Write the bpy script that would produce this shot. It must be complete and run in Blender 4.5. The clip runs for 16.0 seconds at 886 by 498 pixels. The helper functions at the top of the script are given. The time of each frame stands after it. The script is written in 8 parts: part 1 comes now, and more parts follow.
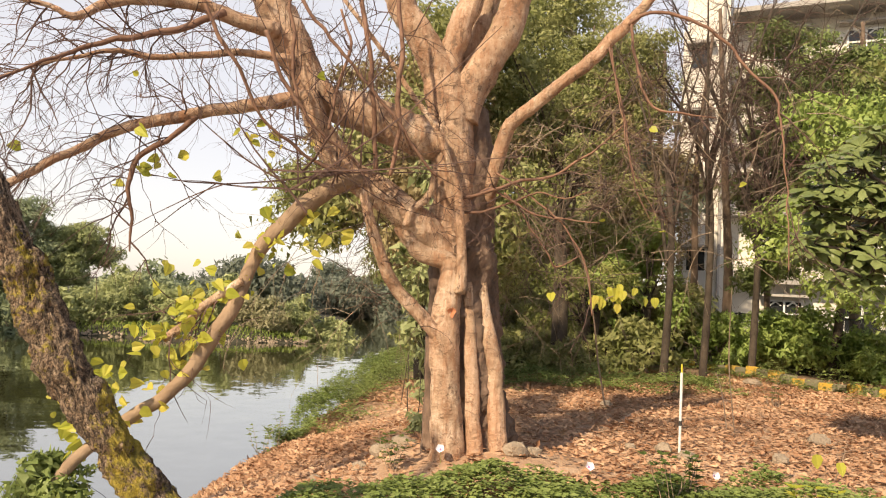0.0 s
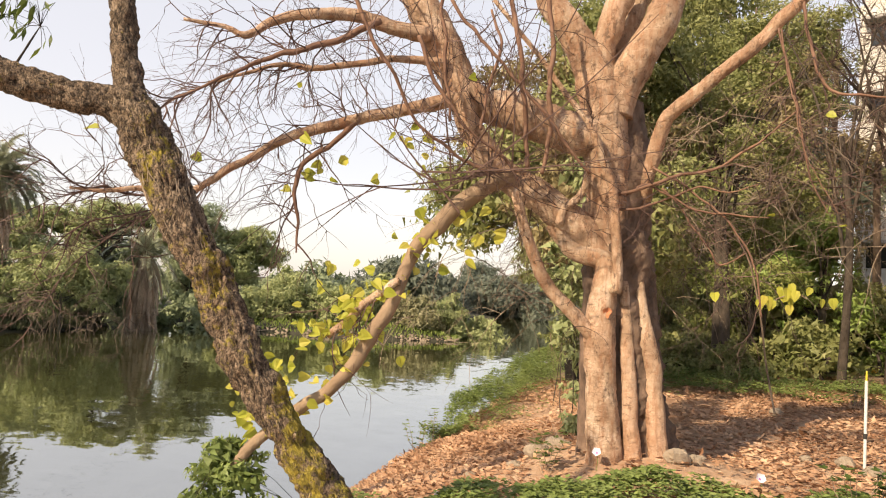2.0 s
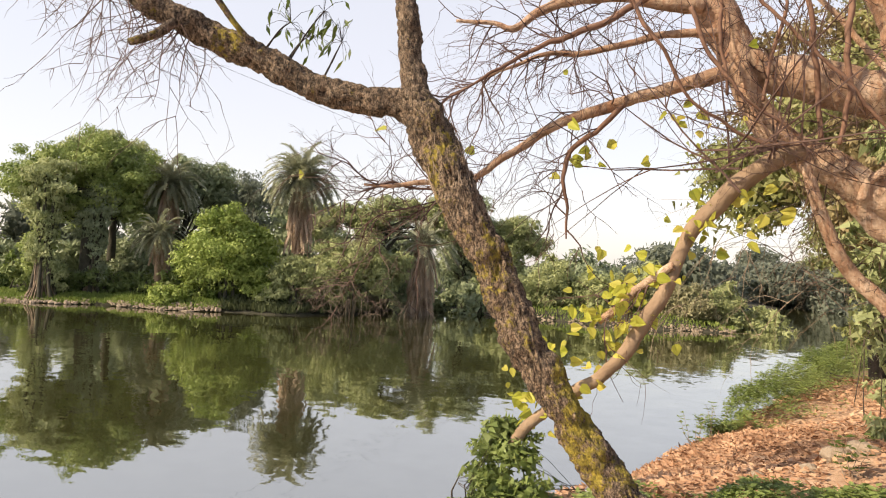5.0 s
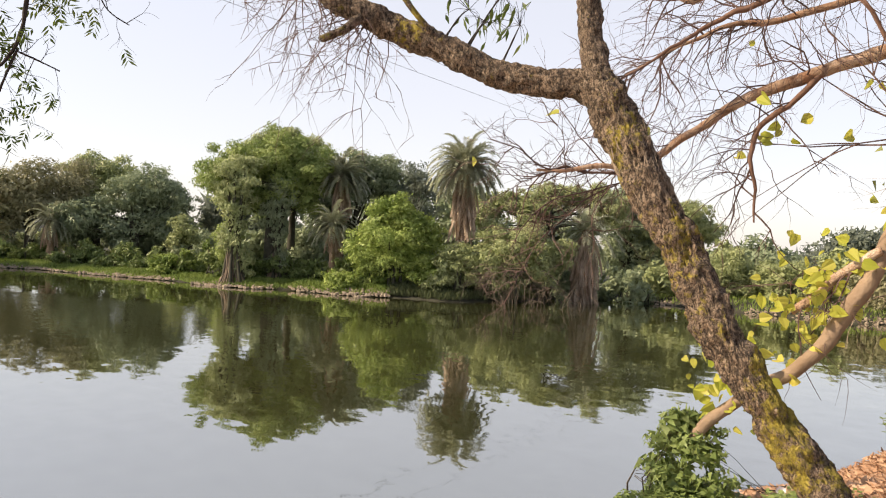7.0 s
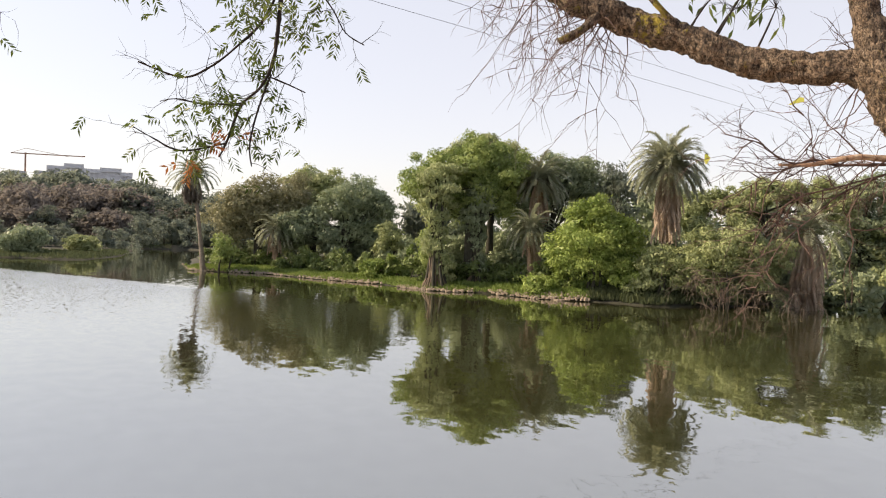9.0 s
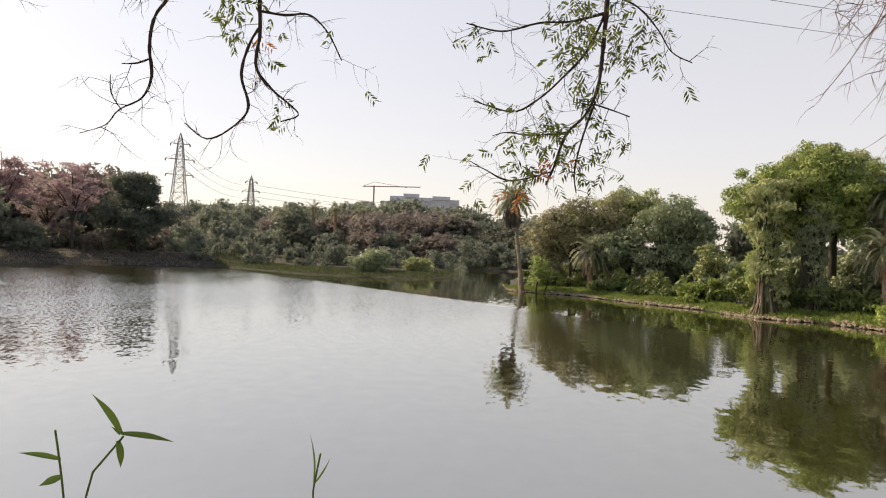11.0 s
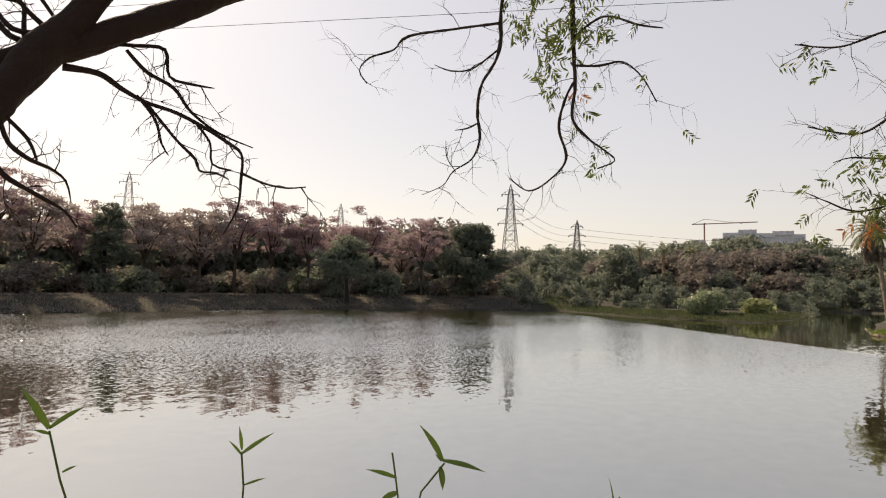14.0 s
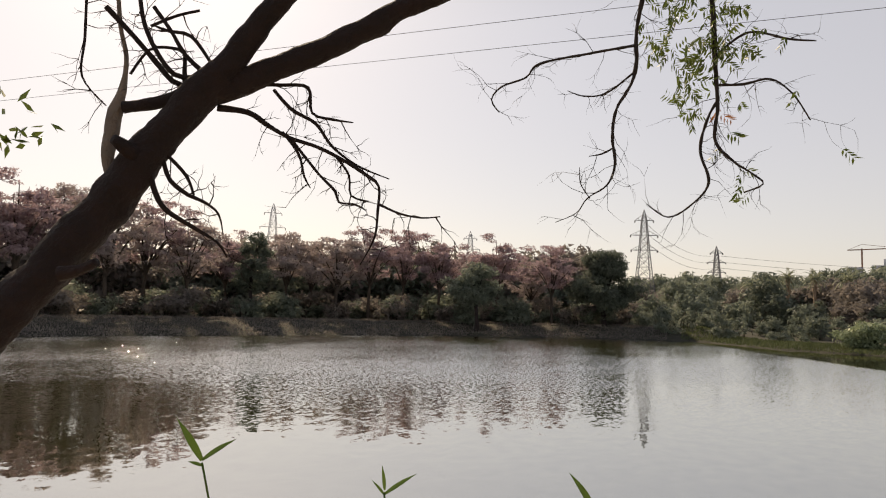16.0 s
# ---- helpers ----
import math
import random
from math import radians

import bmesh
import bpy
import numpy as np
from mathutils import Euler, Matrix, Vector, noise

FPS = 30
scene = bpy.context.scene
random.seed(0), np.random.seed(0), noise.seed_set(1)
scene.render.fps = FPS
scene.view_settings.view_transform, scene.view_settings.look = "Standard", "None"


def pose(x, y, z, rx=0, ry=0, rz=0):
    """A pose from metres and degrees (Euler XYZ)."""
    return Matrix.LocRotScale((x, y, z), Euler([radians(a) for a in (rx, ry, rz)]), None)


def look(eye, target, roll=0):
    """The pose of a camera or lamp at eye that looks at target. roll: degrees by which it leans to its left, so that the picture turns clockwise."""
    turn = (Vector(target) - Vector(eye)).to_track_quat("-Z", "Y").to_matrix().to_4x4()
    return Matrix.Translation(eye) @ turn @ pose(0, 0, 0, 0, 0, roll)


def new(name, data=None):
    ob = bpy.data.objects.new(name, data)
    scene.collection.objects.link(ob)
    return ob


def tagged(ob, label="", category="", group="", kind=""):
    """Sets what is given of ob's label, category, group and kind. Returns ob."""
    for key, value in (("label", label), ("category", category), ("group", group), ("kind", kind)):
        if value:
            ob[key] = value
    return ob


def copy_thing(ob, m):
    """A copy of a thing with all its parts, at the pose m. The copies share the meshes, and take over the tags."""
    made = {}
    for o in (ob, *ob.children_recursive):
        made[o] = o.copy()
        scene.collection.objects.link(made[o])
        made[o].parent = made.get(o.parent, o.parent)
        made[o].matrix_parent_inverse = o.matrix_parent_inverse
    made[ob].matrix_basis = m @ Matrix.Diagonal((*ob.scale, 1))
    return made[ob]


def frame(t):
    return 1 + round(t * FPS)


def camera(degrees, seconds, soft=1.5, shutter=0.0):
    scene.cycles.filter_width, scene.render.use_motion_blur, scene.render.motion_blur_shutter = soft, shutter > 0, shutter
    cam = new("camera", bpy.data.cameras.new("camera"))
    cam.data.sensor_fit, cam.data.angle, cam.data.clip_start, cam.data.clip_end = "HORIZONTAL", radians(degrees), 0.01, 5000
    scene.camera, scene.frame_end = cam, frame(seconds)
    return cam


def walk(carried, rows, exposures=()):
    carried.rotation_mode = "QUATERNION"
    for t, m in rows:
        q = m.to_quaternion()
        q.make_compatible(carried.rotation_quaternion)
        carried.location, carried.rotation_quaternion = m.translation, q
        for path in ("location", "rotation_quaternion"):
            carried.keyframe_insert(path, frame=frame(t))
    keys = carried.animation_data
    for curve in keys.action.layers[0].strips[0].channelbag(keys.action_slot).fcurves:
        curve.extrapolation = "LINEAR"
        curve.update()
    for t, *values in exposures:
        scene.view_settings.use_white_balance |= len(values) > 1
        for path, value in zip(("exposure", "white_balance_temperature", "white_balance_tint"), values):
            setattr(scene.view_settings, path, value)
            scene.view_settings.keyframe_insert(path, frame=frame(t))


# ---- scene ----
cam = camera(63.0, 16.0, soft=1.1)
# seconds, place, heading, pitch, roll
PATH = [
    (0.0, 0.000, 0.000, 2.500, -0.17, 3.86, 3.06),
    (0.5, -0.004, 0.004, 2.500, 2.15, 3.72, 3.18),
    (1.0, -0.012, 0.008, 2.501, 4.94, 3.53, 3.25),
    (1.5, -0.026, 0.012, 2.499, 7.98, 3.37, 3.21),
    (2.0, -0.046, 0.018, 2.496, 11.48, 3.18, 3.21),
    (2.5, -0.059, 0.020, 2.493, 15.03, 2.93, 3.12),
    (3.0, -0.073, 0.021, 2.486, 18.91, 2.63, 3.12),
    (3.5, -0.082, 0.013, 2.480, 22.82, 2.28, 3.05),
    (4.0, -0.085, -0.002, 2.477, 26.21, 1.91, 3.00),
    (4.2, -0.085, -0.008, 2.476, 27.32, 1.75, 2.98),
    (6.3, -0.128, -0.058, 2.453, 40.62, 0.17, 2.73),
    (6.5, -0.143, -0.063, 2.451, 41.93, -0.02, 2.71),
    (7.0, -0.182, -0.075, 2.447, 44.63, -0.41, 2.71),
    (7.5, -0.233, -0.100, 2.452, 47.78, -0.77, 2.59),
    (8.0, -0.289, -0.141, 2.448, 51.28, -0.96, 2.30),
    (8.2, -0.311, -0.157, 2.446, 52.72, -0.95, 2.18),
    (10.3, -0.451, -0.315, 2.456, 75.14, -0.21, 1.94),
    (10.5, -0.441, -0.313, 2.460, 77.79, -0.12, 1.97),
    (11.0, -0.419, -0.308, 2.470, 84.34, 0.18, 1.89),
    (11.5, -0.402, -0.283, 2.473, 90.12, 0.73, 1.69),
    (12.0, -0.392, -0.264, 2.475, 94.68, 1.31, 1.62),
    (12.5, -0.378, -0.257, 2.484, 98.98, 1.91, 1.42),
    (13.0, -0.352, -0.252, 2.483, 103.15, 2.39, 1.14),
    (13.5, -0.347, -0.250, 2.483, 106.83, 2.66, 0.94),
    (14.0, -0.348, -0.246, 2.483, 109.87, 2.96, 0.81),
    (14.5, -0.356, -0.250, 2.483, 112.75, 3.35, 0.72),
    (15.0, -0.366, -0.259, 2.484, 115.40, 3.98, 0.80),
    (15.5, -0.376, -0.275, 2.490, 117.89, 4.58, 1.06),
    (16.0, -0.385, -0.292, 2.497, 120.15, 4.92, 1.41),
]
walk(cam, [(t, pose(x, y, z, 90 + pitch, 0, yaw) @ pose(0, 0, 0, 0, 0, roll)) for t, x, y, z, yaw, pitch, roll in PATH],
     exposures=[(0.0, 0.54, 7150, 12), (4.0, 0.58, 6850, 12), (8.0, 0.52, 6700, 12), (10.5, 0.36, 7000, 13), (12.0, 0.18, 7200, 13), (14.0, 0.02, 7300, 13), (16.0, -0.1, 7300, 13)])

# ---------------------------------------------------------------- light
SUN_AZ, SUN_EL = 143.0, 37.0      # degrees to the left of straight ahead, and above the horizon
world = bpy.data.worlds.new("sky")
scene.world = world
world.use_nodes = True
wn = world.node_tree.nodes
sky = wn.new("ShaderNodeTexSky")
sky.sky_type = "NISHITA"
sky.sun_disc = False
sky.sun_elevation = radians(SUN_EL)
sky.sun_rotation = radians(-SUN_AZ)
sky.air_density, sky.dust_density, sky.ozone_density = 1.0, 1.2, 1.5
# a pale haze lies over the clear sky's colours, thinning out overhead
up = wn.new("ShaderNodeSeparateXYZ")
world.node_tree.links.new(wn.new("ShaderNodeTexCoord").outputs["Generated"], up.inputs[0])
veil = wn.new("ShaderNodeValToRGB")
veil.color_ramp.elements[0].position, veil.color_ramp.elements[0].color = 0.0, (1.0, 0.92, 0.91, 1)
veil.color_ramp.elements[1].position, veil.color_ramp.elements[1].color = 0.85, (0.22, 0.24, 0.32, 1)
mid = veil.color_ramp.elements.new(0.38)
mid.color = (0.935, 0.925, 0.955, 1)
world.node_tree.links.new(up.outputs[2], veil.inputs[0])
scaled = wn.new("ShaderNodeVectorMath")
scaled.operation = "SCALE"
scaled.inputs["Scale"].default_value = 4.5
world.node_tree.links.new(veil.outputs[0], scaled.inputs[0])
haze = wn.new("ShaderNodeMix")
haze.data_type, haze.blend_type = "RGBA", "ADD"
haze.inputs[0].default_value = 1.0
clear = wn.new("ShaderNodeVectorMath")
clear.operation = "SCALE"
clear.inputs["Scale"].default_value = 0.5
world.node_tree.links.new(sky.outputs[0], clear.inputs[0])
world.node_tree.links.new(clear.outputs[0], haze.inputs[6])
world.node_tree.links.new(scaled.outputs[0], haze.inputs[7])
world.node_tree.links.new(haze.outputs[2], wn["Background"].inputs["Color"])
wn["Background"].inputs["Strength"].default_value = 0.108

sun = new("sun", bpy.data.lights.new("sun", "SUN"))
sun.data.energy, sun.data.angle, sun.data.color = 5.0, radians(1.5), (1.0, 0.84, 0.62)
_s = Vector((-math.sin(radians(SUN_AZ)) * math.cos(radians(SUN_EL)), math.cos(radians(SUN_AZ)) * math.cos(radians(SUN_EL)), math.sin(radians(SUN_EL))))
sun.matrix_world = look(_s * 200, (0, 0, 0))


# ---------------------------------------------------------------- materials
class Nodes:
    """A small writer of node materials."""

    def __init__(self, name):
        self.m = bpy.data.materials.new(name)
        self.m.use_nodes = True
        self.n, self.l = self.m.node_tree.nodes, self.m.node_tree.links
        self.bsdf = self.n["Principled BSDF"]
        self.out = self.n["Material Output"]
        self.geo = self.n.new("ShaderNodeNewGeometry")
        self.co = self.n.new("ShaderNodeTexCoord").outputs["Object"]

    def noise(self, scale, detail=4, rough=0.6, stretch=None, world=False):
        x = self.n.new("ShaderNodeTexNoise")
        x.inputs["Scale"].default_value, x.inputs["Detail"].default_value, x.inputs["Roughness"].default_value = scale, detail, rough
        src = self.geo.outputs["Position"] if world else self.co
        if stretch:
            m = self.n.new("ShaderNodeMapping")
            m.inputs["Scale"].default_value = stretch
            self.l.new(src, m.inputs["Vector"])
            src = m.outputs[0]
        self.l.new(src, x.inputs["Vector"])
        return x.outputs["Fac"]

    def voronoi(self, scale, feature="F1", stretch=None):
        x = self.n.new("ShaderNodeTexVoronoi")
        x.feature = feature
        x.inputs["Scale"].default_value = scale
        src = self.co
        if stretch:
            m = self.n.new("ShaderNodeMapping")
            m.inputs["Scale"].default_value = stretch
            self.l.new(src, m.inputs["Vector"])
            src = m.outputs[0]
        self.l.new(src, x.inputs["Vector"])
        return x.outputs["Distance"]

    def ramp(self, fac, *stops):
        r = self.n.new("ShaderNodeValToRGB")
        e = r.color_ramp.elements
        while len(e) < len(stops):
            e.new(0.5)
        for k, (p, c) in zip(e, stops):
            k.position, k.color = p, ((*c, 1) if isinstance(c, tuple) else (c, c, c, 1))
        self.l.new(fac, r.inputs[0])
        return r.outputs[0]

    def mix(self, fac, a, b, how="MIX"):
        x = self.n.new("ShaderNodeMix")
        x.data_type, x.blend_type = "RGBA", how
        for i, v in ((0, fac), (6, a), (7, b)):
            sock = x.inputs[i]
            if isinstance(v, (int, float)):
                sock.default_value = (v, v, v, 1) if i else v
            elif isinstance(v, tuple):
                sock.default_value = (*v, 1)
            else:
                self.l.new(v, sock)
        return x.outputs[2]

    def island(self):
        return self.geo.outputs["Random Per Island"]

    def each(self):
        return self.n.new("ShaderNodeObjectInfo").outputs["Random"]

    def color(self, v):
        self.l.new(v, self.bsdf.inputs["Base Color"])
        return self

    def set(self, **k):
        for a, b in k.items():
            s = self.bsdf.inputs[a.replace("_", " ")]
            if isinstance(b, (int, float)):
                s.default_value = b
            else:
                self.l.new(b, s)
        return self

    def bump(self, h, strength=0.5, dist=0.02):
        b = self.n.new("ShaderNodeBump")
        b.inputs["Strength"].default_value, b.inputs["Distance"].default_value = strength, dist
        self.l.new(h, b.inputs["Height"])
        self.l.new(b.outputs[0], self.bsdf.inputs["Normal"])
        return self

    def thin(self, color, amount=0.4):
        """Light that passes through a leaf."""
        t = self.n.new("ShaderNodeBsdfTranslucent")
        self.l.new(color, t.inputs["Color"])
        x = self.n.new("ShaderNodeMixShader")
        x.inputs[0].default_value = amount
        self.l.new(self.bsdf.outputs[0], x.inputs[1])
        self.l.new(t.outputs[0], x.inputs[2])
        self.l.new(x.outputs[0], self.out.inputs["Surface"])
        return self


def leaf_material(name, dark, mid, light, rough=0.5, amount=0.42):
    k = Nodes(name)
    c = k.ramp(k.island(), (0.0, dark), (0.5, mid), (1.0, light))
    c = k.mix(0.55, c, k.ramp(k.noise(0.9, 4, world=True), (0.35, dark), (0.65, light)))
    k.color(c).set(Roughness=rough, Specular_IOR_Level=0.3)
    return k.thin(c, amount).m


def plain_material(name, a, b, scale=6.0, rough=0.8, relief=0.3, metal=0.0, dist=0.01):
    k = Nodes(name)
    n = k.noise(scale, 6)
    c = k.mix(k.noise(scale * 0.17, 3), k.ramp(n, (0.3, a), (0.7, b)), tuple(0.8 * x for x in a))
    k.color(c).set(Roughness=rough, Metallic=metal).bump(k.noise(scale * 5, 5), relief, dist)
    return k.m


def smooth_bark():
    k = Nodes("smooth fig bark")
    c = k.ramp(k.noise(2.6, 7, 0.68), (0.36, (0.27, 0.15, 0.088)), (0.5, (0.49, 0.335, 0.225)), (0.62, (0.72, 0.56, 0.425)))
    streak = k.noise(9.0, 7, 0.72, (2.2, 2.2, 0.25))
    c = k.mix(k.ramp(streak, (0.47, 0.0), (0.62, 0.75)), c, (0.36, 0.175, 0.09))
    # old dark scars and reddish flushes
    c = k.mix(k.ramp(k.noise(13.0, 7, 0.75, (1, 1, 0.6)), (0.55, 0.0), (0.62, 0.8)), c, (0.14, 0.085, 0.055))
    c = k.mix(k.ramp(k.noise(1.3, 4), (0.5, 0.0), (0.64, 0.5)), c, (0.48, 0.24, 0.13))
    c = k.mix(k.ramp(k.noise(26.0, 4, 0.7), (0.58, 0.0), (0.7, 0.4)), c, (0.66, 0.56, 0.46))
    # short cross cracks
    cross = k.noise(6.0, 7, 0.72, (1.0, 1.0, 3.4))
    c = k.mix(k.ramp(cross, (0.59, 0.0), (0.66, 0.7)), c, (0.13, 0.07, 0.04))
    k.color(c).set(Roughness=0.75)
    return k.bump(k.mix(0.5, k.mix(0.5, streak, cross), k.noise(30, 8, 0.7)), 1.0, 0.07).m


def rough_bark():
    k = Nodes("rough fig bark")
    ridges = k.voronoi(9.0, stretch=(1.6, 1.6, 0.4))
    c = k.ramp(k.noise(5.0, 7, 0.7, (1, 1, 0.5)), (0.32, (0.05, 0.033, 0.024)), (0.55, (0.17, 0.11, 0.078)), (0.75, (0.31, 0.22, 0.155)))
    k.color(c).set(Roughness=0.9)
    return k.bump(k.mix(0.5, ridges, k.noise(14, 8, 0.7, (1.2, 1.2, 0.4))), 0.9, 0.05).m


def mossy_bark():
    k = Nodes("mossy bark")
    c = k.ramp(k.noise(34.0, 8, 0.8, (1, 1, 0.6)), (0.32, (0.13, 0.088, 0.058)), (0.5, (0.26, 0.185, 0.125)), (0.68, (0.47, 0.365, 0.265)))
    c = k.mix(k.ramp(k.noise(5.0, 4, 0.6), (0.45, 0.0), (0.65, 0.45)), c, (0.23, 0.16, 0.11))
    # long plates parted by furrows, then finer cracks
    warp = k.n.new("ShaderNodeTexNoise")
    warp.inputs["Scale"].default_value, warp.inputs["Detail"].default_value = 14.0, 4.0
    k.l.new(k.co, warp.inputs["Vector"])
    bend = k.n.new("ShaderNodeVectorMath")
    bend.operation = "MULTIPLY_ADD"
    bend.inputs[1].default_value = (0.17, 0.17, 0.17)
    k.l.new(warp.outputs["Color"], bend.inputs[0])
    k.l.new(k.co, bend.inputs[2])
    squash = k.n.new("ShaderNodeMapping")
    squash.inputs["Scale"].default_value = (1.5, 1.5, 0.5)
    k.l.new(bend.outputs[0], squash.inputs["Vector"])
    plates = k.n.new("ShaderNodeTexVoronoi")
    plates.feature = "DISTANCE_TO_EDGE"
    plates.inputs["Scale"].default_value = 33.0
    k.l.new(squash.outputs[0], plates.inputs["Vector"])
    furrow = k.ramp(plates.outputs["Distance"], (0.0, 0.0), (0.10, 0.75), (0.3, 1.0))
    crack = k.ramp(k.noise(46.0, 5, 0.7, (1.4, 1.4, 0.5)), (0.40, 0.22), (0.53, 1.0))
    c = k.mix(k.ramp(furrow, (0.0, 0.92), (0.7, 0.0)), c, (0.035, 0.023, 0.016))
    c = k.mix(1.0, c, crack, "MULTIPLY")
    relief = k.mix(0.35, furrow, crack)
    moss = k.mix(0.5, k.noise(4.0, 4, 0.6, (1, 1, 0.35)), k.noise(20, 6, 0.75))
    # moss thins out towards the crown
    z = k.n.new("ShaderNodeSeparateXYZ")
    k.l.new(k.geo.outputs["Position"], z.inputs[0])
    high = k.n.new("ShaderNodeMapRange")
    high.inputs[1].default_value, high.inputs[2].default_value, high.inputs[3].default_value, high.inputs[4].default_value = 2.7, 3.2, 0.0, 0.07
    k.l.new(z.outputs[2], high.inputs[0])
    less = k.n.new("ShaderNodeMath")
    less.operation = "SUBTRACT"
    k.l.new(moss, less.inputs[0])
    k.l.new(high.outputs[0], less.inputs[1])
    c = k.mix(k.ramp(less.outputs[0], (0.492, 0.0), (0.55, 0.88)), c, k.ramp(k.noise(30, 3), (0.3, (0.20, 0.165, 0.025)), (0.7, (0.50, 0.40, 0.05))))
    k.color(c).set(Roughness=0.95)
    return k.bump(k.mix(0.35, relief, k.noise(60, 6, 0.75)), 1.0, 0.022).m


BARK_SMOOTH, BARK_ROUGH, BARK_MOSS = smooth_bark(), rough_bark(), mossy_bark()
BARK_RED = plain_material("reddish young bark", (0.14, 0.07, 0.045), (0.33, 0.19, 0.125), 8, 0.8, 0.5, dist=0.01)
# the leaning tree's backlit darkness is put into this reddish bark colour
BARK_DARK = plain_material("backlit-dark reddish bark", (0.013, 0.0075, 0.0065), (0.033, 0.017, 0.014), 8, 0.85, 0.8, dist=0.03)
BARK_GREY = plain_material("grey bark", (0.16, 0.13, 0.10), (0.34, 0.29, 0.24), 7, 0.9, 0.8, dist=0.03)
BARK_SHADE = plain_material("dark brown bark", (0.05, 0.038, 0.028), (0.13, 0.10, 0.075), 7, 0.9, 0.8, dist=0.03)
BARK_TAN = plain_material("tan bark", (0.24, 0.16, 0.10), (0.42, 0.31, 0.21), 5, 0.85, 0.6, dist=0.02)
TWIG_RED = plain_material("reddish twig", (0.07, 0.038, 0.031), (0.18, 0.105, 0.082), 9, 0.8, 0.3)
TWIG_BROWN = plain_material("brown twig", (0.09, 0.066, 0.048), (0.22, 0.17, 0.13), 9, 0.85, 0.3)
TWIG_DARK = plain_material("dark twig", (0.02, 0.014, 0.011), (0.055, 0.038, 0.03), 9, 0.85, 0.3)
TWIG_DRY = plain_material("dry twig", (0.22, 0.16, 0.11), (0.42, 0.33, 0.25), 9, 0.85, 0.3)
LEAF_OLIVE = leaf_material("olive leaves", (0.20, 0.245, 0.105), (0.335, 0.375, 0.165), (0.47, 0.495, 0.245), 0.5, 0.3)
LEAF_LIGHT = leaf_material("light green leaves", (0.14, 0.205, 0.055), (0.255, 0.335, 0.095), (0.40, 0.455, 0.16), 0.5, 0.3)
LEAF_DEEP = leaf_material("deep green leaves", (0.16, 0.205, 0.125), (0.275, 0.325, 0.19), (0.40, 0.45, 0.265), 0.5, 0.3)
LEAF_BRIGHT = leaf_material("bright green leaves", (0.14, 0.21, 0.04), (0.26, 0.35, 0.075), (0.44, 0.51, 0.15), 0.5, 0.26)
LEAF_BROWN = leaf_material("dry brown-green leaves", (0.17, 0.172, 0.09), (0.285, 0.275, 0.15), (0.40, 0.375, 0.225), 0.5, 0.26)
# haze over the far woods is put into this greyed leaf colour
LEAF_DULL = leaf_material("haze-greyed green leaves", (0.15, 0.178, 0.135), (0.21, 0.24, 0.185), (0.27, 0.30, 0.235), 0.6, 0.5)
LEAF_PALM = leaf_material("grey green palm fronds", (0.23, 0.26, 0.18), (0.39, 0.41, 0.28), (0.58, 0.58, 0.42), 0.45, 0.25)
LEAF_PALM_DRY = leaf_material("dry palm fronds", (0.33, 0.25, 0.18), (0.52, 0.40, 0.30), (0.66, 0.54, 0.42), 0.8, 0.25)
LEAF_PALM_GREY = leaf_material("dark grey-brown dead palm fronds", (0.12, 0.10, 0.085), (0.21, 0.18, 0.155), (0.32, 0.285, 0.25), 0.8, 0.25)
# real pink, lightened and greyed to carry the haze before the far bank
LEAF_PINK = leaf_material("pink blossom", (0.28, 0.20, 0.21), (0.44, 0.33, 0.345), (0.60, 0.47, 0.49), 0.7, 0.5)
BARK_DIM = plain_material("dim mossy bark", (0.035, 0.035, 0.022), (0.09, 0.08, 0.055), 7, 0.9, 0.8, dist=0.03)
LEAF_YELLOW = leaf_material("yellow green heart leaves", (0.27, 0.34, 0.03), (0.50, 0.545, 0.07), (0.66, 0.56, 0.13), 0.45, 0.45)
LEAF_NEEM = leaf_material("neem leaves", (0.045, 0.08, 0.015), (0.09, 0.135, 0.03), (0.17, 0.21, 0.05), 0.45, 0.35)
LEAF_RUST = leaf_material("withered orange leaves", (0.25, 0.07, 0.02), (0.40, 0.13, 0.04), (0.50, 0.24, 0.08), 0.7, 0.3)
LEAF_COVER = leaf_material("ground cover leaves", (0.105, 0.155, 0.04), (0.195, 0.265, 0.07), (0.33, 0.39, 0.135), 0.5, 0.3)
LEAF_REED = leaf_material("cane leaves", (0.05, 0.10, 0.02), (0.09, 0.16, 0.03), (0.14, 0.22, 0.05), 0.45, 0.3)
GRASS = leaf_material("bank grass", (0.13, 0.20, 0.04), (0.21, 0.28, 0.06), (0.32, 0.38, 0.11), 0.6, 0.3)
LITTER = leaf_material("dead leaves", (0.19, 0.085, 0.04), (0.48, 0.26, 0.145), (0.74, 0.50, 0.33), 0.8, 0.15)
STONE_GREY = plain_material("grey weathered bank stone", (0.13, 0.115, 0.10), (0.26, 0.235, 0.21), 9, 0.9, 0.8, dist=0.03)
STONE = plain_material("bank stone", (0.28, 0.22, 0.16), (0.52, 0.43, 0.33), 9, 0.9, 0.8, dist=0.03)
WHITE_PETAL = plain_material("white petals", (0.78, 0.74, 0.80), (0.86, 0.84, 0.88), 20, 0.6, 0.1)
# faintness of the furthest pylons in haze, put into the steel's colour
STEEL_PALE = plain_material("haze-paled steel", (0.40, 0.40, 0.42), (0.52, 0.52, 0.54), 5, 0.6, 0.1, 0.2)
STEEL = plain_material("pylon steel", (0.16, 0.16, 0.17), (0.24, 0.24, 0.25), 5, 0.6, 0.1, 0.3)
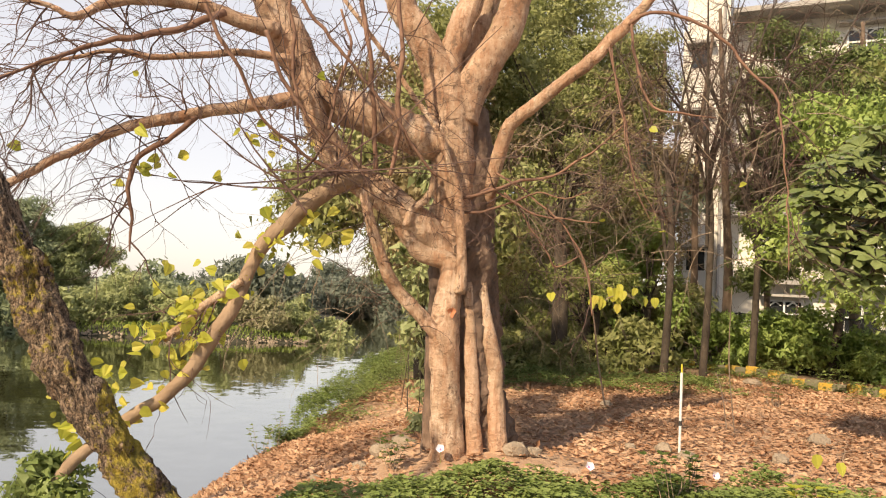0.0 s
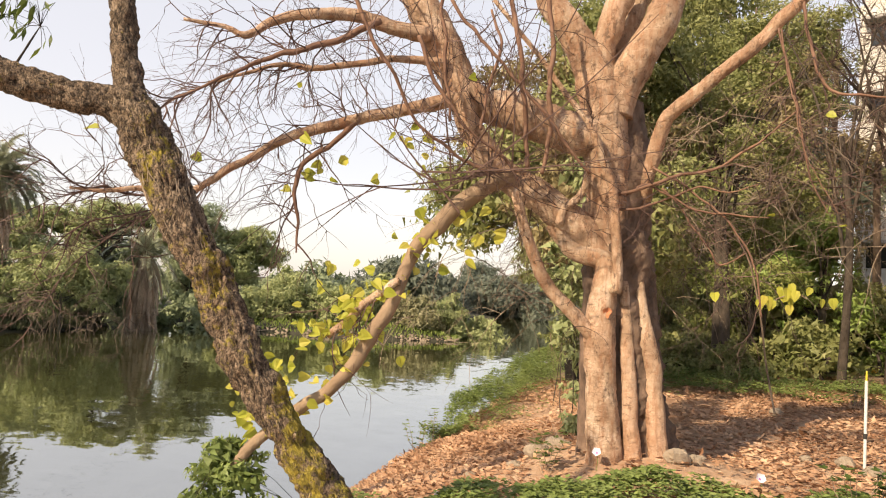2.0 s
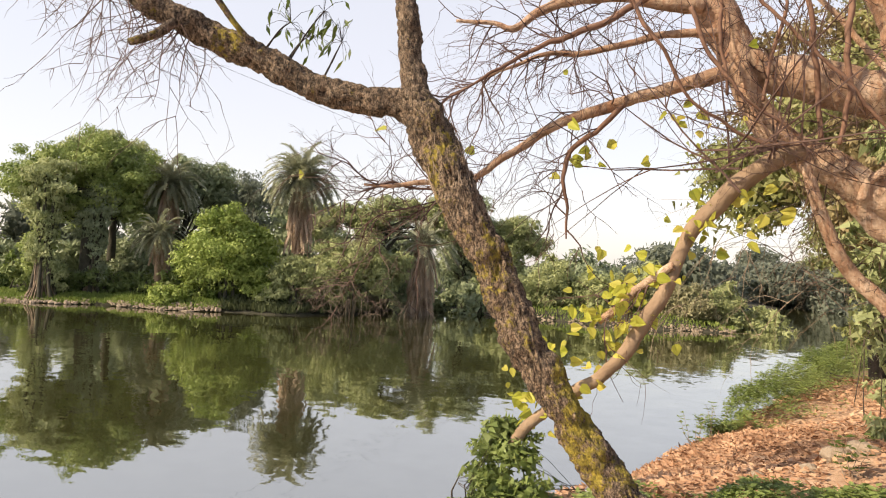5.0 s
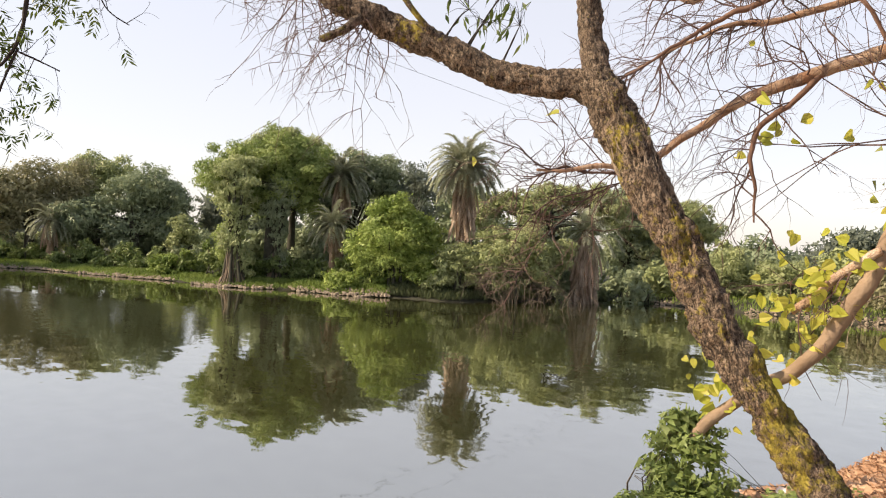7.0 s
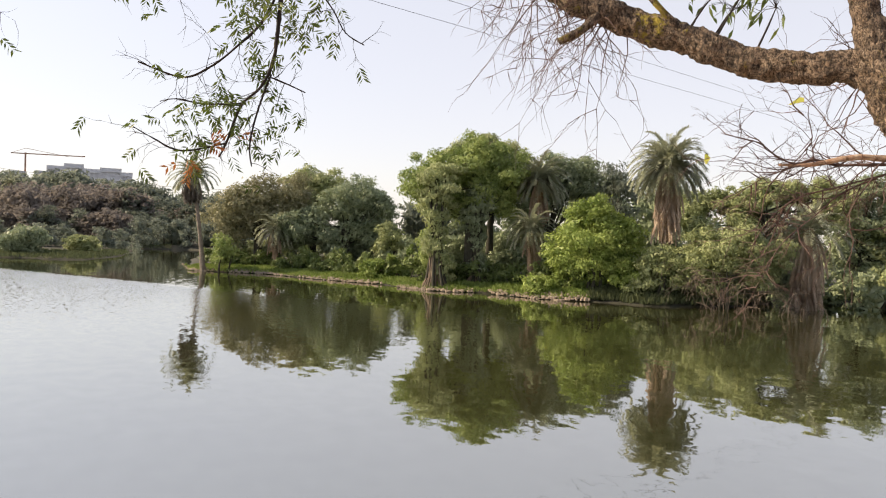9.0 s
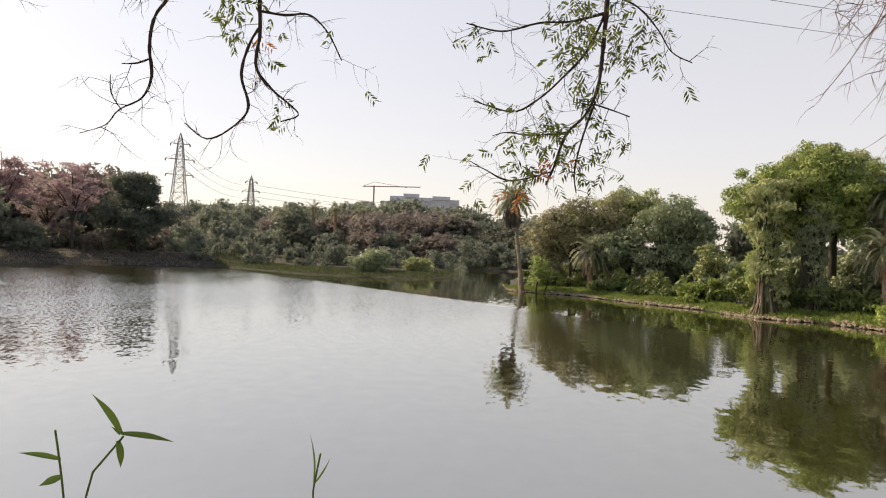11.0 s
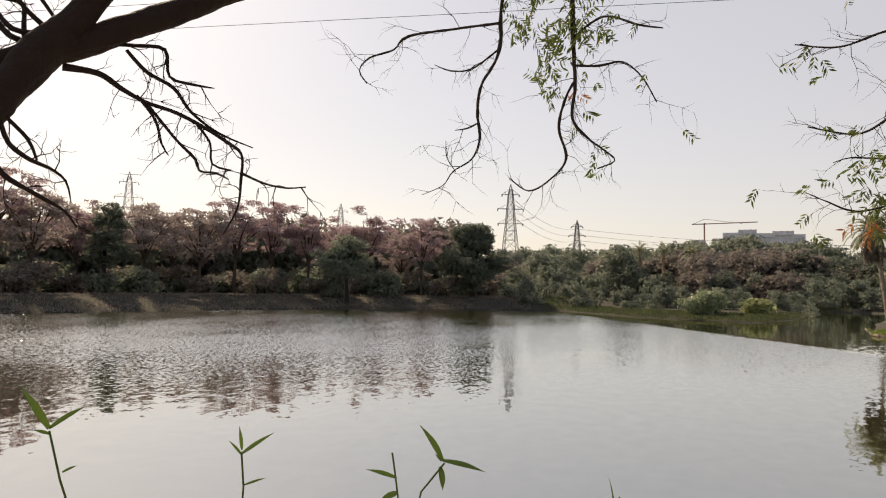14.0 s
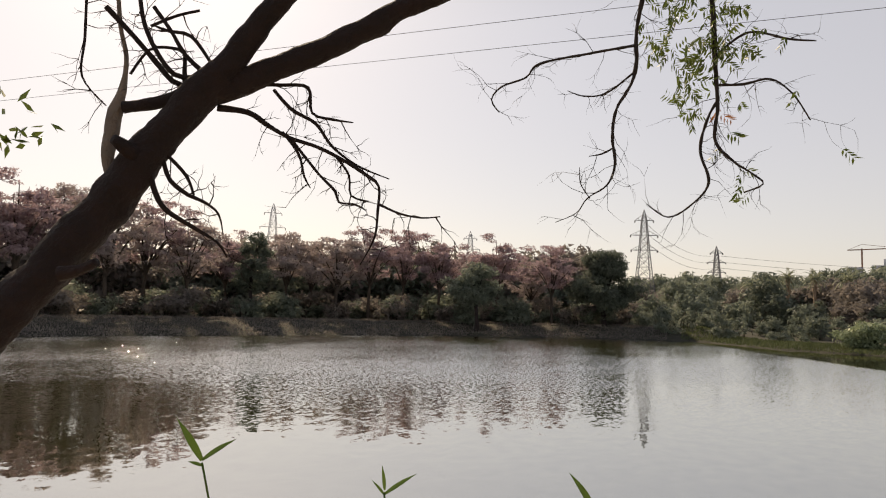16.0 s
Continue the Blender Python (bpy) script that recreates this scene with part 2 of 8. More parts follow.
LEAF_DUSK = leaf_material("dusty beige pink blossom", (0.30, 0.25, 0.235), (0.42, 0.35, 0.33), (0.56, 0.48, 0.46), 0.7, 0.5)
LEAF_SOMBRE = leaf_material("sombre dark green leaves", (0.085, 0.105, 0.08), (0.135, 0.16, 0.12), (0.20, 0.225, 0.17), 0.6, 0.45)
# distance haze mixed into this brown, leaving it paler and greyer
LEAF_MAROON = leaf_material("haze-greyed reddish brown leaves", (0.16, 0.145, 0.128), (0.225, 0.20, 0.178), (0.29, 0.255, 0.228), 0.6, 0.5)
ORANGE_BARK = plain_material("dull orange bark", (0.42, 0.14, 0.06), (0.55, 0.26, 0.14), 30, 0.9, 0.2)
LEAF_DULL_GREEN = leaf_material("rough spit grass", (0.055, 0.072, 0.034), (0.092, 0.117, 0.052), (0.15, 0.17, 0.08), 0.6, 0.4)
# concrete and its openings both painted pale to imitate distant haze
CONCRETE = plain_material("raw concrete", (0.74, 0.74, 0.76), (0.84, 0.84, 0.86), 0.5, 0.9, 0.2)
VOID = plain_material("haze-paled opening", (0.72, 0.72, 0.74), (0.8, 0.8, 0.82), 1, 0.8, 0.1)
CRANE_PAINT = plain_material("dull orange crane paint", (0.35, 0.2, 0.14), (0.42, 0.27, 0.2), 1, 0.7, 0.1)
LEAF_GREEN = leaf_material("full green leaves", (0.14, 0.22, 0.05), (0.24, 0.34, 0.08), (0.38, 0.46, 0.14), 0.5, 0.26)
LEAF_WOOD = leaf_material("olive wood leaves", (0.135, 0.16, 0.05), (0.25, 0.27, 0.095), (0.385, 0.38, 0.16), 0.5, 0.3)
LEAF_DIM = leaf_material("dim wood leaves", (0.135, 0.16, 0.065), (0.24, 0.26, 0.105), (0.355, 0.36, 0.165), 0.5, 0.3)
LEAF_FRESH = leaf_material("fresh yellow-green wood leaves", (0.15, 0.19, 0.05), (0.27, 0.31, 0.09), (0.42, 0.43, 0.16), 0.5, 0.3)
LEAF_RUSSET = leaf_material("russet wood leaves", (0.16, 0.12, 0.055), (0.26, 0.21, 0.10), (0.37, 0.31, 0.16), 0.5, 0.26)
BARK_WOOD = plain_material("brown wood bark", (0.12, 0.08, 0.055), (0.28, 0.20, 0.145), 5, 0.85, 0.6, dist=0.02)
TWIG_MAROON = plain_material("maroon twig", (0.055, 0.032, 0.026), (0.14, 0.085, 0.065), 9, 0.85, 0.3)
LEAF_BROAD = leaf_material("broad glossy leaves", (0.06, 0.09, 0.03), (0.125, 0.165, 0.05), (0.21, 0.25, 0.10), 0.35, 0.2)
LEAF_HEDGE = leaf_material("dense green leaves", (0.08, 0.12, 0.035), (0.155, 0.205, 0.06), (0.26, 0.31, 0.11), 0.5, 0.26)
PLASTER = plain_material("weathered white plaster", (0.62, 0.58, 0.52), (0.80, 0.77, 0.71), 0.9, 0.9, 0.2)
PLASTER_GREY = plain_material("grey stained plaster", (0.34, 0.32, 0.30), (0.48, 0.45, 0.42), 0.7, 0.9, 0.2)
FRAME_WHITE = plain_material("white window frame", (0.70, 0.70, 0.68), (0.80, 0.80, 0.78), 4, 0.5, 0.1)
FENCE = plain_material("dark galvanised wire", (0.10, 0.10, 0.10), (0.18, 0.18, 0.18), 9, 0.5, 0.1, 0.6)
PETAL_EYE = plain_material("violet flower eye", (0.28, 0.10, 0.30), (0.36, 0.16, 0.36), 20, 0.6, 0.1)
POLE_WHITE = plain_material("white painted pole", (0.62, 0.62, 0.60), (0.78, 0.78, 0.76), 14, 0.5, 0.1)
POLE_TIP = plain_material("yellow plastic tip", (0.62, 0.52, 0.04), (0.75, 0.65, 0.06), 14, 0.5, 0.1)
POLE_BAND = plain_material("black tape", (0.02, 0.02, 0.02), (0.05, 0.05, 0.05), 14, 0.6, 0.1)


def ground_material():
    k = Nodes("bank soil")
    soil = k.ramp(k.noise(2.5, 7, 0.7, world=True), (0.3, (0.26, 0.15, 0.09)), (0.55, (0.48, 0.32, 0.21)), (0.75, (0.62, 0.47, 0.34)))
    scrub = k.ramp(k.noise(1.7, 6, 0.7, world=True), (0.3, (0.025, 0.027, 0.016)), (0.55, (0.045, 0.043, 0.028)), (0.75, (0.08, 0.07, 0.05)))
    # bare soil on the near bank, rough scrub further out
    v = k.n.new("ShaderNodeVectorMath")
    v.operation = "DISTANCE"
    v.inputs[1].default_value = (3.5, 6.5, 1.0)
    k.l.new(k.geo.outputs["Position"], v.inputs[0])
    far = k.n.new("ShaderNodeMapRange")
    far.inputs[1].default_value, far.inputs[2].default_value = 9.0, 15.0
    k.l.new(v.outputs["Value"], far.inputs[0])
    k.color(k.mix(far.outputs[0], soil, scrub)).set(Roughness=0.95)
    return k.bump(k.noise(20, 8, 0.7, world=True), 0.8, 0.03).m


def water_material():
    k = Nodes("lake water")
    k.color(k.ramp(k.noise(0.08, 3), (0.3, (0.034, 0.036, 0.014)), (0.7, (0.048, 0.048, 0.020))))
    k.set(Roughness=0.02, IOR=2.0, Specular_IOR_Level=0.5)

    def slopes(scale, detail, stretch, least):
        """Random tilts of the surface, east and north."""
        m = k.n.new("ShaderNodeMapping")
        m.inputs["Scale"].default_value = stretch
        k.l.new(k.co, m.inputs["Vector"])
        x = k.n.new("ShaderNodeTexNoise")
        x.inputs["Scale"].default_value, x.inputs["Detail"].default_value, x.inputs["Roughness"].default_value = scale, detail, 0.6
        k.l.new(m.outputs[0], x.inputs["Vector"])
        v = k.n.new("ShaderNodeVectorMath")
        v.operation = "SUBTRACT"
        v.inputs[1].default_value = (0.5, 0.5, 0.5)
        k.l.new(x.outputs["Color"], v.inputs[0])
        g = k.n.new("ShaderNodeVectorMath")
        g.operation = "SCALE"
        k.l.new(v.outputs[0], g.inputs[0])
        if isinstance(least, float):
            g.inputs["Scale"].default_value = least
        else:
            k.l.new(least, g.inputs["Scale"])
        return g.outputs[0]

    def reach(fac, a, b, lo, hi):
        r = k.n.new("ShaderNodeMapRange")
        r.interpolation_type = "SMOOTHSTEP"
        for i, v in enumerate((a, b, lo, hi)):
            r.inputs[i + 1].default_value = v
        k.l.new(fac, r.inputs[0])
        return r.outputs[0]

    def times(a, b):
        x = k.n.new("ShaderNodeMath")
        x.operation = "MULTIPLY"
        k.l.new(a, x.inputs[0])
        k.l.new(b, x.inputs[1])
        return x.outputs[0]

    # the breeze ruffles the open water outside a line in the lee of the spit and the isle
    lee = k.n.new("ShaderNodeVectorMath")
    lee.operation = "DOT_PRODUCT"
    lee.inputs[1].default_value = (-0.438, 0.899, 0.0)
    k.l.new(k.co, lee.inputs[0])
    far = k.n.new("ShaderNodeVectorMath")
    far.operation = "LENGTH"
    k.l.new(k.co, far.inputs[0])
    ruffled = times(reach(lee.outputs["Value"], 19.2, 20.6, 1.0, 0.03), reach(far.outputs["Value"], 14.0, 38.0, 0.015, 1.0))
    ruffled = times(ruffled, reach(k.noise(0.05, 3, 0.6, (1.0, 2.0, 1.0)), 0.3, 0.6, 0.55, 1.0))
    ruffled = times(ruffled, reach(lee.outputs["Value"], 14.0, -6.0, 0.4, 0.9))
    up = k.n.new("ShaderNodeVectorMath")
    up.operation = "ADD"
    k.l.new(slopes(9.0, 2, (1.0, 1.0, 1.0), ruffled), up.inputs[0])
    k.l.new(slopes(2.2, 3, (1.0, 1.3, 1.0), 0.05), up.inputs[1])
    lean = k.n.new("ShaderNodeVectorMath")
    lean.operation = "SCALE"
    lean.inputs[0].default_value = (0.095, 0.055, 0.0)
    k.l.new(ruffled, lean.inputs["Scale"])
    all_tilts = k.n.new("ShaderNodeVectorMath")
    all_tilts.operation = "ADD"
    k.l.new(up.outputs[0], all_tilts.inputs[0])
    k.l.new(lean.outputs[0], all_tilts.inputs[1])
    flat_only = k.n.new("ShaderNodeVectorMath")
    flat_only.operation = "MULTIPLY_ADD"
    flat_only.inputs[1].default_value, flat_only.inputs[2].default_value = (1, 1, 0), (0, 0, 1)
    k.l.new(all_tilts.outputs[0], flat_only.inputs[0])
    unit = k.n.new("ShaderNodeVectorMath")
    unit.operation = "NORMALIZE"
    k.l.new(flat_only.outputs[0], unit.inputs[0])
    k.l.new(unit.outputs[0], k.bsdf.inputs["Normal"])
    # an extra mirror layer, added to brighten the water's reflections
    extra_gloss = k.n.new("ShaderNodeBsdfGlossy")
    extra_gloss.inputs["Roughness"].default_value = 0.02
    extra_gloss.inputs["Color"].default_value = (0.93, 0.94, 0.92, 1)
    k.l.new(unit.outputs[0], extra_gloss.inputs["Normal"])
    both = k.n.new("ShaderNodeMixShader")
    both.inputs[0].default_value = 0.36
    k.l.new(k.bsdf.outputs[0], both.inputs[1])
    k.l.new(extra_gloss.outputs[0], both.inputs[2])
    k.l.new(both.outputs[0], k.out.inputs["Surface"])
    return k.m


SOIL, WATER = ground_material(), water_material()


# ---------------------------------------------------------------- building helpers
class Mesh:
    """Gathers vertices and faces of one part."""

    def __init__(self):
        self.v, self.f = [], []

    def add(self, vs, fs):
        b = len(self.v)
        self.v.extend(vs)
        self.f.extend(tuple(b + i for i in q) for q in fs)

    def box(self, c, s, turn=0.0):
        cs, sn = math.cos(turn), math.sin(turn)
        vs = []
        for dz in (-1, 1):
            for dx, dy in ((-1, -1), (1, -1), (1, 1), (-1, 1)):
                x, y = dx * s[0] / 2, dy * s[1] / 2
                vs.append((c[0] + x * cs - y * sn, c[1] + x * sn + y * cs, c[2] + dz * s[2] / 2))
        self.add(vs, ((3, 2, 1, 0), (4, 5, 6, 7), (0, 1, 5, 4), (1, 2, 6, 5), (2, 3, 7, 6), (3, 0, 4, 7)))

    def flakes(self, q):
        """Many loose three-sided leaves: an array of n x 3 x 3."""
        b = len(self.v)
        self.v.extend(q.reshape(-1, 3).tolist())
        self.f.extend((b + np.arange(len(q) * 3).reshape(-1, 3)).tolist())

    def bar(self, a, b, w):
        tube(self, [a, b], [w / 2, w / 2], 4, 0)

    def data(self, name, material, smooth=False):
        me = bpy.data.meshes.new(name)
        me.from_pydata([tuple(p) for p in self.v], [], self.f)
        me.materials.append(material)
        if smooth:
            me.polygons.foreach_set("use_smooth", [True] * len(me.polygons))
        me.update()
        return me


def part(name, mesh, material, parent=None, label="", smooth=False):
    """One mesh object under a thing or under a part."""
    ob = new(name, mesh.data(name, material, smooth) if isinstance(mesh, Mesh) else mesh)
    ob.parent = parent
    return tagged(ob, label) if label else ob


def thing(name, label, category, group="", kind="", at=(0, 0, 0), turn=0.0):
    ob = new(name)
    ob.empty_display_size = 0.2
    ob.matrix_world = pose(*at, 0, 0, turn)
    return tagged(ob, label, category, group, kind)


def glide(pts, radii, step):
    """A smooth curve through the points, with its radii."""
    out, rad = [], []
    n = len(pts)
    for i in range(n - 1):
        p0, p1, p2, p3 = pts[max(i - 1, 0)], pts[i], pts[i + 1], pts[min(i + 2, n - 1)]
        k = max(1, int((p2 - p1).length / step))
        for j in range(k):
            t = j / k
            out.append(0.5 * ((2 * p1) + (p2 - p0) * t + (2 * p0 - 5 * p1 + 4 * p2 - p3) * t * t + (3 * p1 - p0 - 3 * p2 + p3) * t ** 3))
            rad.append(radii[i] + (radii[i + 1] - radii[i]) * t)
    return out + [pts[-1]], rad + [radii[-1]]


def tube(mesh, pts, radii, sides=6, rough=0.0, freq=6.0, closed=True, ridge=0.0, fine=2.6):
    """A limb: rings along the points, uneven by rough (a share of the radius)."""
    pts = [Vector(p) for p in pts]
    base = len(mesh.v)
    up, run = None, 0.0
    for i, p in enumerate(pts):
        run += (p - pts[i - 1]).length if i else 0.0
        d = (pts[min(i + 1, len(pts) - 1)] - pts[max(i - 1, 0)]).normalized()
        if up is None:
            up = d.orthogonal().normalized()
        up = (up - d * up.dot(d)).normalized()
        side = d.cross(up)
        for k in range(sides):
            a = 2 * math.pi * k / sides
            q = up * math.cos(a) + side * math.sin(a)
            r = radii[i]
            if rough:
                w = p + q * r
                r *= 1 + rough * noise.noise(w * freq) + 0.5 * rough * noise.noise(w * freq * 3.1)
            if ridge:
                w = Vector((math.cos(a) * fine, math.sin(a) * fine, run * fine * 2.1))
                w = w + noise.noise_vector(w * 0.8) * 0.5
                r += ridge * radii[i] * (1 - 2.6 * abs(noise.noise(w * 1.3)) + 0.5 * noise.noise(w * 3.5))
            mesh.v.append(p + q * r)
    n = len(pts)
    for i in range(n - 1):
        for k in range(sides):
            a, b = base + i * sides + k, base + i * sides + (k + 1) % sides
            mesh.f.append((a, b, b + sides, a + sides))
    if closed and sides > 3:
        mesh.f.append(tuple(base + (n - 1) * sides + k for k in range(sides)))
        mesh.f.append(tuple(base + k for k in reversed(range(sides))))


def limb(mesh, rows, sides=14, rough=0.12, step=0.07, freq=6.0, ridge=0.0, fine=2.6, kink=0.0):
    """A limb from rows of x, y, z, radius; kink: metres by which it strays between its ends. Returns its curve."""
    p, r = glide([Vector(q[:3]) for q in rows], [q[3] for q in rows], step)
    if kink:
        n = len(p) - 1
        p = [q + (noise.noise_vector(q * 2.7) + 0.4 * noise.noise_vector(q * 8.0)) * kink * min(1.0, 4 * i / n, 4 * (n - i) / n) for i, q in enumerate(p)]
    tube(mesh, p, r, sides, rough, freq, True, ridge, fine)
    return p, r


def any_way(rng):
    while True:
        v = Vector((rng.uniform(-1, 1), rng.uniform(-1, 1), rng.uniform(-1, 1)))
        if 0.05 < v.length < 1:
            return v.normalized()


def twig(mesh, p, d, length, r, rng, depth, droop=0.0, wander=0.35, tips=None, fork=(2, 4)):
    """A thin branching twig."""
    n = max(3, int(length / 0.09))
    n = min(n, 7)
    pts, dirs, q, d = [p], [d], Vector(p), Vector(d).normalized()
    for i in range(n):
        d = (d + any_way(rng) * wander + Vector((0, 0, -droop))).normalized()
        q = q + d * (length / n)
        pts.append(q)
        dirs.append(d)
    tube(mesh, pts, [r * (1 - 0.75 * i / n) for i in range(n + 1)], 4 if r > 0.006 else 3, 0, closed=False)
    if tips is not None:
        tips.append((pts[-1], dirs[-1]))
    if depth > 0:
        for _ in range(rng.randint(*fork)):
            i = rng.randint(1, n)
            nd = (dirs[i] + any_way(rng) * 0.9).normalized()
            twig(mesh, pts[i], nd, length * rng.uniform(0.4, 0.75), max(r * 0.55, 0.0018), rng, depth - 1, droop, wander, tips, fork)


def leaf(mesh, p, d, n, length, width, fold=0.15, kind="oval"):
    """One leaf from its stalk p along d."""
    d = d.normalized()
    s = d.cross(n)
    s = s.normalized() if s.length > 1e-4 else d.orthogonal().normalized()
    u = s.cross(d)
    w, l = width / 2, length
    if kind == "heart":
        mesh.add([p, p + d * l * 0.05 + s * w * 0.7 + u * fold * w, p + d * l * 0.35 + s * w + u * fold * w, p + d * l * 0.7 + s * w * 0.62, p + d * l - u * fold * l * 0.3,
                  p + d * l * 0.7 - s * w * 0.62, p + d * l * 0.35 - s * w + u * fold * w, p + d * l * 0.05 - s * w * 0.7 + u * fold * w],
                 ((0, 1, 2, 3, 4), (0, 4, 5, 6, 7)))
    elif kind == "card":
        mesh.add([p, p + d * l * 0.5 + s * w + u * fold * l, p + d * l, p + d * l * 0.5 - s * w + u * fold * l], ((0, 1, 2, 3),))
    else:
        mesh.add([p, p + d * l * 0.4 + s * w + u * fold * w, p + d * l, p + d * l * 0.4 - s * w + u * fold * w], ((0, 1, 2), (0, 2, 3)))


def flat(az, d, z=0.0):
    """A place by its heading to the left of ahead, in degrees, and its distance."""
    return Vector((-d * math.sin(radians(az)), d * math.cos(radians(az)), z))


# ---------------------------------------------------------------- lake and ground
def shore():
    near = [(-0.6, 82), (-0.7, 42), (-1.5, 27.5), (-2.0, 17.2), (-2.3, 12.3), (-2.55, 9.4), (-2.9, 7.6), (-3.6, 5.9), (-3.5, 3), (-3.2, 0), (-3.2, -4), (-4, -12), (0, -30), (2, -44)]
    left = [(-14, -55), (-27, -50), (-36, -50), (-54, -43.5), (-67, -35), (-74, -27), (-78, -17), (-79, -15.2), (-72, -10.4), (-66, -6.4), (-63, 0), (-60.2, 3), (-62.5, 4.6), (-69, 7.2), (-77, 8.8), (-98, 10.5), (-98, 20.5), (-66, 12.7)]
    isle = [(-53, 9.6), (-47, 8.6), (-43.5, 12.3), (-37.5, 14.2), (-34.5, 15.8), (-30.2, 16.2), (-28.6, 18.1), (-25.2, 19.1), (-23.4, 20.6), (-21, 22.5), (-20.4, 25.5), (-21.8, 31), (-21.6, 34)]
    back = [(-18.2, 32.6), (-15.5, 32.2), (-12.5, 32.2), (-8.8, 32.9), (-6.0, 34.2), (-7.0, 40), (-8.4, 56), (-8.0, 82)]
    return near + left + isle + back


SHORE = shore()


def shore_distance(x, y):
    """Signed distance to the waterline: positive on land."""
    best = np.full(x.shape, 1e9)
    inside = np.zeros(x.shape, bool)
    for (ax, ay), (bx, by) in zip(SHORE, SHORE[1:] + SHORE[:1]):
        t = np.clip(((x - ax) * (bx - ax) + (y - ay) * (by - ay)) / ((bx - ax) ** 2 + (by - ay) ** 2), 0, 1)
        best = np.minimum(best, np.hypot(x - ax - t * (bx - ax), y - ay - t * (by - ay)))
        inside ^= ((ay > y) != (by > y)) & (x < (bx - ax) * (y - ay) / (by - ay + 1e-12) + ax)
    return np.where(inside, -best, best)


def ground_height(x, y):
    x, y = np.asarray(x, float), np.asarray(y, float)
    s = shore_distance(x, y)
    s = s + 0.25 * np.sin(x * 1.7 + 0.6 * y) * np.sin(1.3 * y - 0.5 * x) * np.clip(np.hypot(x, y) / 20, 0.2, 1)
    near = np.clip(1 - (np.hypot(x - 3, y - 6) - 16) / 12, 0, 1)
    isle = np.clip((-x - 26) / 6, 0, 1) * np.clip((y - 6) / 4, 0, 1) * np.clip((60 + x) / 6, 0, 1)
    top = 0.55 + 0.5 * near - 0.2 * isle
    width = 1.8 + 1.0 * near
    z = np.where(s > 0, top * (1 - np.exp(-s / width * 1.6)), np.maximum(-1.2, s * 0.5))
    # the embankment on the far left shore and the rise behind the far woods
    bank = np.clip((-x - 25) / 10, 0, 1) * np.clip((-y - 8) / 8, 0, 1)
    z = z + bank * 0.75 * np.clip((s - 1.5) / 4.5, 0, 1)
    low = np.clip((-x - 50) / 8, 0, 1) * np.clip((y + 16) / 4, 0, 1) * np.clip((12 - y) / 3, 0, 1) * np.clip((90 + x) / 6, 0, 1)
    z = np.where(s > 0, z * (1 - 0.5 * low), z)
    r = np.hypot(x, y)
    z = z + np.clip((r - 120) / 200, 0, 1) * 3.0
    z = z + 0.24 * np.exp(-((x - 0.35) ** 2 + (y - 6.9) ** 2) / 0.8)
    z = z + 0.05 * np.sin(x * 2.1 + 1.3) * np.sin(y * 1.8) * np.clip(s, 0, 1)
    return z


def gz(x, y):
    return float(ground_height(x, y))


def build_ground():
    rings = np.concatenate([[0.0], np.geomspace(0.4, 3500, 170)])
    spokes = 300
    a = np.arange(spokes) * 2 * math.pi / spokes
    x = rings[:, None] * np.cos(a)[None]
    y = rings[:, None] * np.sin(a)[None]
    z = ground_height(x, y)
    vs = np.stack([x, y, z], -1).reshape(-1, 3)
    i, k = np.meshgrid(np.arange(len(rings) - 1), np.arange(spokes), indexing="ij")
    k2 = (k + 1) % spokes
    fs = np.stack([i * spokes + k, i * spokes + k2, (i + 1) * spokes + k2, (i + 1) * spokes + k], -1).reshape(-1, 4)[:, ::-1]
    me = bpy.data.meshes.new("ground")
    me.from_pydata(vs.tolist(), [], fs.tolist())
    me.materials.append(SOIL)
    me.polygons.foreach_set("use_smooth", [True] * len(me.polygons))
    tagged(new("ground", me), "reddish brown earth bank with scrub further out", "ground", kind="structure")
    m = Mesh()
    m.add([(-110, -75, 0), (25, -75, 0), (25, 75, 0), (-110, 75, 0)], ((0, 1, 2, 3),))
    tagged(part("water", m, WATER), "still green-grey lake water reflecting the trees", "water", kind="structure")


build_ground()

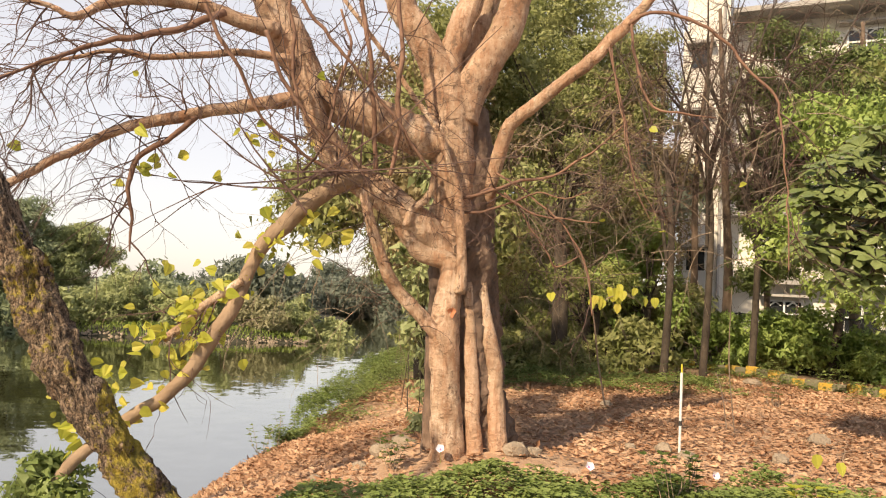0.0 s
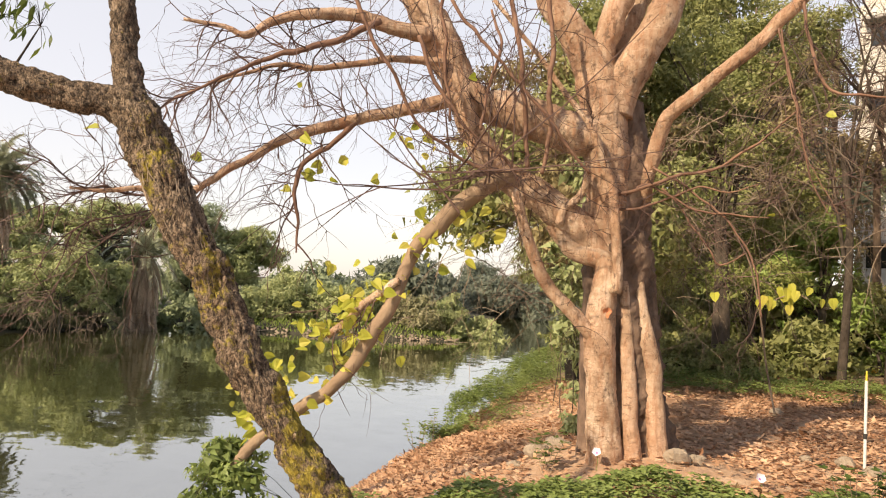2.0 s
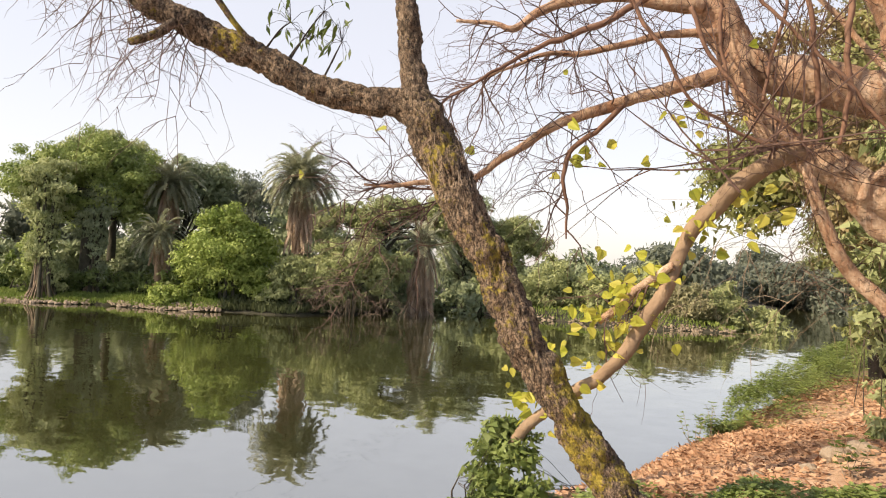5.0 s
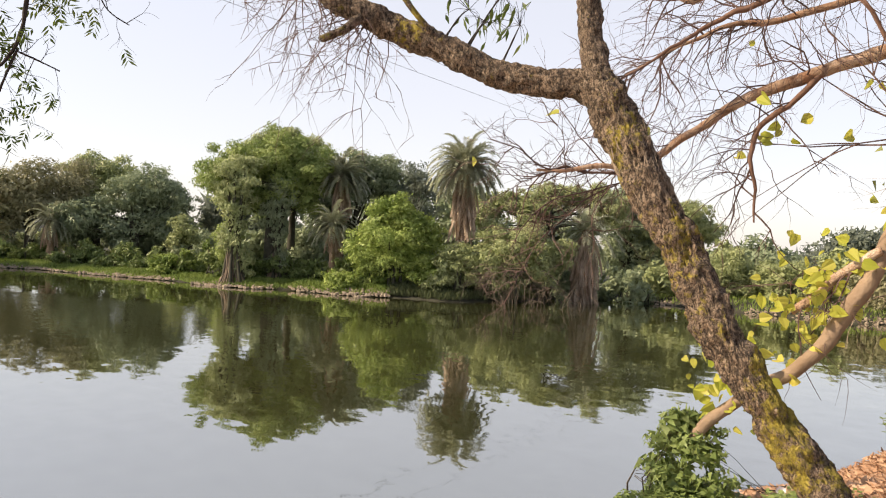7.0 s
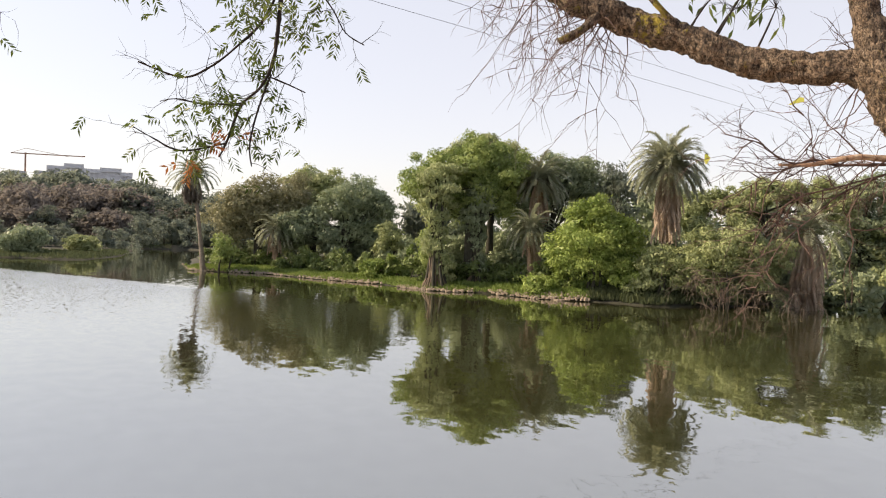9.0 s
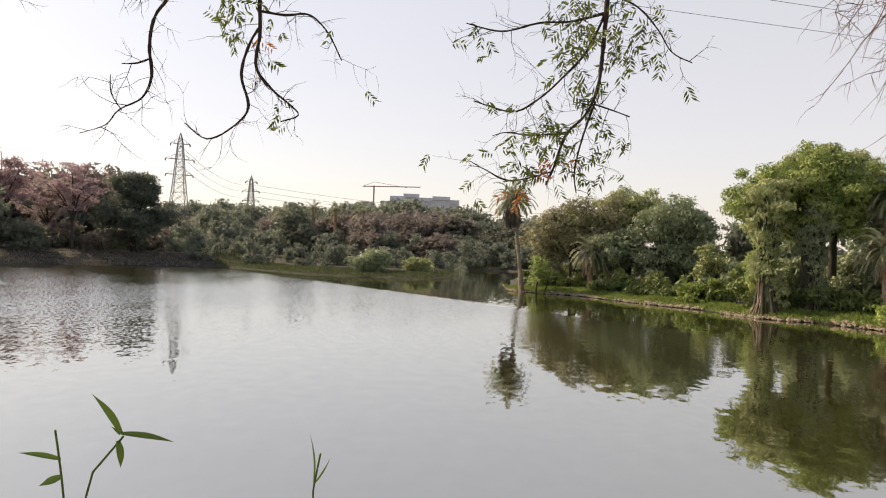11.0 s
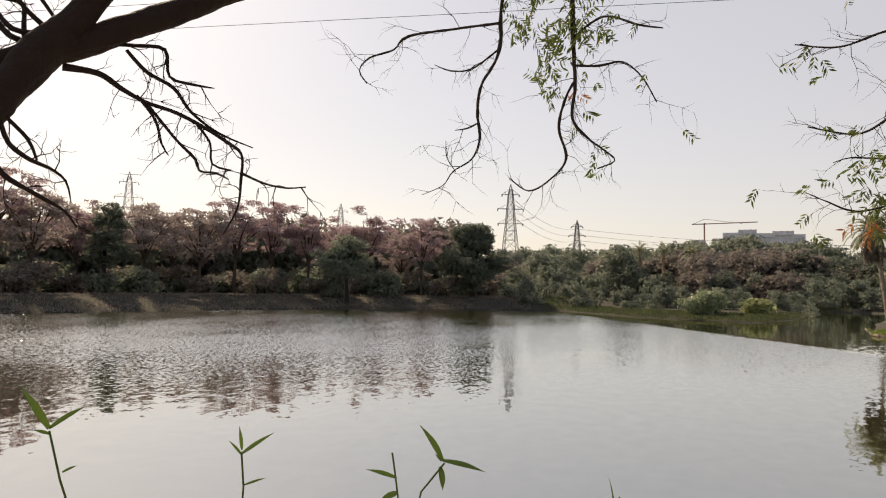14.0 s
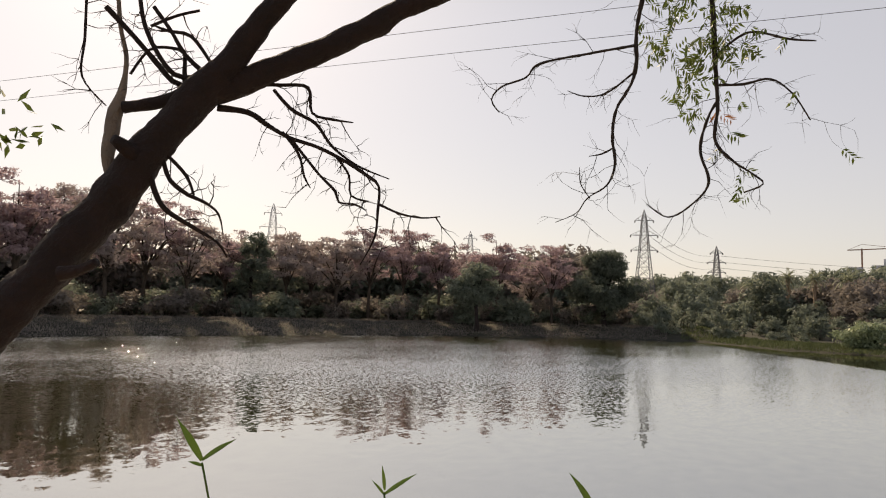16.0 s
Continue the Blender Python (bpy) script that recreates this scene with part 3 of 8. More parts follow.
# ---------------------------------------------------------------- far trees
def crown_cloud(mesh, blobs, size, rng, droop=0.2, cover=0.85, subs=11):
    """Leaves in tufts over uneven clumps (x, y, z, rx, ry, rz); cover: leaf area on each tuft's skin."""
    g = np.random.default_rng(rng.randrange(1 << 30))
    unit = lambda v: v / (np.linalg.norm(v, axis=1, keepdims=True) + 1e-9)
    tufts = []
    for b in np.array(blobs, float):
        v = unit(g.normal(size=(subs, 3)) + np.array([0, 0, 0.25]))
        k = g.uniform(0.2, 0.5, (subs, 1))
        tufts.append(np.hstack([b[:3] + v * b[3:6] * g.uniform(0.55, 1.1, (subs, 1)), b[3:6] * k * np.array([1.15, 1.15, 0.8]), np.full((subs, 1), 1.0)]))
        tufts.append(np.array([[*b[:3], *(b[3:6] * 0.72), 0.0]]))
    tufts = np.vstack(tufts)
    r = tufts[:, 3:6]
    area = 4 * math.pi * (r.prod(axis=1)) ** (2 / 3) * np.where(tufts[:, 6] > 0, 0.6, 0.35)
    count = max(60, int(cover * area.sum() / (0.23 * size * size)))
    which = g.choice(len(tufts), count, p=area / area.sum())
    outer = tufts[which, 6:7]
    d = unit(g.normal(size=(count, 3)) + np.array([0, 0, 0.18]))
    k = 1 - 0.55 * g.random((count, 1)) ** 1.6 + 0.45 * g.random((count, 1)) ** 6
    w = tufts[which, :3] + d * r[which] * k
    face = unit(d + g.normal(size=(count, 3)) * 0.5 + np.array([0, 0, 0.3]))
    out = unit(np.cross(face, g.normal(size=(count, 3))) + np.array([0, 0, -0.6 * droop]))
    side = unit(np.cross(out, face))
    l = size * g.uniform(0.55, 1.25, (count, 1)) * np.where(outer > 0, 1.0, 1.5)
    h = l * g.uniform(0.28, 0.42, (count, 1))
    mesh.flakes(np.stack([w - side * h, w + side * h * 0.6, w + out * l], 1))


def clumps(rng, h, w, base, n):
    """Clump ellipsoids that fill a crown of height h to base and width w."""
    out = []
    for i in range(n):
        f = rng.random() ** 0.8
        a = rng.uniform(0, 2 * math.pi)
        z = base + (h - base) * f
        spread = w / 2 * math.sin(math.pi * (0.15 + 0.75 * f)) * rng.uniform(0.25, 0.85)
        s = w * rng.uniform(0.15, 0.27)
        out.append((spread * math.cos(a), spread * math.sin(a), z - s * 0.4, s, s, s * rng.uniform(0.6, 0.9)))
    return out


def tree_parts(root, rng, h, w, base, n_clumps, size, bark, leaves, trunk_r, droop=0.2, trunks=1, cover=0.9, subs=11):
    blobs = clumps(rng, h, w, base, n_clumps)
    wood = Mesh()
    for k in range(trunks):
        o = Vector((rng.uniform(-0.3, 0.3) * (trunks - 1), rng.uniform(-0.3, 0.3) * (trunks - 1), 0))
        top = Vector((rng.uniform(-0.3, 0.3), rng.uniform(-0.3, 0.3), base + (h - base) * 0.35))
        limb(wood, [(*(o - Vector((0, 0, 0.25))), trunk_r * 1.5), (*(o + top * 0.3 + Vector((rng.uniform(-.15, .15), 0, 0))), trunk_r), (*(o + top), trunk_r * 0.6)], 8, 0.15, 0.4, 2)
        for b in blobs[k::trunks]:
            s = o + top * rng.uniform(0.55, 1.0)
            e = Vector(b[:3])
            mid = s.lerp(e, 0.5) + any_way(rng) * 0.15 * w / 4
            limb(wood, [(*s, trunk_r * 0.42), (*mid, trunk_r * 0.25), (*e, trunk_r * 0.08)], 4, 0, 1.2)
    part("trunk", wood, bark, root, smooth=True)
    m = Mesh()
    crown_cloud(m, blobs, size, rng, droop, cover, subs)
    part("crown", m, leaves, root)


def leaf_size(d):
    return min(0.45, max(0.08, d * 0.0037))


def far_tree(name, label, az, d, h, w, leaves, seed, base=None, bark=None, size=None, n=16, trunk_r=0.16, group="", droop=0.2, trunks=1, category="tree", cover=0.9, subs=11):
    p = flat(az, d)
    p.z = gz(p.x, p.y)
    root = thing(name, label, category, group, at=p)
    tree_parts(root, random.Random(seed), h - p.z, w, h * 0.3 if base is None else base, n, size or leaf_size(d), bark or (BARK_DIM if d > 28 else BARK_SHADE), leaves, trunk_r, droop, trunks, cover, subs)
    return root


def shaped_tree(name, label, d, spots, leaves, seed, foot=None, bark=None, trunk_r=0.15, stems=1, group="", droop=0.3, category="tree", cover=0.8, squash=0.85, deep=0.6, subs=13):
    """A tree or shrub at distance d whose clumps stand at (heading, elevation, radius)."""
    rng = random.Random(seed)
    az = foot if foot is not None else sum(q[0] for q in spots) / len(spots)
    p = flat(az, d)
    p.z = gz(p.x, p.y)
    root = thing(name, label, category, group, at=p)
    away = flat(az, 1.0)
    blobs = []
    for a, el, r in spots:
        q = flat(a, d, height_at(el, d)) - p + away * rng.uniform(-1, 1) * deep
        blobs.append((q.x, q.y, max(q.z, r * 0.5), r, r, r * squash))
        # a twin further back gives the crown its depth
        b = q + away * r * 1.1 + any_way(rng) * r * 0.3
        blobs.append((b.x, b.y, max(b.z - r * 0.2, r * 0.4), r * 0.9, r * 0.9, r * squash * 0.9))
    low, high = min(b[2] for b in blobs), max(b[2] for b in blobs)
    wood = Mesh()
    for k in range(stems):
        o = Vector((rng.uniform(-0.35, 0.35), rng.uniform(-0.35, 0.35), 0)) * (stems > 1)
        top = Vector((rng.uniform(-0.3, 0.3), rng.uniform(-0.3, 0.3), low + (high - low) * 0.4))
        limb(wood, [(*(o - Vector((0, 0, 0.25))), trunk_r * 1.4), (*(o + top * 0.45 + any_way(rng) * 0.12), trunk_r), (*(o + top), trunk_r * 0.6)], 9, 0.2, 0.3, 2)
        for b in blobs[k::stems]:
            s, e = o + top * rng.uniform(0.5, 1.0), Vector(b[:3])
            limb(wood, [(*s, trunk_r * 0.4), (*(s.lerp(e, 0.5) + any_way(rng) * 0.25), trunk_r * 0.22), (*e, trunk_r * 0.07)], 5, 0.1, 0.5)
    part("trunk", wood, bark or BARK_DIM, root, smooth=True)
    m = Mesh()
    crown_cloud(m, blobs, leaf_size(d), rng, droop, cover, subs)
    part("crown", m, leaves, root)
    return root


def height_at(el, d):
    """World height of what shows at elevation el, in degrees, at a distance."""
    return 2.47 + d * math.tan(radians(el))


def date_palm(label, az, d, top, crown_r, seed, skirt=0.3, fronds=46, trunk_r=0.2, group="date palms", dry_share=0.35, lean=0.0, bark="tan"):
    p = flat(az, d)
    p.z = gz(p.x, p.y)
    root = thing("date_palm", label, "palm", group, at=p)
    rng = random.Random(seed)
    side = flat(az + 90, lean)
    hub = Vector((side.x, side.y, top - p.z - crown_r * 0.75))
    m = Mesh()
    limb(m, [(0, 0, -0.3, trunk_r * 2.6), (side.x * 0.05, side.y * 0.05, 0.35, trunk_r * 1.5), (side.x * 0.35, side.y * 0.35, hub.z * 0.4, trunk_r), (hub.x, hub.y, hub.z, trunk_r * 1.15)], 10, 0.25, 0.12, 5)
    part("trunk", m, BARK_TAN if bark == "tan" else BARK_GREY, root)
    green, dry = Mesh(), Mesh()
    living = int(fronds * (1 - dry_share))
    for i in range(fronds):
        a = i * 2.4 + rng.uniform(-0.3, 0.3)
        is_dry = i >= living
        f = (i + 0.5) / living
        el = 1.35 - 1.9 * f ** 0.75 if not is_dry else rng.uniform(-1.25, -0.35)
        mesh = dry if is_dry else green
        l = crown_r * rng.uniform(0.85, 1.1) * (0.8 if is_dry else 0.95)
        way = Vector((math.cos(a) * math.cos(el), math.sin(a) * math.cos(el), math.sin(el)))
        # dead fronds hang in a skirt from the crown down the trunk
        q, dd, n = hub - Vector((0, 0, rng.random() ** 1.3 * crown_r * skirt if is_dry else 0.0)), way, 9
        pts = [q]
        for k in range(n):
            dd = (dd + Vector((0, 0, -0.28 if is_dry else -0.05 - 0.034 * k))).normalized()
            q = q + dd * (l / n)
            pts.append(q)
        tube(mesh, pts, [0.03 * (1 - k / (n + 1)) for k in range(n + 1)], 3, 0, closed=False)
        for k in range(1, n + 1):
            for rep in range(5):
                c = pts[k - 1].lerp(pts[k], rep / 5)
                t = (pts[k] - pts[k - 1]).normalized()
                s = t.cross(Vector((0, 0, 1)))
                s = s.normalized() if s.length > 0.05 else Vector((1, 0, 0))
                for sg in (-1, 1):
                    out = (s * sg * (0.45 if is_dry else 0.8) + t * 0.8 + Vector((0, 0, -0.3 if is_dry else 0.2)) + any_way(rng) * 0.2).normalized()
                    leaf(mesh, c, out, Vector((0, 0, 1)), crown_r * (0.17 if is_dry else 0.22) * (1.1 - 0.6 * k / n), 0.065, 0.1)
    part("fronds", green, LEAF_PALM, root)
    part("dry_fronds", dry, LEAF_PALM_DRY if bark == "tan" else LEAF_PALM_GREY, root, "hanging withered brown fronds")
    return root


# the isle across the water
date_palm("lone grey-brown date palm on the tip of the isle", 78.5, 47.5, height_at(5.9, 47.5), 1.8, 11, skirt=0.25, fronds=190, trunk_r=0.115, dry_share=0.75, bark="grey", lean=0.75)
date_palm("tall grey-green date palm with a brown skirt of dead fronds", 43.5, 32.8, height_at(8.7, 32.8), 2.05, 12, skirt=0.95, fronds=230, dry_share=0.5)
date_palm("grey-green date palm between dark trees", 53.1, 36.5, height_at(7.0, 36.5), 1.8, 13, skirt=0.7, fronds=140, dry_share=0.45)
date_palm("young pale date palm leaning over the shore", 53.6, 34.6, height_at(3.0, 34.6), 1.5, 14, fronds=60, trunk_r=0.14, dry_share=0.2)
date_palm("small date palm in the shade of the wood", 73.3, 48.3, height_at(1.9, 48.3), 1.7, 15, fronds=60, trunk_r=0.16, dry_share=0.2)
date_palm("drooping date palm with long dead fronds over the water", 33.8, 34.0, height_at(4.5, 34.0), 2.3, 16, skirt=1.1, fronds=180, dry_share=0.88)

shaped_tree("shrub", "dense bright green rounded shrub on the shore", 32.6, [(48.8, 2.7, 0.66), (49.9, 1.5, 0.84), (47.2, 1.6, 0.84), (48.4, 0.1, 1.15), (50.7, 0.0, 0.89), (46.0, 0.3, 0.76), (49.9, -1.9, 0.97), (47.0, -1.6, 1.07), (51.5, -1.3, 0.66), (48.7, -3.5, 0.71), (46.3, -2.9, 0.71), (51.0, -3.1, 0.56)], LEAF_BRIGHT, 21, trunk_r=0.07, stems=4, category="shrub")
shaped_tree("shrub", "low bright green shrub at the water's edge", 32.2, [(53.7, -3.2, 0.43), (52.3, -3.3, 0.45), (53.0, -3.6, 0.35)], LEAF_BRIGHT, 22, trunk_r=0.04, stems=3, category="shrub", deep=0.2)
shaped_tree("shrub", "olive green shrub round the tall palm's foot", 31.9, [(43.6, -0.7, 0.6), (44.5, -1.8, 0.66), (42.9, -2.0, 0.7), (45.2, -3.0, 0.55), (43.8, -3.2, 0.6)], LEAF_OLIVE, 41, trunk_r=0.05, stems=3, category="shrub", deep=0.3)
shaped_tree("shrub", "olive green shrub hung with dry creepers", 31.8, [(40.9, 0.9, 0.86), (39.1, -0.3, 0.94), (37.8, 0.6, 0.86), (41.2, -1.3, 0.86), (39.9, -2.6, 0.74), (37.3, -1.6, 0.79), (42.3, -2.3, 0.64), (36.0, -0.2, 0.69)], LEAF_OLIVE, 23, trunk_r=0.06, stems=4, category="shrub")
shaped_tree("broadleaf_tree", "spreading tree with a light green crown on twin draped trunks", 36.4, [(62.4, 4.3, 1.07), (61.4, 5.4, 1.13), (59.7, 4.9, 1.27), (58.0, 5.4, 1.18), (56.3, 6.0, 1.13), (58.7, 3.0, 0.98), (56.8, 3.7, 1.13), (60.5, 3.1, 0.84), (55.1, 4.7, 0.84), (58.0, 6.6, 1.13), (55.7, 2.9, 0.84), (61.8, 3.4, 0.70)], LEAF_LIGHT, 25, foot=58.3, trunk_r=0.2)
shaped_tree("broadleaf_tree", "tall olive green tree above the others", 39.0, [(58.1, 7.1, 0.91), (59.3, 6.6, 0.85), (56.3, 6.7, 1.07), (54.5, 6.1, 0.91), (55.2, 6.6, 0.85), (57.3, 7.4, 0.67), (56.6, 5.2, 1.2), (58.6, 5.0, 1.2)], LEAF_OLIVE, 26, foot=56.8, trunk_r=0.18)
shaped_tree("broadleaf_tree", "dark green tree behind the palms", 40.5, [(51.8, 6.0, 0.79), (50.0, 5.8, 0.95), (49.1, 4.7, 0.95), (50.9, 4.9, 1.11), (54.0, 4.8, 1.01), (52.2, 3.5, 1.27), (54.3, 2.1, 1.27), (55.1, -0.2, 1.27), (55.9, -2.0, 0.95), (57.1, -1.1, 0.95)], LEAF_DEEP, 27, foot=52.0, trunk_r=0.2)
shaped_tree("broadleaf_tree", "brown-green tree by the lone palm", 51.0, [(74.3, 2.8, 1.49), (75.7, 2.3, 1.49), (72.5, 3.2, 1.49), (77.0, 1.4, 1.49), (74.9, 1.2, 1.37), (73.2, 1.5, 1.37), (76.2, 0.5, 1.17)], LEAF_BROWN, 28, foot=74.3, trunk_r=0.16, stems=3, cover=0.6)
shaped_tree("broadleaf_tree", "olive tree topping the isle wood", 53.0, [(70.8, 4.2, 1.06), (69.3, 4.0, 1.22), (71.9, 3.8, 0.98), (70.0, 2.9, 1.42), (71.3, 2.0, 1.22)], LEAF_OLIVE, 29, foot=70.6, trunk_r=0.2, stems=2)
shaped_tree("broadleaf_tree", "dark grey-green tree at the end of the wood", 48.5, [(67.3, 3.4, 1.28), (65.9, 2.8, 1.13), (66.8, 1.9, 1.31), (65.1, 2.2, 0.83), (68.4, 2.4, 1.35), (68.2, 0.1, 1.43), (66.6, 0.2, 1.13), (70.5, 1.0, 1.50), (72.2, 0.3, 1.35)], LEAF_DEEP, 30, foot=67.8, trunk_r=0.2, stems=3)
shaped_tree("broadleaf_tree", "low green tree in the open notch", 46.5, [(64.5, 0.3, 0.86), (63.7, -0.5, 0.79), (65.1, -0.8, 0.79)], LEAF_OLIVE, 32, trunk_r=0.1, stems=2)
shaped_tree("shrub", "rounded green shrub beside the lone palm", 46.6, [(77.2, -1.0, 0.65), (76.8, -1.6, 0.58), (77.3, -1.9, 0.50)], LEAF_LIGHT, 31, trunk_r=0.05, stems=3, category="shrub", deep=0.3)
shaped_tree("shrub", "leafy green creeper bush against a draped trunk", 35.8, [(61.3, -0.4, 0.68), (61.6, -1.5, 0.51), (60.9, 0.7, 0.45)], LEAF_LIGHT, 24, trunk_r=0.04, stems=3, category="shrub", deep=0.2)
shaped_tree("broadleaf_tree", "thin pale tree beside the tall palm", 40.0, [(47.3, 5.3, 0.69), (46.4, 4.3, 0.78), (47.7, 4.2, 0.63), (46.8, 2.6, 0.9)], LEAF_DULL, 33, trunk_r=0.1, cover=0.5)
shaped_tree("broadleaf_tree", "dull olive tree behind the shrubs", 38.0, [(38.0, 3.7, 0.89), (36.3, 4.2, 0.89), (34.5, 4.2, 0.83), (39.7, 3.6, 0.74), (32.8, 3.9, 0.83), (31.6, 3.2, 0.83), (38.3, 2.4, 0.89), (33.2, 2.3, 0.83), (41.2, 3.2, 0.8), (42.0, 2.0, 0.9)], LEAF_OLIVE, 34, foot=36.5, trunk_r=0.16, cover=1.0)
shaped_tree("broadleaf_tree", "green tree behind the drooping palm", 42.0, [(30.6, 3.9, 0.96), (29.6, 4.4, 0.90), (32.0, 4.1, 0.80), (31.1, 1.8, 1.12), (29.5, 1.8, 1.12), (30.2, -0.3, 1.28), (31.8, 0.0, 1.12), (28.5, -0.7, 0.96), (30.5, -2.1, 0.80)], LEAF_DEEP, 35, foot=30.5, trunk_r=0.2)
shaped_tree("broadleaf_tree", "rounded green tree behind the cove", 43.0, [(28.2, 2.3, 1.34), (26.4, 2.8, 1.18), (25.0, 2.0, 1.01), (28.6, 0.5, 1.34), (26.8, 0.6, 1.18), (29.9, 0.4, 1.18)], LEAF_OLIVE, 36, foot=27.2, trunk_r=0.2)
shaped_tree("shrub", "vine-covered shrub along the far bank", 38.0, [(24.0, -1.1, 1.04), (25.8, -1.6, 0.89), (22.7, -0.5, 0.89), (23.5, -2.6, 0.89), (25.2, -2.9, 0.83), (21.3, -1.4, 0.83), (21.7, -2.7, 0.74)], LEAF_OLIVE, 37, trunk_r=0.07, stems=4, category="shrub", group="bank shrubs")
shaped_tree("shrub", "vine-covered shrub along the far bank", 37.0, [(19.5, -1.3, 0.87), (18.2, -1.6, 0.87), (19.9, -2.8, 0.72), (16.9, -1.1, 0.75), (18.1, -3.0, 0.64)], LEAF_OLIVE, 38, trunk_r=0.07, stems=4, category="shrub", group="bank shrubs")
shaped_tree("shrub", "rust-tinged shrub on the point of the bank", 36.5, [(13.2, -1.8, 0.91), (14.2, -2.7, 0.80), (12.1, -2.6, 0.80), (14.7, -1.4, 0.71), (12.5, -3.5, 0.51), (13.8, -3.6, 0.51)], LEAF_BROWN, 39, trunk_r=0.07, stems=4, category="shrub", group="bank shrubs")
shaped_tree("shrub", "green shrub on the point of the bank", 37.0, [(10.8, -2.6, 0.7), (11.6, -2.0, 0.7), (10.2, -3.1, 0.5)], LEAF_OLIVE, 40, trunk_r=0.06, stems=3, category="shrub", group="bank shrubs")
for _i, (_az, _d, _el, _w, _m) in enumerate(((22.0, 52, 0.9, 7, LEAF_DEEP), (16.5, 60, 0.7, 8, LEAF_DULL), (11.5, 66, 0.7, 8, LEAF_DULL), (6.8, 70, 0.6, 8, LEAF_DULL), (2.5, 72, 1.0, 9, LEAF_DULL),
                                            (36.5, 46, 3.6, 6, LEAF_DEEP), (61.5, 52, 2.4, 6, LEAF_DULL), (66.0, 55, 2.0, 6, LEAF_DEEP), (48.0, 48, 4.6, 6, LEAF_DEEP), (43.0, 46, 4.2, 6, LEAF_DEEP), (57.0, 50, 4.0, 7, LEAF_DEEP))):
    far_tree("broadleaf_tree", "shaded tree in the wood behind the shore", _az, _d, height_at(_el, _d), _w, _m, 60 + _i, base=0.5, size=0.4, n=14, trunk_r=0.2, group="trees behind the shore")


# pink blossoming trees and scrub on the far left bank
def copies(root, spots, rng):
    for az, d, k, sx in spots:
        p = flat(az, d)
        m = Matrix.LocRotScale((p.x, p.y, gz(p.x, p.y)), Euler((0, 0, rng.uniform(0, 6.28))), None)
        ob = copy_thing(root, m)
        ob.scale = (k * sx, k * sx, k)


def blossom_tree(az, d, h, w, leaves, seed, label):
    """A tall tree whose blossom lies in flat tiers on open, rising boughs."""
    rng = random.Random(seed)
    p = flat(az, d)
    p.z = gz(p.x, p.y)
    root = thing("blossom_tree", label, "tree", "pink blossoming trees", at=p)
    wood, pads = Mesh(), []
    fork = h * 0.34
    limb(wood, [(0, 0, -0.3, 0.24), (0.1, 0, fork * 0.5, 0.17), (0, 0.1, fork, 0.15)], 8, 0.15, 0.5, 2)
    for k in range(10):
        a = k * 2.4 + rng.uniform(-0.3, 0.3)
        out = w / 2 * rng.uniform(0.35, 1.0) if k else 0.2
        z1 = h * (0.9 - 0.34 * (2 * out / w) ** 2) - rng.uniform(0, 1.2)
        e = Vector((out * math.cos(a), out * math.sin(a), z1))
        mid = Vector((e.x * 0.45, e.y * 0.45, fork + (z1 - fork) * 0.55))
        limb(wood, [(0, 0, fork * rng.uniform(0.8, 1.0), 0.11), (*mid, 0.07), (*e, 0.02)], 6, 0.15, 0.5, 2)
        for f in (1.0, 0.75, 0.5, 0.25, -0.1):
            c = mid.lerp(e, max(f, 0.0)) if f >= 0 else mid * 0.9
            b = c + Vector((rng.gauss(0, 1.0), rng.gauss(0, 1.0), rng.uniform(-0.7, 0.4)))
            limb(wood, [(*c, 0.03), (*b, 0.012)], 4, 0, 1.0)
            r = rng.uniform(0.7, 1.25)
            pads.append((b.x, b.y, b.z, r, r, r * 0.45))
    part("trunk", wood, BARK_SHADE, root, smooth=True)
    m = Mesh()
    crown_cloud(m, pads, 0.23, rng, 0.1, 0.5, 6)
    part("crown", m, leaves, root)
    return root


_rng = random.Random(5)
_pink = [blossom_tree(_a, _d, _h, _w, _l, 80 + _i, "tall tree in %s blossom with open dark boughs" % _c) for _i, (_a, _d, _h, _w, _l, _c) in enumerate((
    (139.5, 78, 11.2, 8.5, LEAF_DUSK, "dusty pink"), (125.9, 84, 12.6, 8.0, LEAF_PINK, "pale pink"), (115.9, 86, 11.4, 6.5, LEAF_PINK, "pale pink"), (132.3, 84, 11.4, 7.5, LEAF_DUSK, "dusty pink")))]
for _i, (_a, _d, _k) in enumerate(((111.6, 86, 0.86), (113.2, 92, 0.8), (118.2, 92, 0.86), (120.4, 85, 0.98), (123.2, 88, 1.02), (128.4, 82, 0.95), (130.4, 90, 0.92), (136.8, 84, 0.95), (142.4, 78, 1.08), (145.0, 72, 1.12), (147.8, 74, 1.22), (150.6, 70, 1.15), (153.4, 70, 1.0), (156.5, 72, 1.05))):
    copies(_pink[(_i * 3 + 1) % 4], [(_a, _d, _k, (1.0, 0.9, 1.08)[_i % 3])], _rng)
far_tree("broadleaf_tree", "dark dense rounded tree beside the pylon", 107.6, 86, height_at(4.7, 86), 7.6, LEAF_SOMBRE, 90, base=1.0, size=0.26, n=30, trunk_r=0.3, bark=BARK_DARK)
far_tree("broadleaf_tree", "dark narrow tree among the blossoming ones", 134.8, 78, height_at(5.5, 78), 4.2, LEAF_SOMBRE, 95, base=2.5, size=0.28, n=16, trunk_r=0.2, bark=BARK_DARK)
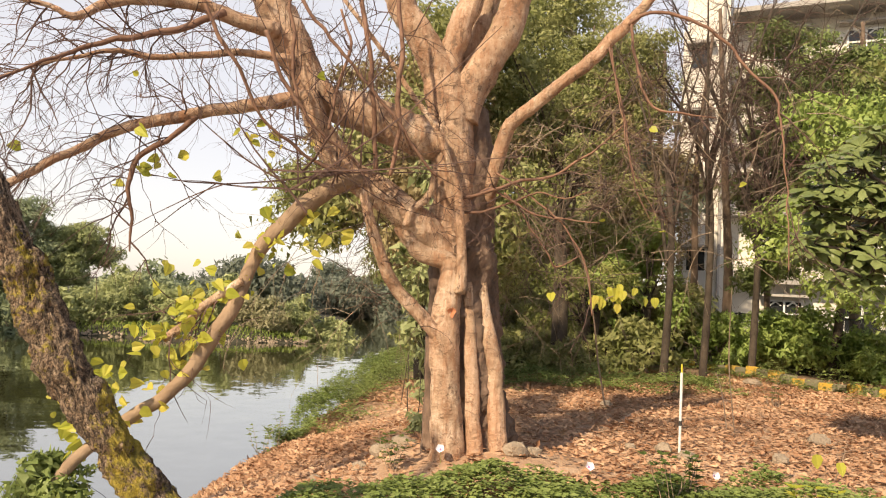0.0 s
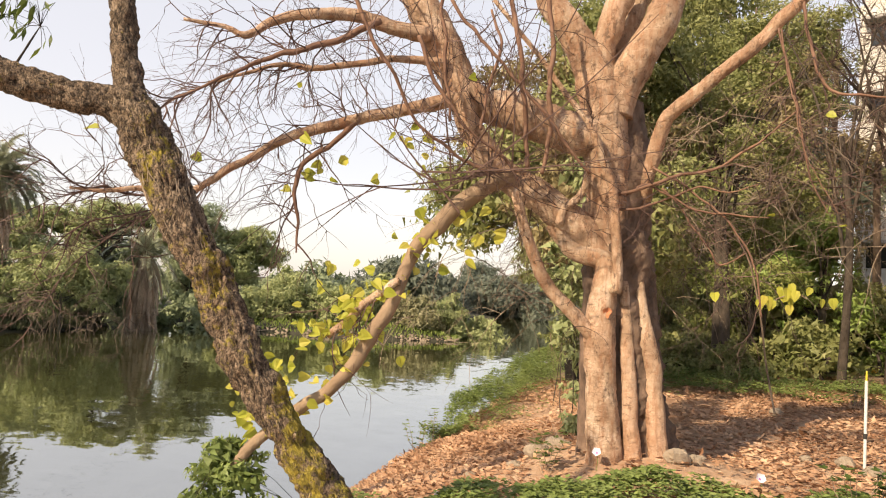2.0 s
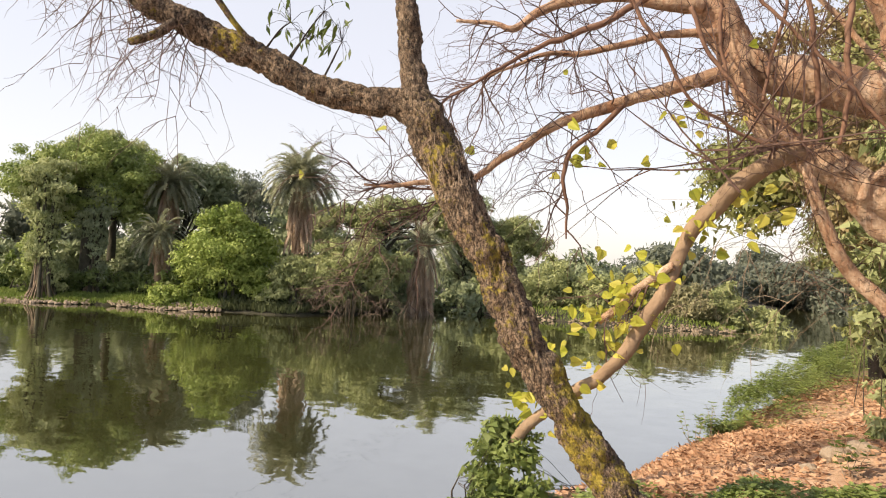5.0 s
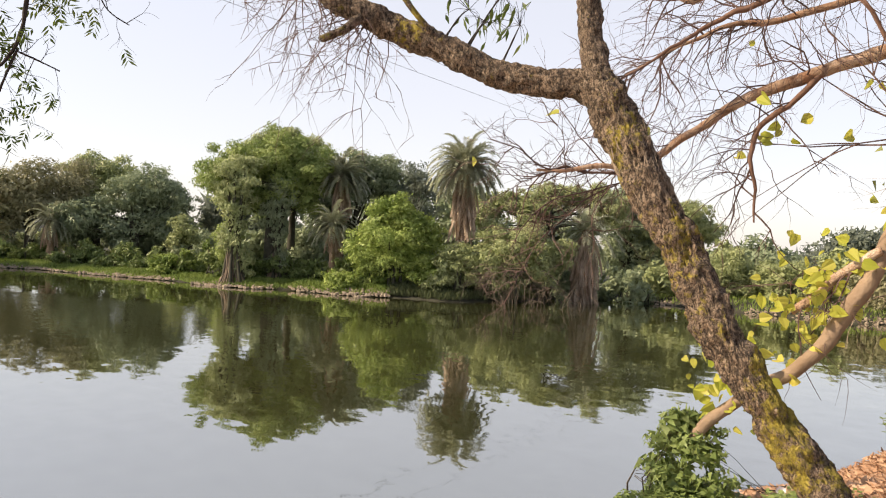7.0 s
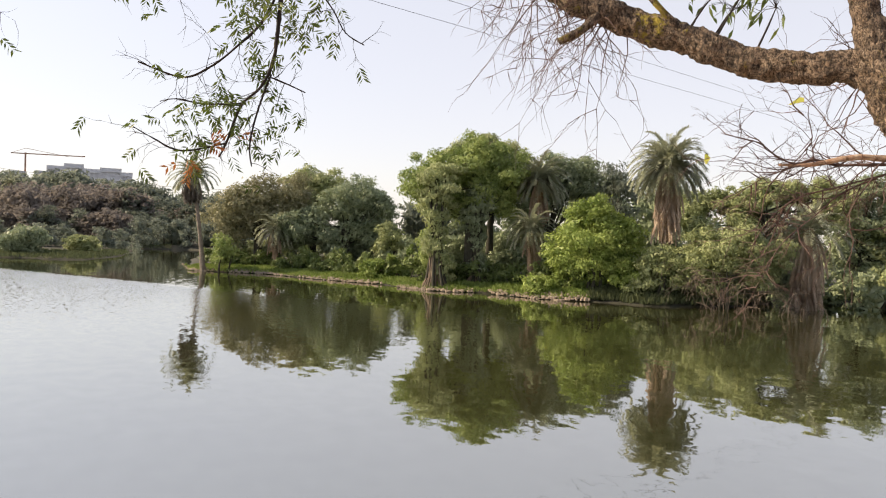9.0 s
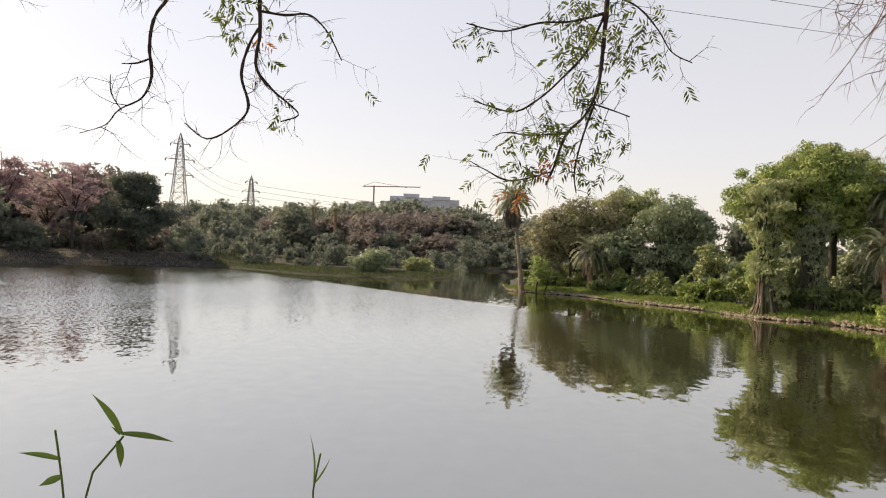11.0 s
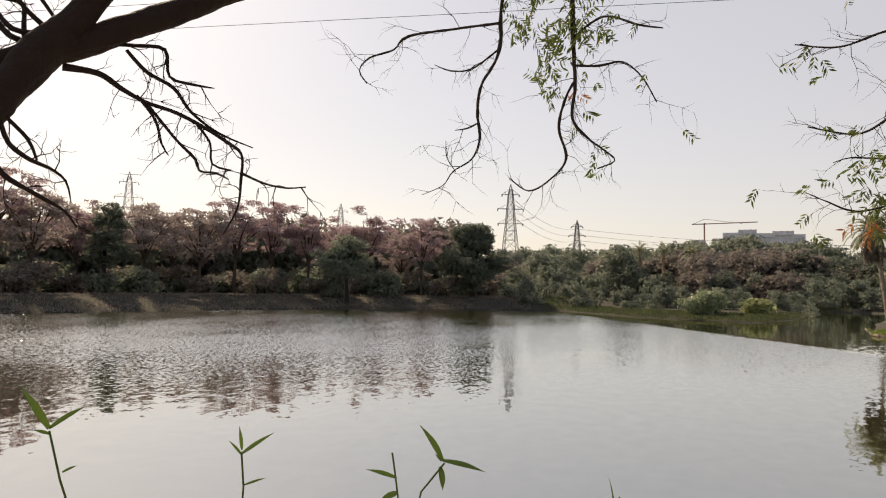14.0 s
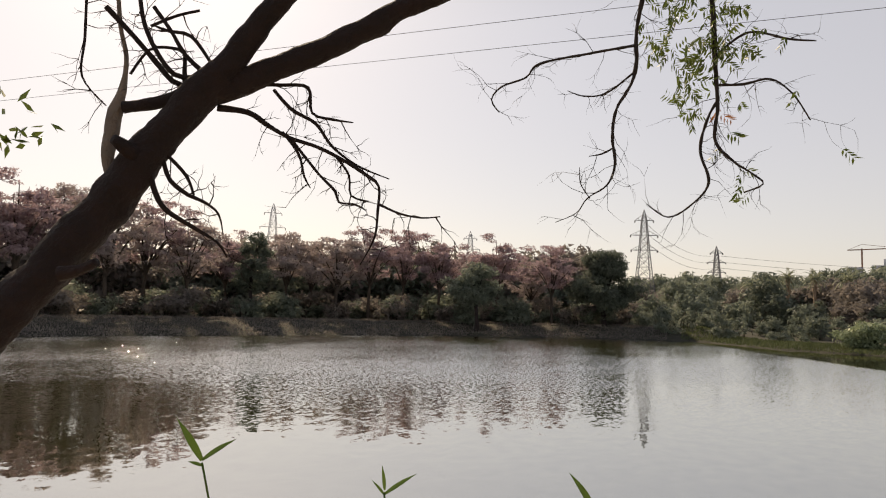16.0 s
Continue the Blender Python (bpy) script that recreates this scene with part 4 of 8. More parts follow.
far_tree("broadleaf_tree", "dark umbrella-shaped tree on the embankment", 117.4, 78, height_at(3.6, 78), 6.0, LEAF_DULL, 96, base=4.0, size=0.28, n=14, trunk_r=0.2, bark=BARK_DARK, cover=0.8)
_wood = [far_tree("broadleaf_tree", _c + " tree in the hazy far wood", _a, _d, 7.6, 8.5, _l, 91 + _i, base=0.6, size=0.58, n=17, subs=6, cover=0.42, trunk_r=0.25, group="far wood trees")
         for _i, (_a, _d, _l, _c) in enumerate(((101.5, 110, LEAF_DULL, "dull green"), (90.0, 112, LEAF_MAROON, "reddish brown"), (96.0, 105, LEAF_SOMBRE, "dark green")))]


def skyline(az):
    """Elevation of the far wood's crest."""
    return float(np.interp(az, (80, 82.7, 84, 87, 89, 91.5, 94, 97, 100, 102, 104, 106), (2.6, 3.2, 3.5, 3.6, 3.5, 3.3, 3.05, 2.8, 2.85, 3.0, 2.8, 2.8)))


for _i in range(96):
    _a = 75.5 + 30.5 * (_i * 0.618 % 1.0)
    _row = _i % 3
    _d = (200, 145, 104)[_row] + (28, 22, 14)[_row] * ((_i * 0.377) % 1.0)
    _el = skyline(_a) * (1.0, 0.72, 0.34)[_row] - (0.0, 0.25, 0.25)[_row] - 0.45 * ((_i * 0.73) % 1.0) + 0.12
    _p = flat(_a, _d)
    _k = (height_at(_el, _d) - gz(_p.x, _p.y)) / 6.0
    copies(_wood[(1 if 83 < _a < 92 and _row else 0 if _row == 0 else 2) if _i % 4 else _i % 3], [(_a, _d, _k, 1.25 if _row else 0.95)], _rng)
for _i in range(40):
    _a = 108.5 + 47.5 * (_i * 0.618 % 1.0)
    _d = float(np.interp(_a, (104, 128, 156), (104, 96, 82))) + 10 * ((_i * 0.37) % 1)
    _p = flat(_a, _d)
    copies(_wood[_i % 2], [(_a, _d, (height_at(2.4 + 1.6 * ((_i * 0.53) % 1), _d) - gz(_p.x, _p.y)) / 5.6, 1.0)], _rng)
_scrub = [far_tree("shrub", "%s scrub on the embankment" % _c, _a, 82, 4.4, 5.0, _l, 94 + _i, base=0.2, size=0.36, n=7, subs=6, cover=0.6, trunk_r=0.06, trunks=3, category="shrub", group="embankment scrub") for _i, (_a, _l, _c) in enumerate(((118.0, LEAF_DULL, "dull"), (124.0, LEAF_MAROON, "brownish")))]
for _i in range(66):
    _a = 105.0 + 51.0 * (_i * 0.618 % 1.0)
    _d = float(np.interp(_a, (105, 115, 128, 140, 150, 156), (88, 84, 80, 74, 68, 66))) + 10 * ((_i * 0.41) % 1)
    copies(_scrub[_i % 2], [(_a, _d, 0.55 + 0.6 * ((_i * 0.29) % 1), 1.2)], _rng)


# ---------------------------------------------------------------- near trees
def side_twigs(mesh, curves, rng, every, length, r, depth, droop=0.0, tips=None, bias=(0, 0, 0), skip=0.15):
    """Twigs that leave the given limbs."""
    for pts, rad in curves:
        acc = 0.0
        total = sum((b - a).length for a, b in zip(pts, pts[1:]))
        run = 0.0
        for i in range(len(pts) - 1):
            seg = (pts[i + 1] - pts[i]).length
            run += seg
            acc += seg
            if run > total * skip and acc > every * rng.uniform(0.6, 1.4):
                acc = 0.0
                d = (pts[i + 1] - pts[i]).normalized()
                way = (d * 0.5 + any_way(rng) + Vector(bias)).normalized()
                twig(mesh, pts[i], way, length * rng.uniform(0.5, 1.3), r * rng.uniform(0.7, 1.2), rng, depth, droop, 0.42, tips)


def spray(name, mesh, material, root, label="", back=None):
    """A part too fine to pick apart."""
    ob = tagged(part(name, mesh, material, root, label), kind="stuff")
    if back is not None:
        ob.matrix_parent_inverse = back
    return ob


def fig_tree():
    root = thing("fig_tree", "large fig with a fluted orange-tan trunk and mostly bare boughs", "tree", at=(0.3, 7.0, gz(0.3, 7.0)))
    back = root.matrix_world.inverted()

    def place(ob):
        ob.matrix_parent_inverse = back
        return ob

    rng = random.Random(3)
    trunk = Mesh()
    limb(trunk, [(0.39, 7.20, 0.93, 0.456), (0.38, 7.20, 1.12, 0.416), (0.33, 7.18, 1.61, 0.367), (0.29, 7.17, 2.11, 0.334), (0.25, 7.16, 2.55, 0.313), (0.21, 7.15, 3.00, 0.303), (0.20, 7.15, 3.39, 0.281), (0.22, 7.16, 3.74, 0.237), (0.25, 7.18, 4.09, 0.188), (0.27, 7.20, 4.41, 0.126)], 48, 0.16, 0.03, 3.5, 0.11, 4.0)
    place(part("trunk", trunk, BARK_ROUGH, root, "dark furrowed old bark", smooth=True))
    for bark, rows in (
        (BARK_SMOOTH, [(0.17, 6.74, 0.94, 0.191), (0.16, 6.75, 1.12, 0.161), (0.13, 6.76, 1.40, 0.141), (0.10, 6.77, 1.81, 0.131), (0.08, 6.78, 2.12, 0.142), (0.08, 6.79, 2.36, 0.132), (0.10, 6.80, 2.60, 0.111), (0.12, 6.81, 2.77, 0.101), (0.07, 6.82, 2.86, 0.091), (-0.05, 6.83, 2.88, 0.086), (-0.19, 6.84, 2.92, 0.086), (-0.28, 6.85, 3.04, 0.091), (-0.38, 6.86, 3.18, 0.102)]),
        (BARK_ROUGH, [(0.02, 6.98, 0.96, 0.118), (0.01, 6.98, 1.14, 0.097), (-0.00, 6.99, 1.62, 0.081), (-0.02, 6.99, 2.10, 0.076), (-0.02, 7.00, 2.54, 0.071), (-0.01, 7.00, 2.98, 0.066)]),
        (BARK_SMOOTH, [(0.40, 6.74, 1.00, 0.105), (0.40, 6.76, 1.15, 0.083), (0.38, 6.78, 1.41, 0.071), (0.35, 6.80, 1.77, 0.067), (0.32, 6.82, 2.08, 0.061), (0.30, 6.84, 2.34, 0.052), (0.27, 6.86, 2.66, 0.038)]),
        (BARK_SMOOTH, [(0.64, 6.78, 1.00, 0.111), (0.63, 6.81, 1.16, 0.090), (0.59, 6.84, 1.51, 0.082), (0.55, 6.87, 1.88, 0.074), (0.49, 6.89, 2.19, 0.061), (0.43, 6.92, 2.51, 0.048), (0.39, 6.95, 2.83, 0.036)]),
        (BARK_SMOOTH, [(0.12, 6.98, 2.65, 0.108), (0.10, 6.98, 3.04, 0.153), (0.10, 6.98, 3.37, 0.183), (0.08, 6.98, 3.70, 0.208), (0.05, 6.98, 4.00, 0.213), (0.02, 6.98, 4.28, 0.214), (-0.03, 6.98, 4.51, 0.205), (-0.07, 6.98, 4.67, 0.176)]),
    ):
        m = Mesh()
        limb(m, rows, 36, 0.12, 0.03, 5, 0.05, 3.5, kink=0.015)
        place(part("stem", m, bark, root, smooth=True))
    boughs = []
    for rows in (
        [(-0.02, 6.98, 4.53, 0.183), (-0.18, 6.96, 4.83, 0.155), (-0.35, 6.95, 5.10, 0.144), (-0.51, 6.93, 5.34, 0.139), (-0.64, 6.92, 5.61, 0.133), (-0.89, 6.90, 6.11, 0.117)],
        [(-0.02, 7.00, 4.60, 0.139), (-0.00, 7.00, 4.91, 0.123), (0.08, 7.00, 5.20, 0.118), (0.19, 7.00, 5.47, 0.112), (0.30, 7.00, 5.82, 0.107), (0.39, 7.00, 6.23, 0.096)],
        [(0.15, 7.30, 4.70, 0.145), (0.16, 7.35, 4.98, 0.141), (0.24, 7.40, 5.30, 0.136), (0.35, 7.45, 5.64, 0.131), (0.50, 7.50, 6.13, 0.115)],
        [(0.13, 6.98, 4.23, 0.172), (0.20, 6.97, 4.51, 0.166), (0.34, 6.95, 4.77, 0.161), (0.49, 6.94, 5.06, 0.153), (0.59, 6.93, 5.37, 0.144), (0.71, 6.91, 5.80, 0.134), (0.80, 6.90, 6.26, 0.112)],
        [(0.05, 6.98, 4.03, 0.171), (-0.17, 6.92, 4.03, 0.197), (-0.50, 6.86, 4.11, 0.190), (-0.83, 6.81, 4.22, 0.173), (-1.09, 6.75, 4.25, 0.155), (-1.27, 6.69, 4.38, 0.165), (-1.41, 6.63, 4.64, 0.174), (-1.57, 6.57, 4.92, 0.168), (-1.71, 6.52, 5.16, 0.162), (-1.85, 6.46, 5.50, 0.145), (-2.02, 6.40, 5.89, 0.124)],
        [(0.14, 6.98, 2.82, 0.131), (-0.06, 6.91, 3.05, 0.157), (-0.33, 6.84, 3.26, 0.156), (-0.61, 6.77, 3.46, 0.144), (-0.87, 6.71, 3.63, 0.127), (-1.06, 6.64, 3.83, 0.121), (-1.20, 6.57, 4.07, 0.114), (-1.29, 6.50, 4.30, 0.103)],
        [(-0.76, 6.60, 3.55, 0.070), (-0.98, 6.52, 3.47, 0.074), (-1.23, 6.43, 3.25, 0.081), (-1.45, 6.35, 3.00, 0.072), (-1.60, 6.27, 2.77, 0.058), (-1.68, 6.18, 2.49, 0.062), (-1.80, 6.10, 2.20, 0.065), (-1.95, 6.02, 1.87, 0.063), (-2.13, 5.93, 1.63, 0.055), (-2.36, 5.85, 1.43, 0.050), (-2.55, 5.77, 1.28, 0.048), (-2.74, 5.68, 1.09, 0.046), (-2.86, 5.60, 0.87, 0.045)],
        [(0.45, 7.00, 3.44, 0.052), (0.45, 6.89, 3.57, 0.058), (0.49, 6.78, 3.85, 0.064), (0.55, 6.67, 4.09, 0.067), (0.66, 6.56, 4.21, 0.062), (0.90, 6.44, 4.40, 0.057), (1.22, 6.33, 4.67, 0.056), (1.54, 6.22, 4.98, 0.051), (1.67, 6.11, 5.15, 0.046), (1.85, 6.00, 5.44, 0.037)],
    ):
        m = Mesh()
        boughs.append(limb(m, rows, 28, 0.13, 0.04, 4, 0.05, kink=0.03))
        place(part("bough", m, BARK_TAN if rows[-1][2] < 1.5 else BARK_SMOOTH, root, smooth=True))
    thin = []
    for rows in (
        [(-1.30, 6.48, 4.25, 0.073), (-1.77, 6.32, 4.11, 0.059), (-2.13, 6.15, 3.99, 0.053), (-2.46, 5.97, 3.84, 0.050), (-2.72, 5.80, 3.68, 0.043), (-3.00, 5.61, 3.45, 0.035), (-3.15, 5.47, 3.29, 0.031), (-3.35, 5.35, 3.17, 0.028), (-3.55, 5.10, 3.16, 0.021), (-3.75, 4.96, 3.11, 0.017), (-3.94, 4.81, 3.11, 0.011)],
        [(-1.59, 6.42, 4.83, 0.079), (-1.86, 6.24, 4.84, 0.067), (-2.19, 6.13, 4.92, 0.060), (-2.51, 5.90, 4.85, 0.051), (-2.84, 5.75, 4.73, 0.040), (-2.98, 5.57, 4.55, 0.031), (-3.13, 5.48, 4.59, 0.022), (-3.41, 5.31, 4.60, 0.013)],
        [(-1.42, 6.46, 4.59, 0.042), (-1.89, 6.23, 4.55, 0.032), (-2.43, 6.04, 4.41, 0.028), (-2.77, 5.78, 4.36, 0.020), (-3.07, 5.63, 4.21, 0.013), (-3.42, 5.42, 4.00, 0.008), (-3.61, 5.30, 3.80, 0.006)],
        [(-2.13, 6.15, 3.98, 0.028), (-2.31, 5.98, 3.74, 0.024), (-2.54, 5.89, 3.49, 0.023), (-2.59, 5.87, 3.24, 0.020), (-2.53, 5.89, 3.01, 0.013), (-2.53, 5.89, 2.74, 0.007)],
        [(-1.94, 6.01, 4.82, 0.034), (-2.25, 5.79, 4.58, 0.028), (-2.57, 5.65, 4.43, 0.024), (-2.88, 5.51, 4.29, 0.017), (-3.07, 5.29, 4.06, 0.012), (-3.35, 5.11, 3.87, 0.008)],
        [(-1.65, 6.10, 2.55, 0.036), (-1.90, 6.07, 2.38, 0.035), (-2.07, 6.03, 2.20, 0.035), (-2.24, 6.00, 2.04, 0.032)],
        [(0.05, 6.74, 2.12, 0.089), (-0.04, 6.71, 2.22, 0.070), (-0.20, 6.67, 2.37, 0.065), (-0.38, 6.64, 2.54, 0.060), (-0.52, 6.60, 2.77, 0.057), (-0.61, 6.57, 3.02, 0.051), (-0.68, 6.53, 3.26, 0.046), (-0.75, 6.50, 3.44, 0.038)],
        [(-0.33, 6.70, 3.15, 0.042), (-0.29, 6.70, 3.30, 0.037), (-0.17, 6.70, 3.41, 0.034), (-0.11, 6.70, 3.53, 0.029), (-0.10, 6.70, 3.69, 0.024)],
        [(0.19, 6.72, 2.55, 0.063), (0.21, 6.70, 2.76, 0.052), (0.19, 6.68, 3.02, 0.047), (0.16, 6.65, 3.33, 0.044), (0.10, 6.63, 3.59, 0.039), (0.00, 6.61, 3.84, 0.034), (-0.11, 6.59, 4.07, 0.029), (-0.31, 6.57, 4.34, 0.026), (-0.56, 6.54, 4.64, 0.023), (-0.84, 6.52, 4.99, 0.021), (-1.01, 6.50, 5.19, 0.018)],
        [(1.52, 6.10, 4.94, 0.018), (1.68, 6.03, 5.03, 0.015), (2.00, 5.96, 4.96, 0.015), (2.31, 5.89, 4.73, 0.013), (2.52, 5.81, 4.45, 0.012), (2.67, 5.74, 4.21, 0.010), (2.70, 5.67, 3.75, 0.007), (2.71, 5.60, 2.85, 0.004)],
        [(1.54, 6.10, 4.99, 0.014), (1.58, 6.05, 4.65, 0.012), (1.69, 6.00, 4.24, 0.012), (1.97, 5.95, 4.15, 0.009), (2.23, 5.90, 4.11, 0.004)],
        [(1.36, 6.10, 4.73, 0.009), (1.46, 6.10, 4.31, 0.009), (1.60, 6.10, 3.68, 0.007), (1.76, 6.10, 3.25, 0.004)],
        [(1.36, 6.00, 4.69, 0.006), (1.40, 5.97, 4.37, 0.006), (1.45, 5.95, 3.98, 0.005), (1.53, 5.93, 3.74, 0.004), (1.77, 5.90, 3.23, 0.003)],
        [(-1.46, 6.14, 5.35, 0.016), (-1.40, 6.15, 4.94, 0.016), (-1.35, 6.16, 4.49, 0.016), (-1.30, 6.18, 3.97, 0.011)],
        [(-0.85, 6.25, 5.31, 0.021), (-0.78, 6.26, 4.95, 0.021), (-0.70, 6.27, 4.44, 0.022), (-0.67, 6.37, 4.01, 0.022), (-0.62, 6.38, 3.61, 0.018)],
        [(-0.52, 6.39, 5.27, 0.019), (-0.46, 6.39, 4.85, 0.021), (-0.44, 6.39, 4.44, 0.023), (-0.44, 6.39, 4.03, 0.022), (-0.49, 6.39, 3.56, 0.017)],
        [(-1.37, 6.06, 5.11, 0.017), (-1.11, 6.11, 4.73, 0.016), (-0.80, 6.16, 4.41, 0.015), (-0.49, 6.24, 4.06, 0.016), (-0.25, 6.30, 3.76, 0.014), (-0.07, 6.41, 3.58, 0.013)],
        [(-2.12, 5.73, 5.00, 0.018), (-1.89, 5.81, 4.55, 0.018), (-1.71, 5.87, 4.19, 0.015), (-1.53, 6.02, 3.90, 0.013), (-1.26, 6.18, 3.69, 0.014), (-0.92, 6.34, 3.54, 0.015)],
        [(-1.58, 6.01, 4.68, 0.019), (-1.39, 6.05, 4.25, 0.018), (-1.18, 6.10, 3.98, 0.013), (-0.87, 6.25, 3.72, 0.013), (-0.72, 6.37, 3.55, 0.014)],
        [(-1.03, 6.23, 3.91, 0.015), (-0.97, 6.23, 4.27, 0.015), (-0.90, 6.25, 4.63, 0.014), (-0.99, 6.23, 4.99, 0.011)],
        [(0.08, 6.75, 3.43, 0.017), (0.39, 6.66, 3.49, 0.017), (0.69, 6.57, 3.58, 0.015), (1.09, 6.48, 3.72, 0.013), (1.36, 6.39, 3.93, 0.009), (1.60, 6.30, 4.15, 0.006)],
        [(0.20, 6.75, 3.31, 0.013), (0.51, 6.70, 3.34, 0.011), (0.76, 6.65, 3.47, 0.010), (0.91, 6.60, 3.51, 0.008), (1.11, 6.55, 3.46, 0.006), (1.33, 6.50, 3.53, 0.005)],
        [(0.24, 6.75, 3.43, 0.013), (0.40, 6.70, 3.53, 0.013), (0.55, 6.65, 3.46, 0.011), (0.78, 6.60, 3.33, 0.010), (1.12, 6.55, 3.26, 0.008), (1.42, 6.50, 3.25, 0.005)],
        [(0.45, 6.79, 3.73, 0.011), (0.81, 6.66, 3.46, 0.009), (1.12, 6.61, 3.21, 0.009), (1.33, 6.57, 2.81, 0.009), (1.40, 6.56, 2.41, 0.007)],
        [(0.57, 6.78, 3.52, 0.009), (0.94, 6.74, 3.05, 0.007), (1.10, 6.72, 2.85, 0.009), (1.29, 6.68, 2.96, 0.006)],
    ):
        m = Mesh()
        thin.append(limb(m, rows, 10, 0.16, 0.05, 9, kink=0.02 if rows[0][3] > 0.04 else 0.045))
        place(part("branch", m, BARK_SMOOTH if rows[0][3] > 0.034 else BARK_RED, root, smooth=True))
    tips = []
    m = Mesh()
    side_twigs(m, thin[:6], rng, 0.06, 0.7, 0.008, 2, 0.09, tips, (-0.3, -0.2, 0.0), 0.25)
    side_twigs(m, boughs[4:6], rng, 0.07, 0.8, 0.009, 2, 0.07, tips, (-0.2, -0.3, 0.1), 0.3)
    side_twigs(m, thin[6:], rng, 0.16, 0.6, 0.006, 2, 0.05, tips, (0.1, -0.1, 0), 0.15)
    # bare pinkish end of the low bough over the water
    ends = []
    for rows in (
            [(-3.274, 5.417, 3.121, 0.0186), (-3.444, 5.277, 3.114, 0.0167), (-3.657, 5.099, 3.115, 0.0149), (-3.770, 4.977, 3.145, 0.0130), (-3.859, 4.867, 3.114, 0.0112), (-3.932, 4.766, 3.178, 0.0093), (-3.978, 4.684, 3.255, 0.0074), (-4.053, 4.575, 3.294, 0.0056), (-4.172, 4.426, 3.339, 0.0037)],
            [(-3.238, 5.437, 3.191, 0.0124), (-3.408, 5.303, 3.031, 0.0109), (-3.617, 5.135, 2.957, 0.0093), (-3.805, 4.968, 2.886, 0.0077), (-3.930, 4.836, 2.750, 0.0062), (-4.015, 4.729, 2.602, 0.0046), (-4.060, 4.650, 2.419, 0.0031)],
            [(-3.463, 5.309, 3.014, 0.0093), (-3.656, 5.117, 2.871, 0.0079), (-3.803, 4.945, 2.648, 0.0066), (-3.910, 4.792, 2.475, 0.0052), (-3.940, 4.694, 2.284, 0.0038), (-3.984, 4.583, 2.049, 0.0025)],
            [(-3.777, 4.987, 3.146, 0.0074), (-3.923, 4.841, 3.067, 0.0058), (-4.100, 4.660, 2.938, 0.0042), (-4.201, 4.533, 2.836, 0.0025)],
            [(-3.889, 4.907, 3.120, 0.0062), (-3.782, 4.943, 3.283, 0.0048), (-3.788, 4.898, 3.441, 0.0033), (-3.865, 4.801, 3.551, 0.0019)],
    ):
        e = Mesh()
        ends.append(limb(e, [(*q[:3], q[3] * 0.75) for q in rows], 8, 0.45, 0.04, 16, kink=0.03))
        place(part("branch", e, TWIG_RED, root, smooth=True))
    side_twigs(m, ends, rng, 0.045, 0.34, 0.006, 2, 0.03, None, (-0.5, 0, -0.1), 0.12)
    # the tangle where the low boughs meet
    for _ in range(15):
        p = Vector((-1.05 + rng.gauss(0, 0.25), 6.35 + rng.gauss(0, 0.12), 3.45 + rng.gauss(0, 0.12)))
        d = Vector((rng.uniform(-1, 0.9), rng.uniform(-0.5, 0.2), rng.uniform(-0.15, 1.0))).normalized()
        twig(m, p, d, rng.uniform(1.0, 2.4), 0.012, rng, 1, -0.03, 0.11, tips, (1, 3))
    spray("twig_spray", m, TWIG_RED, root, "tangle of thin reddish twigs", back)
    m = Mesh()
    spots = [t for t in tips if rng.random() < 0.004]
    for c, n in (((-1.62, 6.2, 3.75), 9), ((-2.45, 6.1, 3.6), 8), ((-1.45, 6.3, 2.95), 26), ((-2.0, 6.1, 2.2), 46), ((-2.25, 6.0, 1.95), 34), ((-2.62, 5.72, 1.42), 46), ((-2.5, 5.75, 1.6), 30), ((-1.9, 6.15, 2.5), 22), ((-1.0, 6.35, 3.0), 12)):
        for _ in range(n):
            spots.append((Vector(c) + Vector((rng.gauss(0, 0.16), rng.gauss(0, 0.1), rng.gauss(0, 0.16))), None))
    for p, _ in spots:
        d = Vector((rng.uniform(-1, 1), rng.uniform(-0.8, 0.3), rng.uniform(-1.0, 0.25))).normalized()
        s = rng.uniform(0.05, 0.13)
        leaf(m, p, d, Vector((rng.uniform(-1.6, 1.6), -1, rng.uniform(-0.6, 1.2))), s, s * 0.85, rng.uniform(0.1, 0.6), "heart")
    place(part("foliage", m, LEAF_YELLOW, root, "sparse yellow-green heart-shaped leaves"))
    # a spot of the bark's own orange, laid on as a separate patch
    m = Mesh()
    c = Vector((0.13, 6.645, 2.37))
    m.add([c + Vector((0.036 * math.cos(a) * (1 + 0.3 * math.sin(3 * a)), 0.012 * math.sin(2 * a), 0.045 * math.sin(a) * (1 + 0.2 * math.cos(5 * a)))) for a in (2 * math.pi * k / 14 for k in range(14))]
          + [c + Vector((0, 0.02, 0))], [(k, (k + 1) % 14, 14) for k in range(14)])
    place(part("paint_mark", m, ORANGE_BARK, root, "small dull orange bark mark"))
    return root




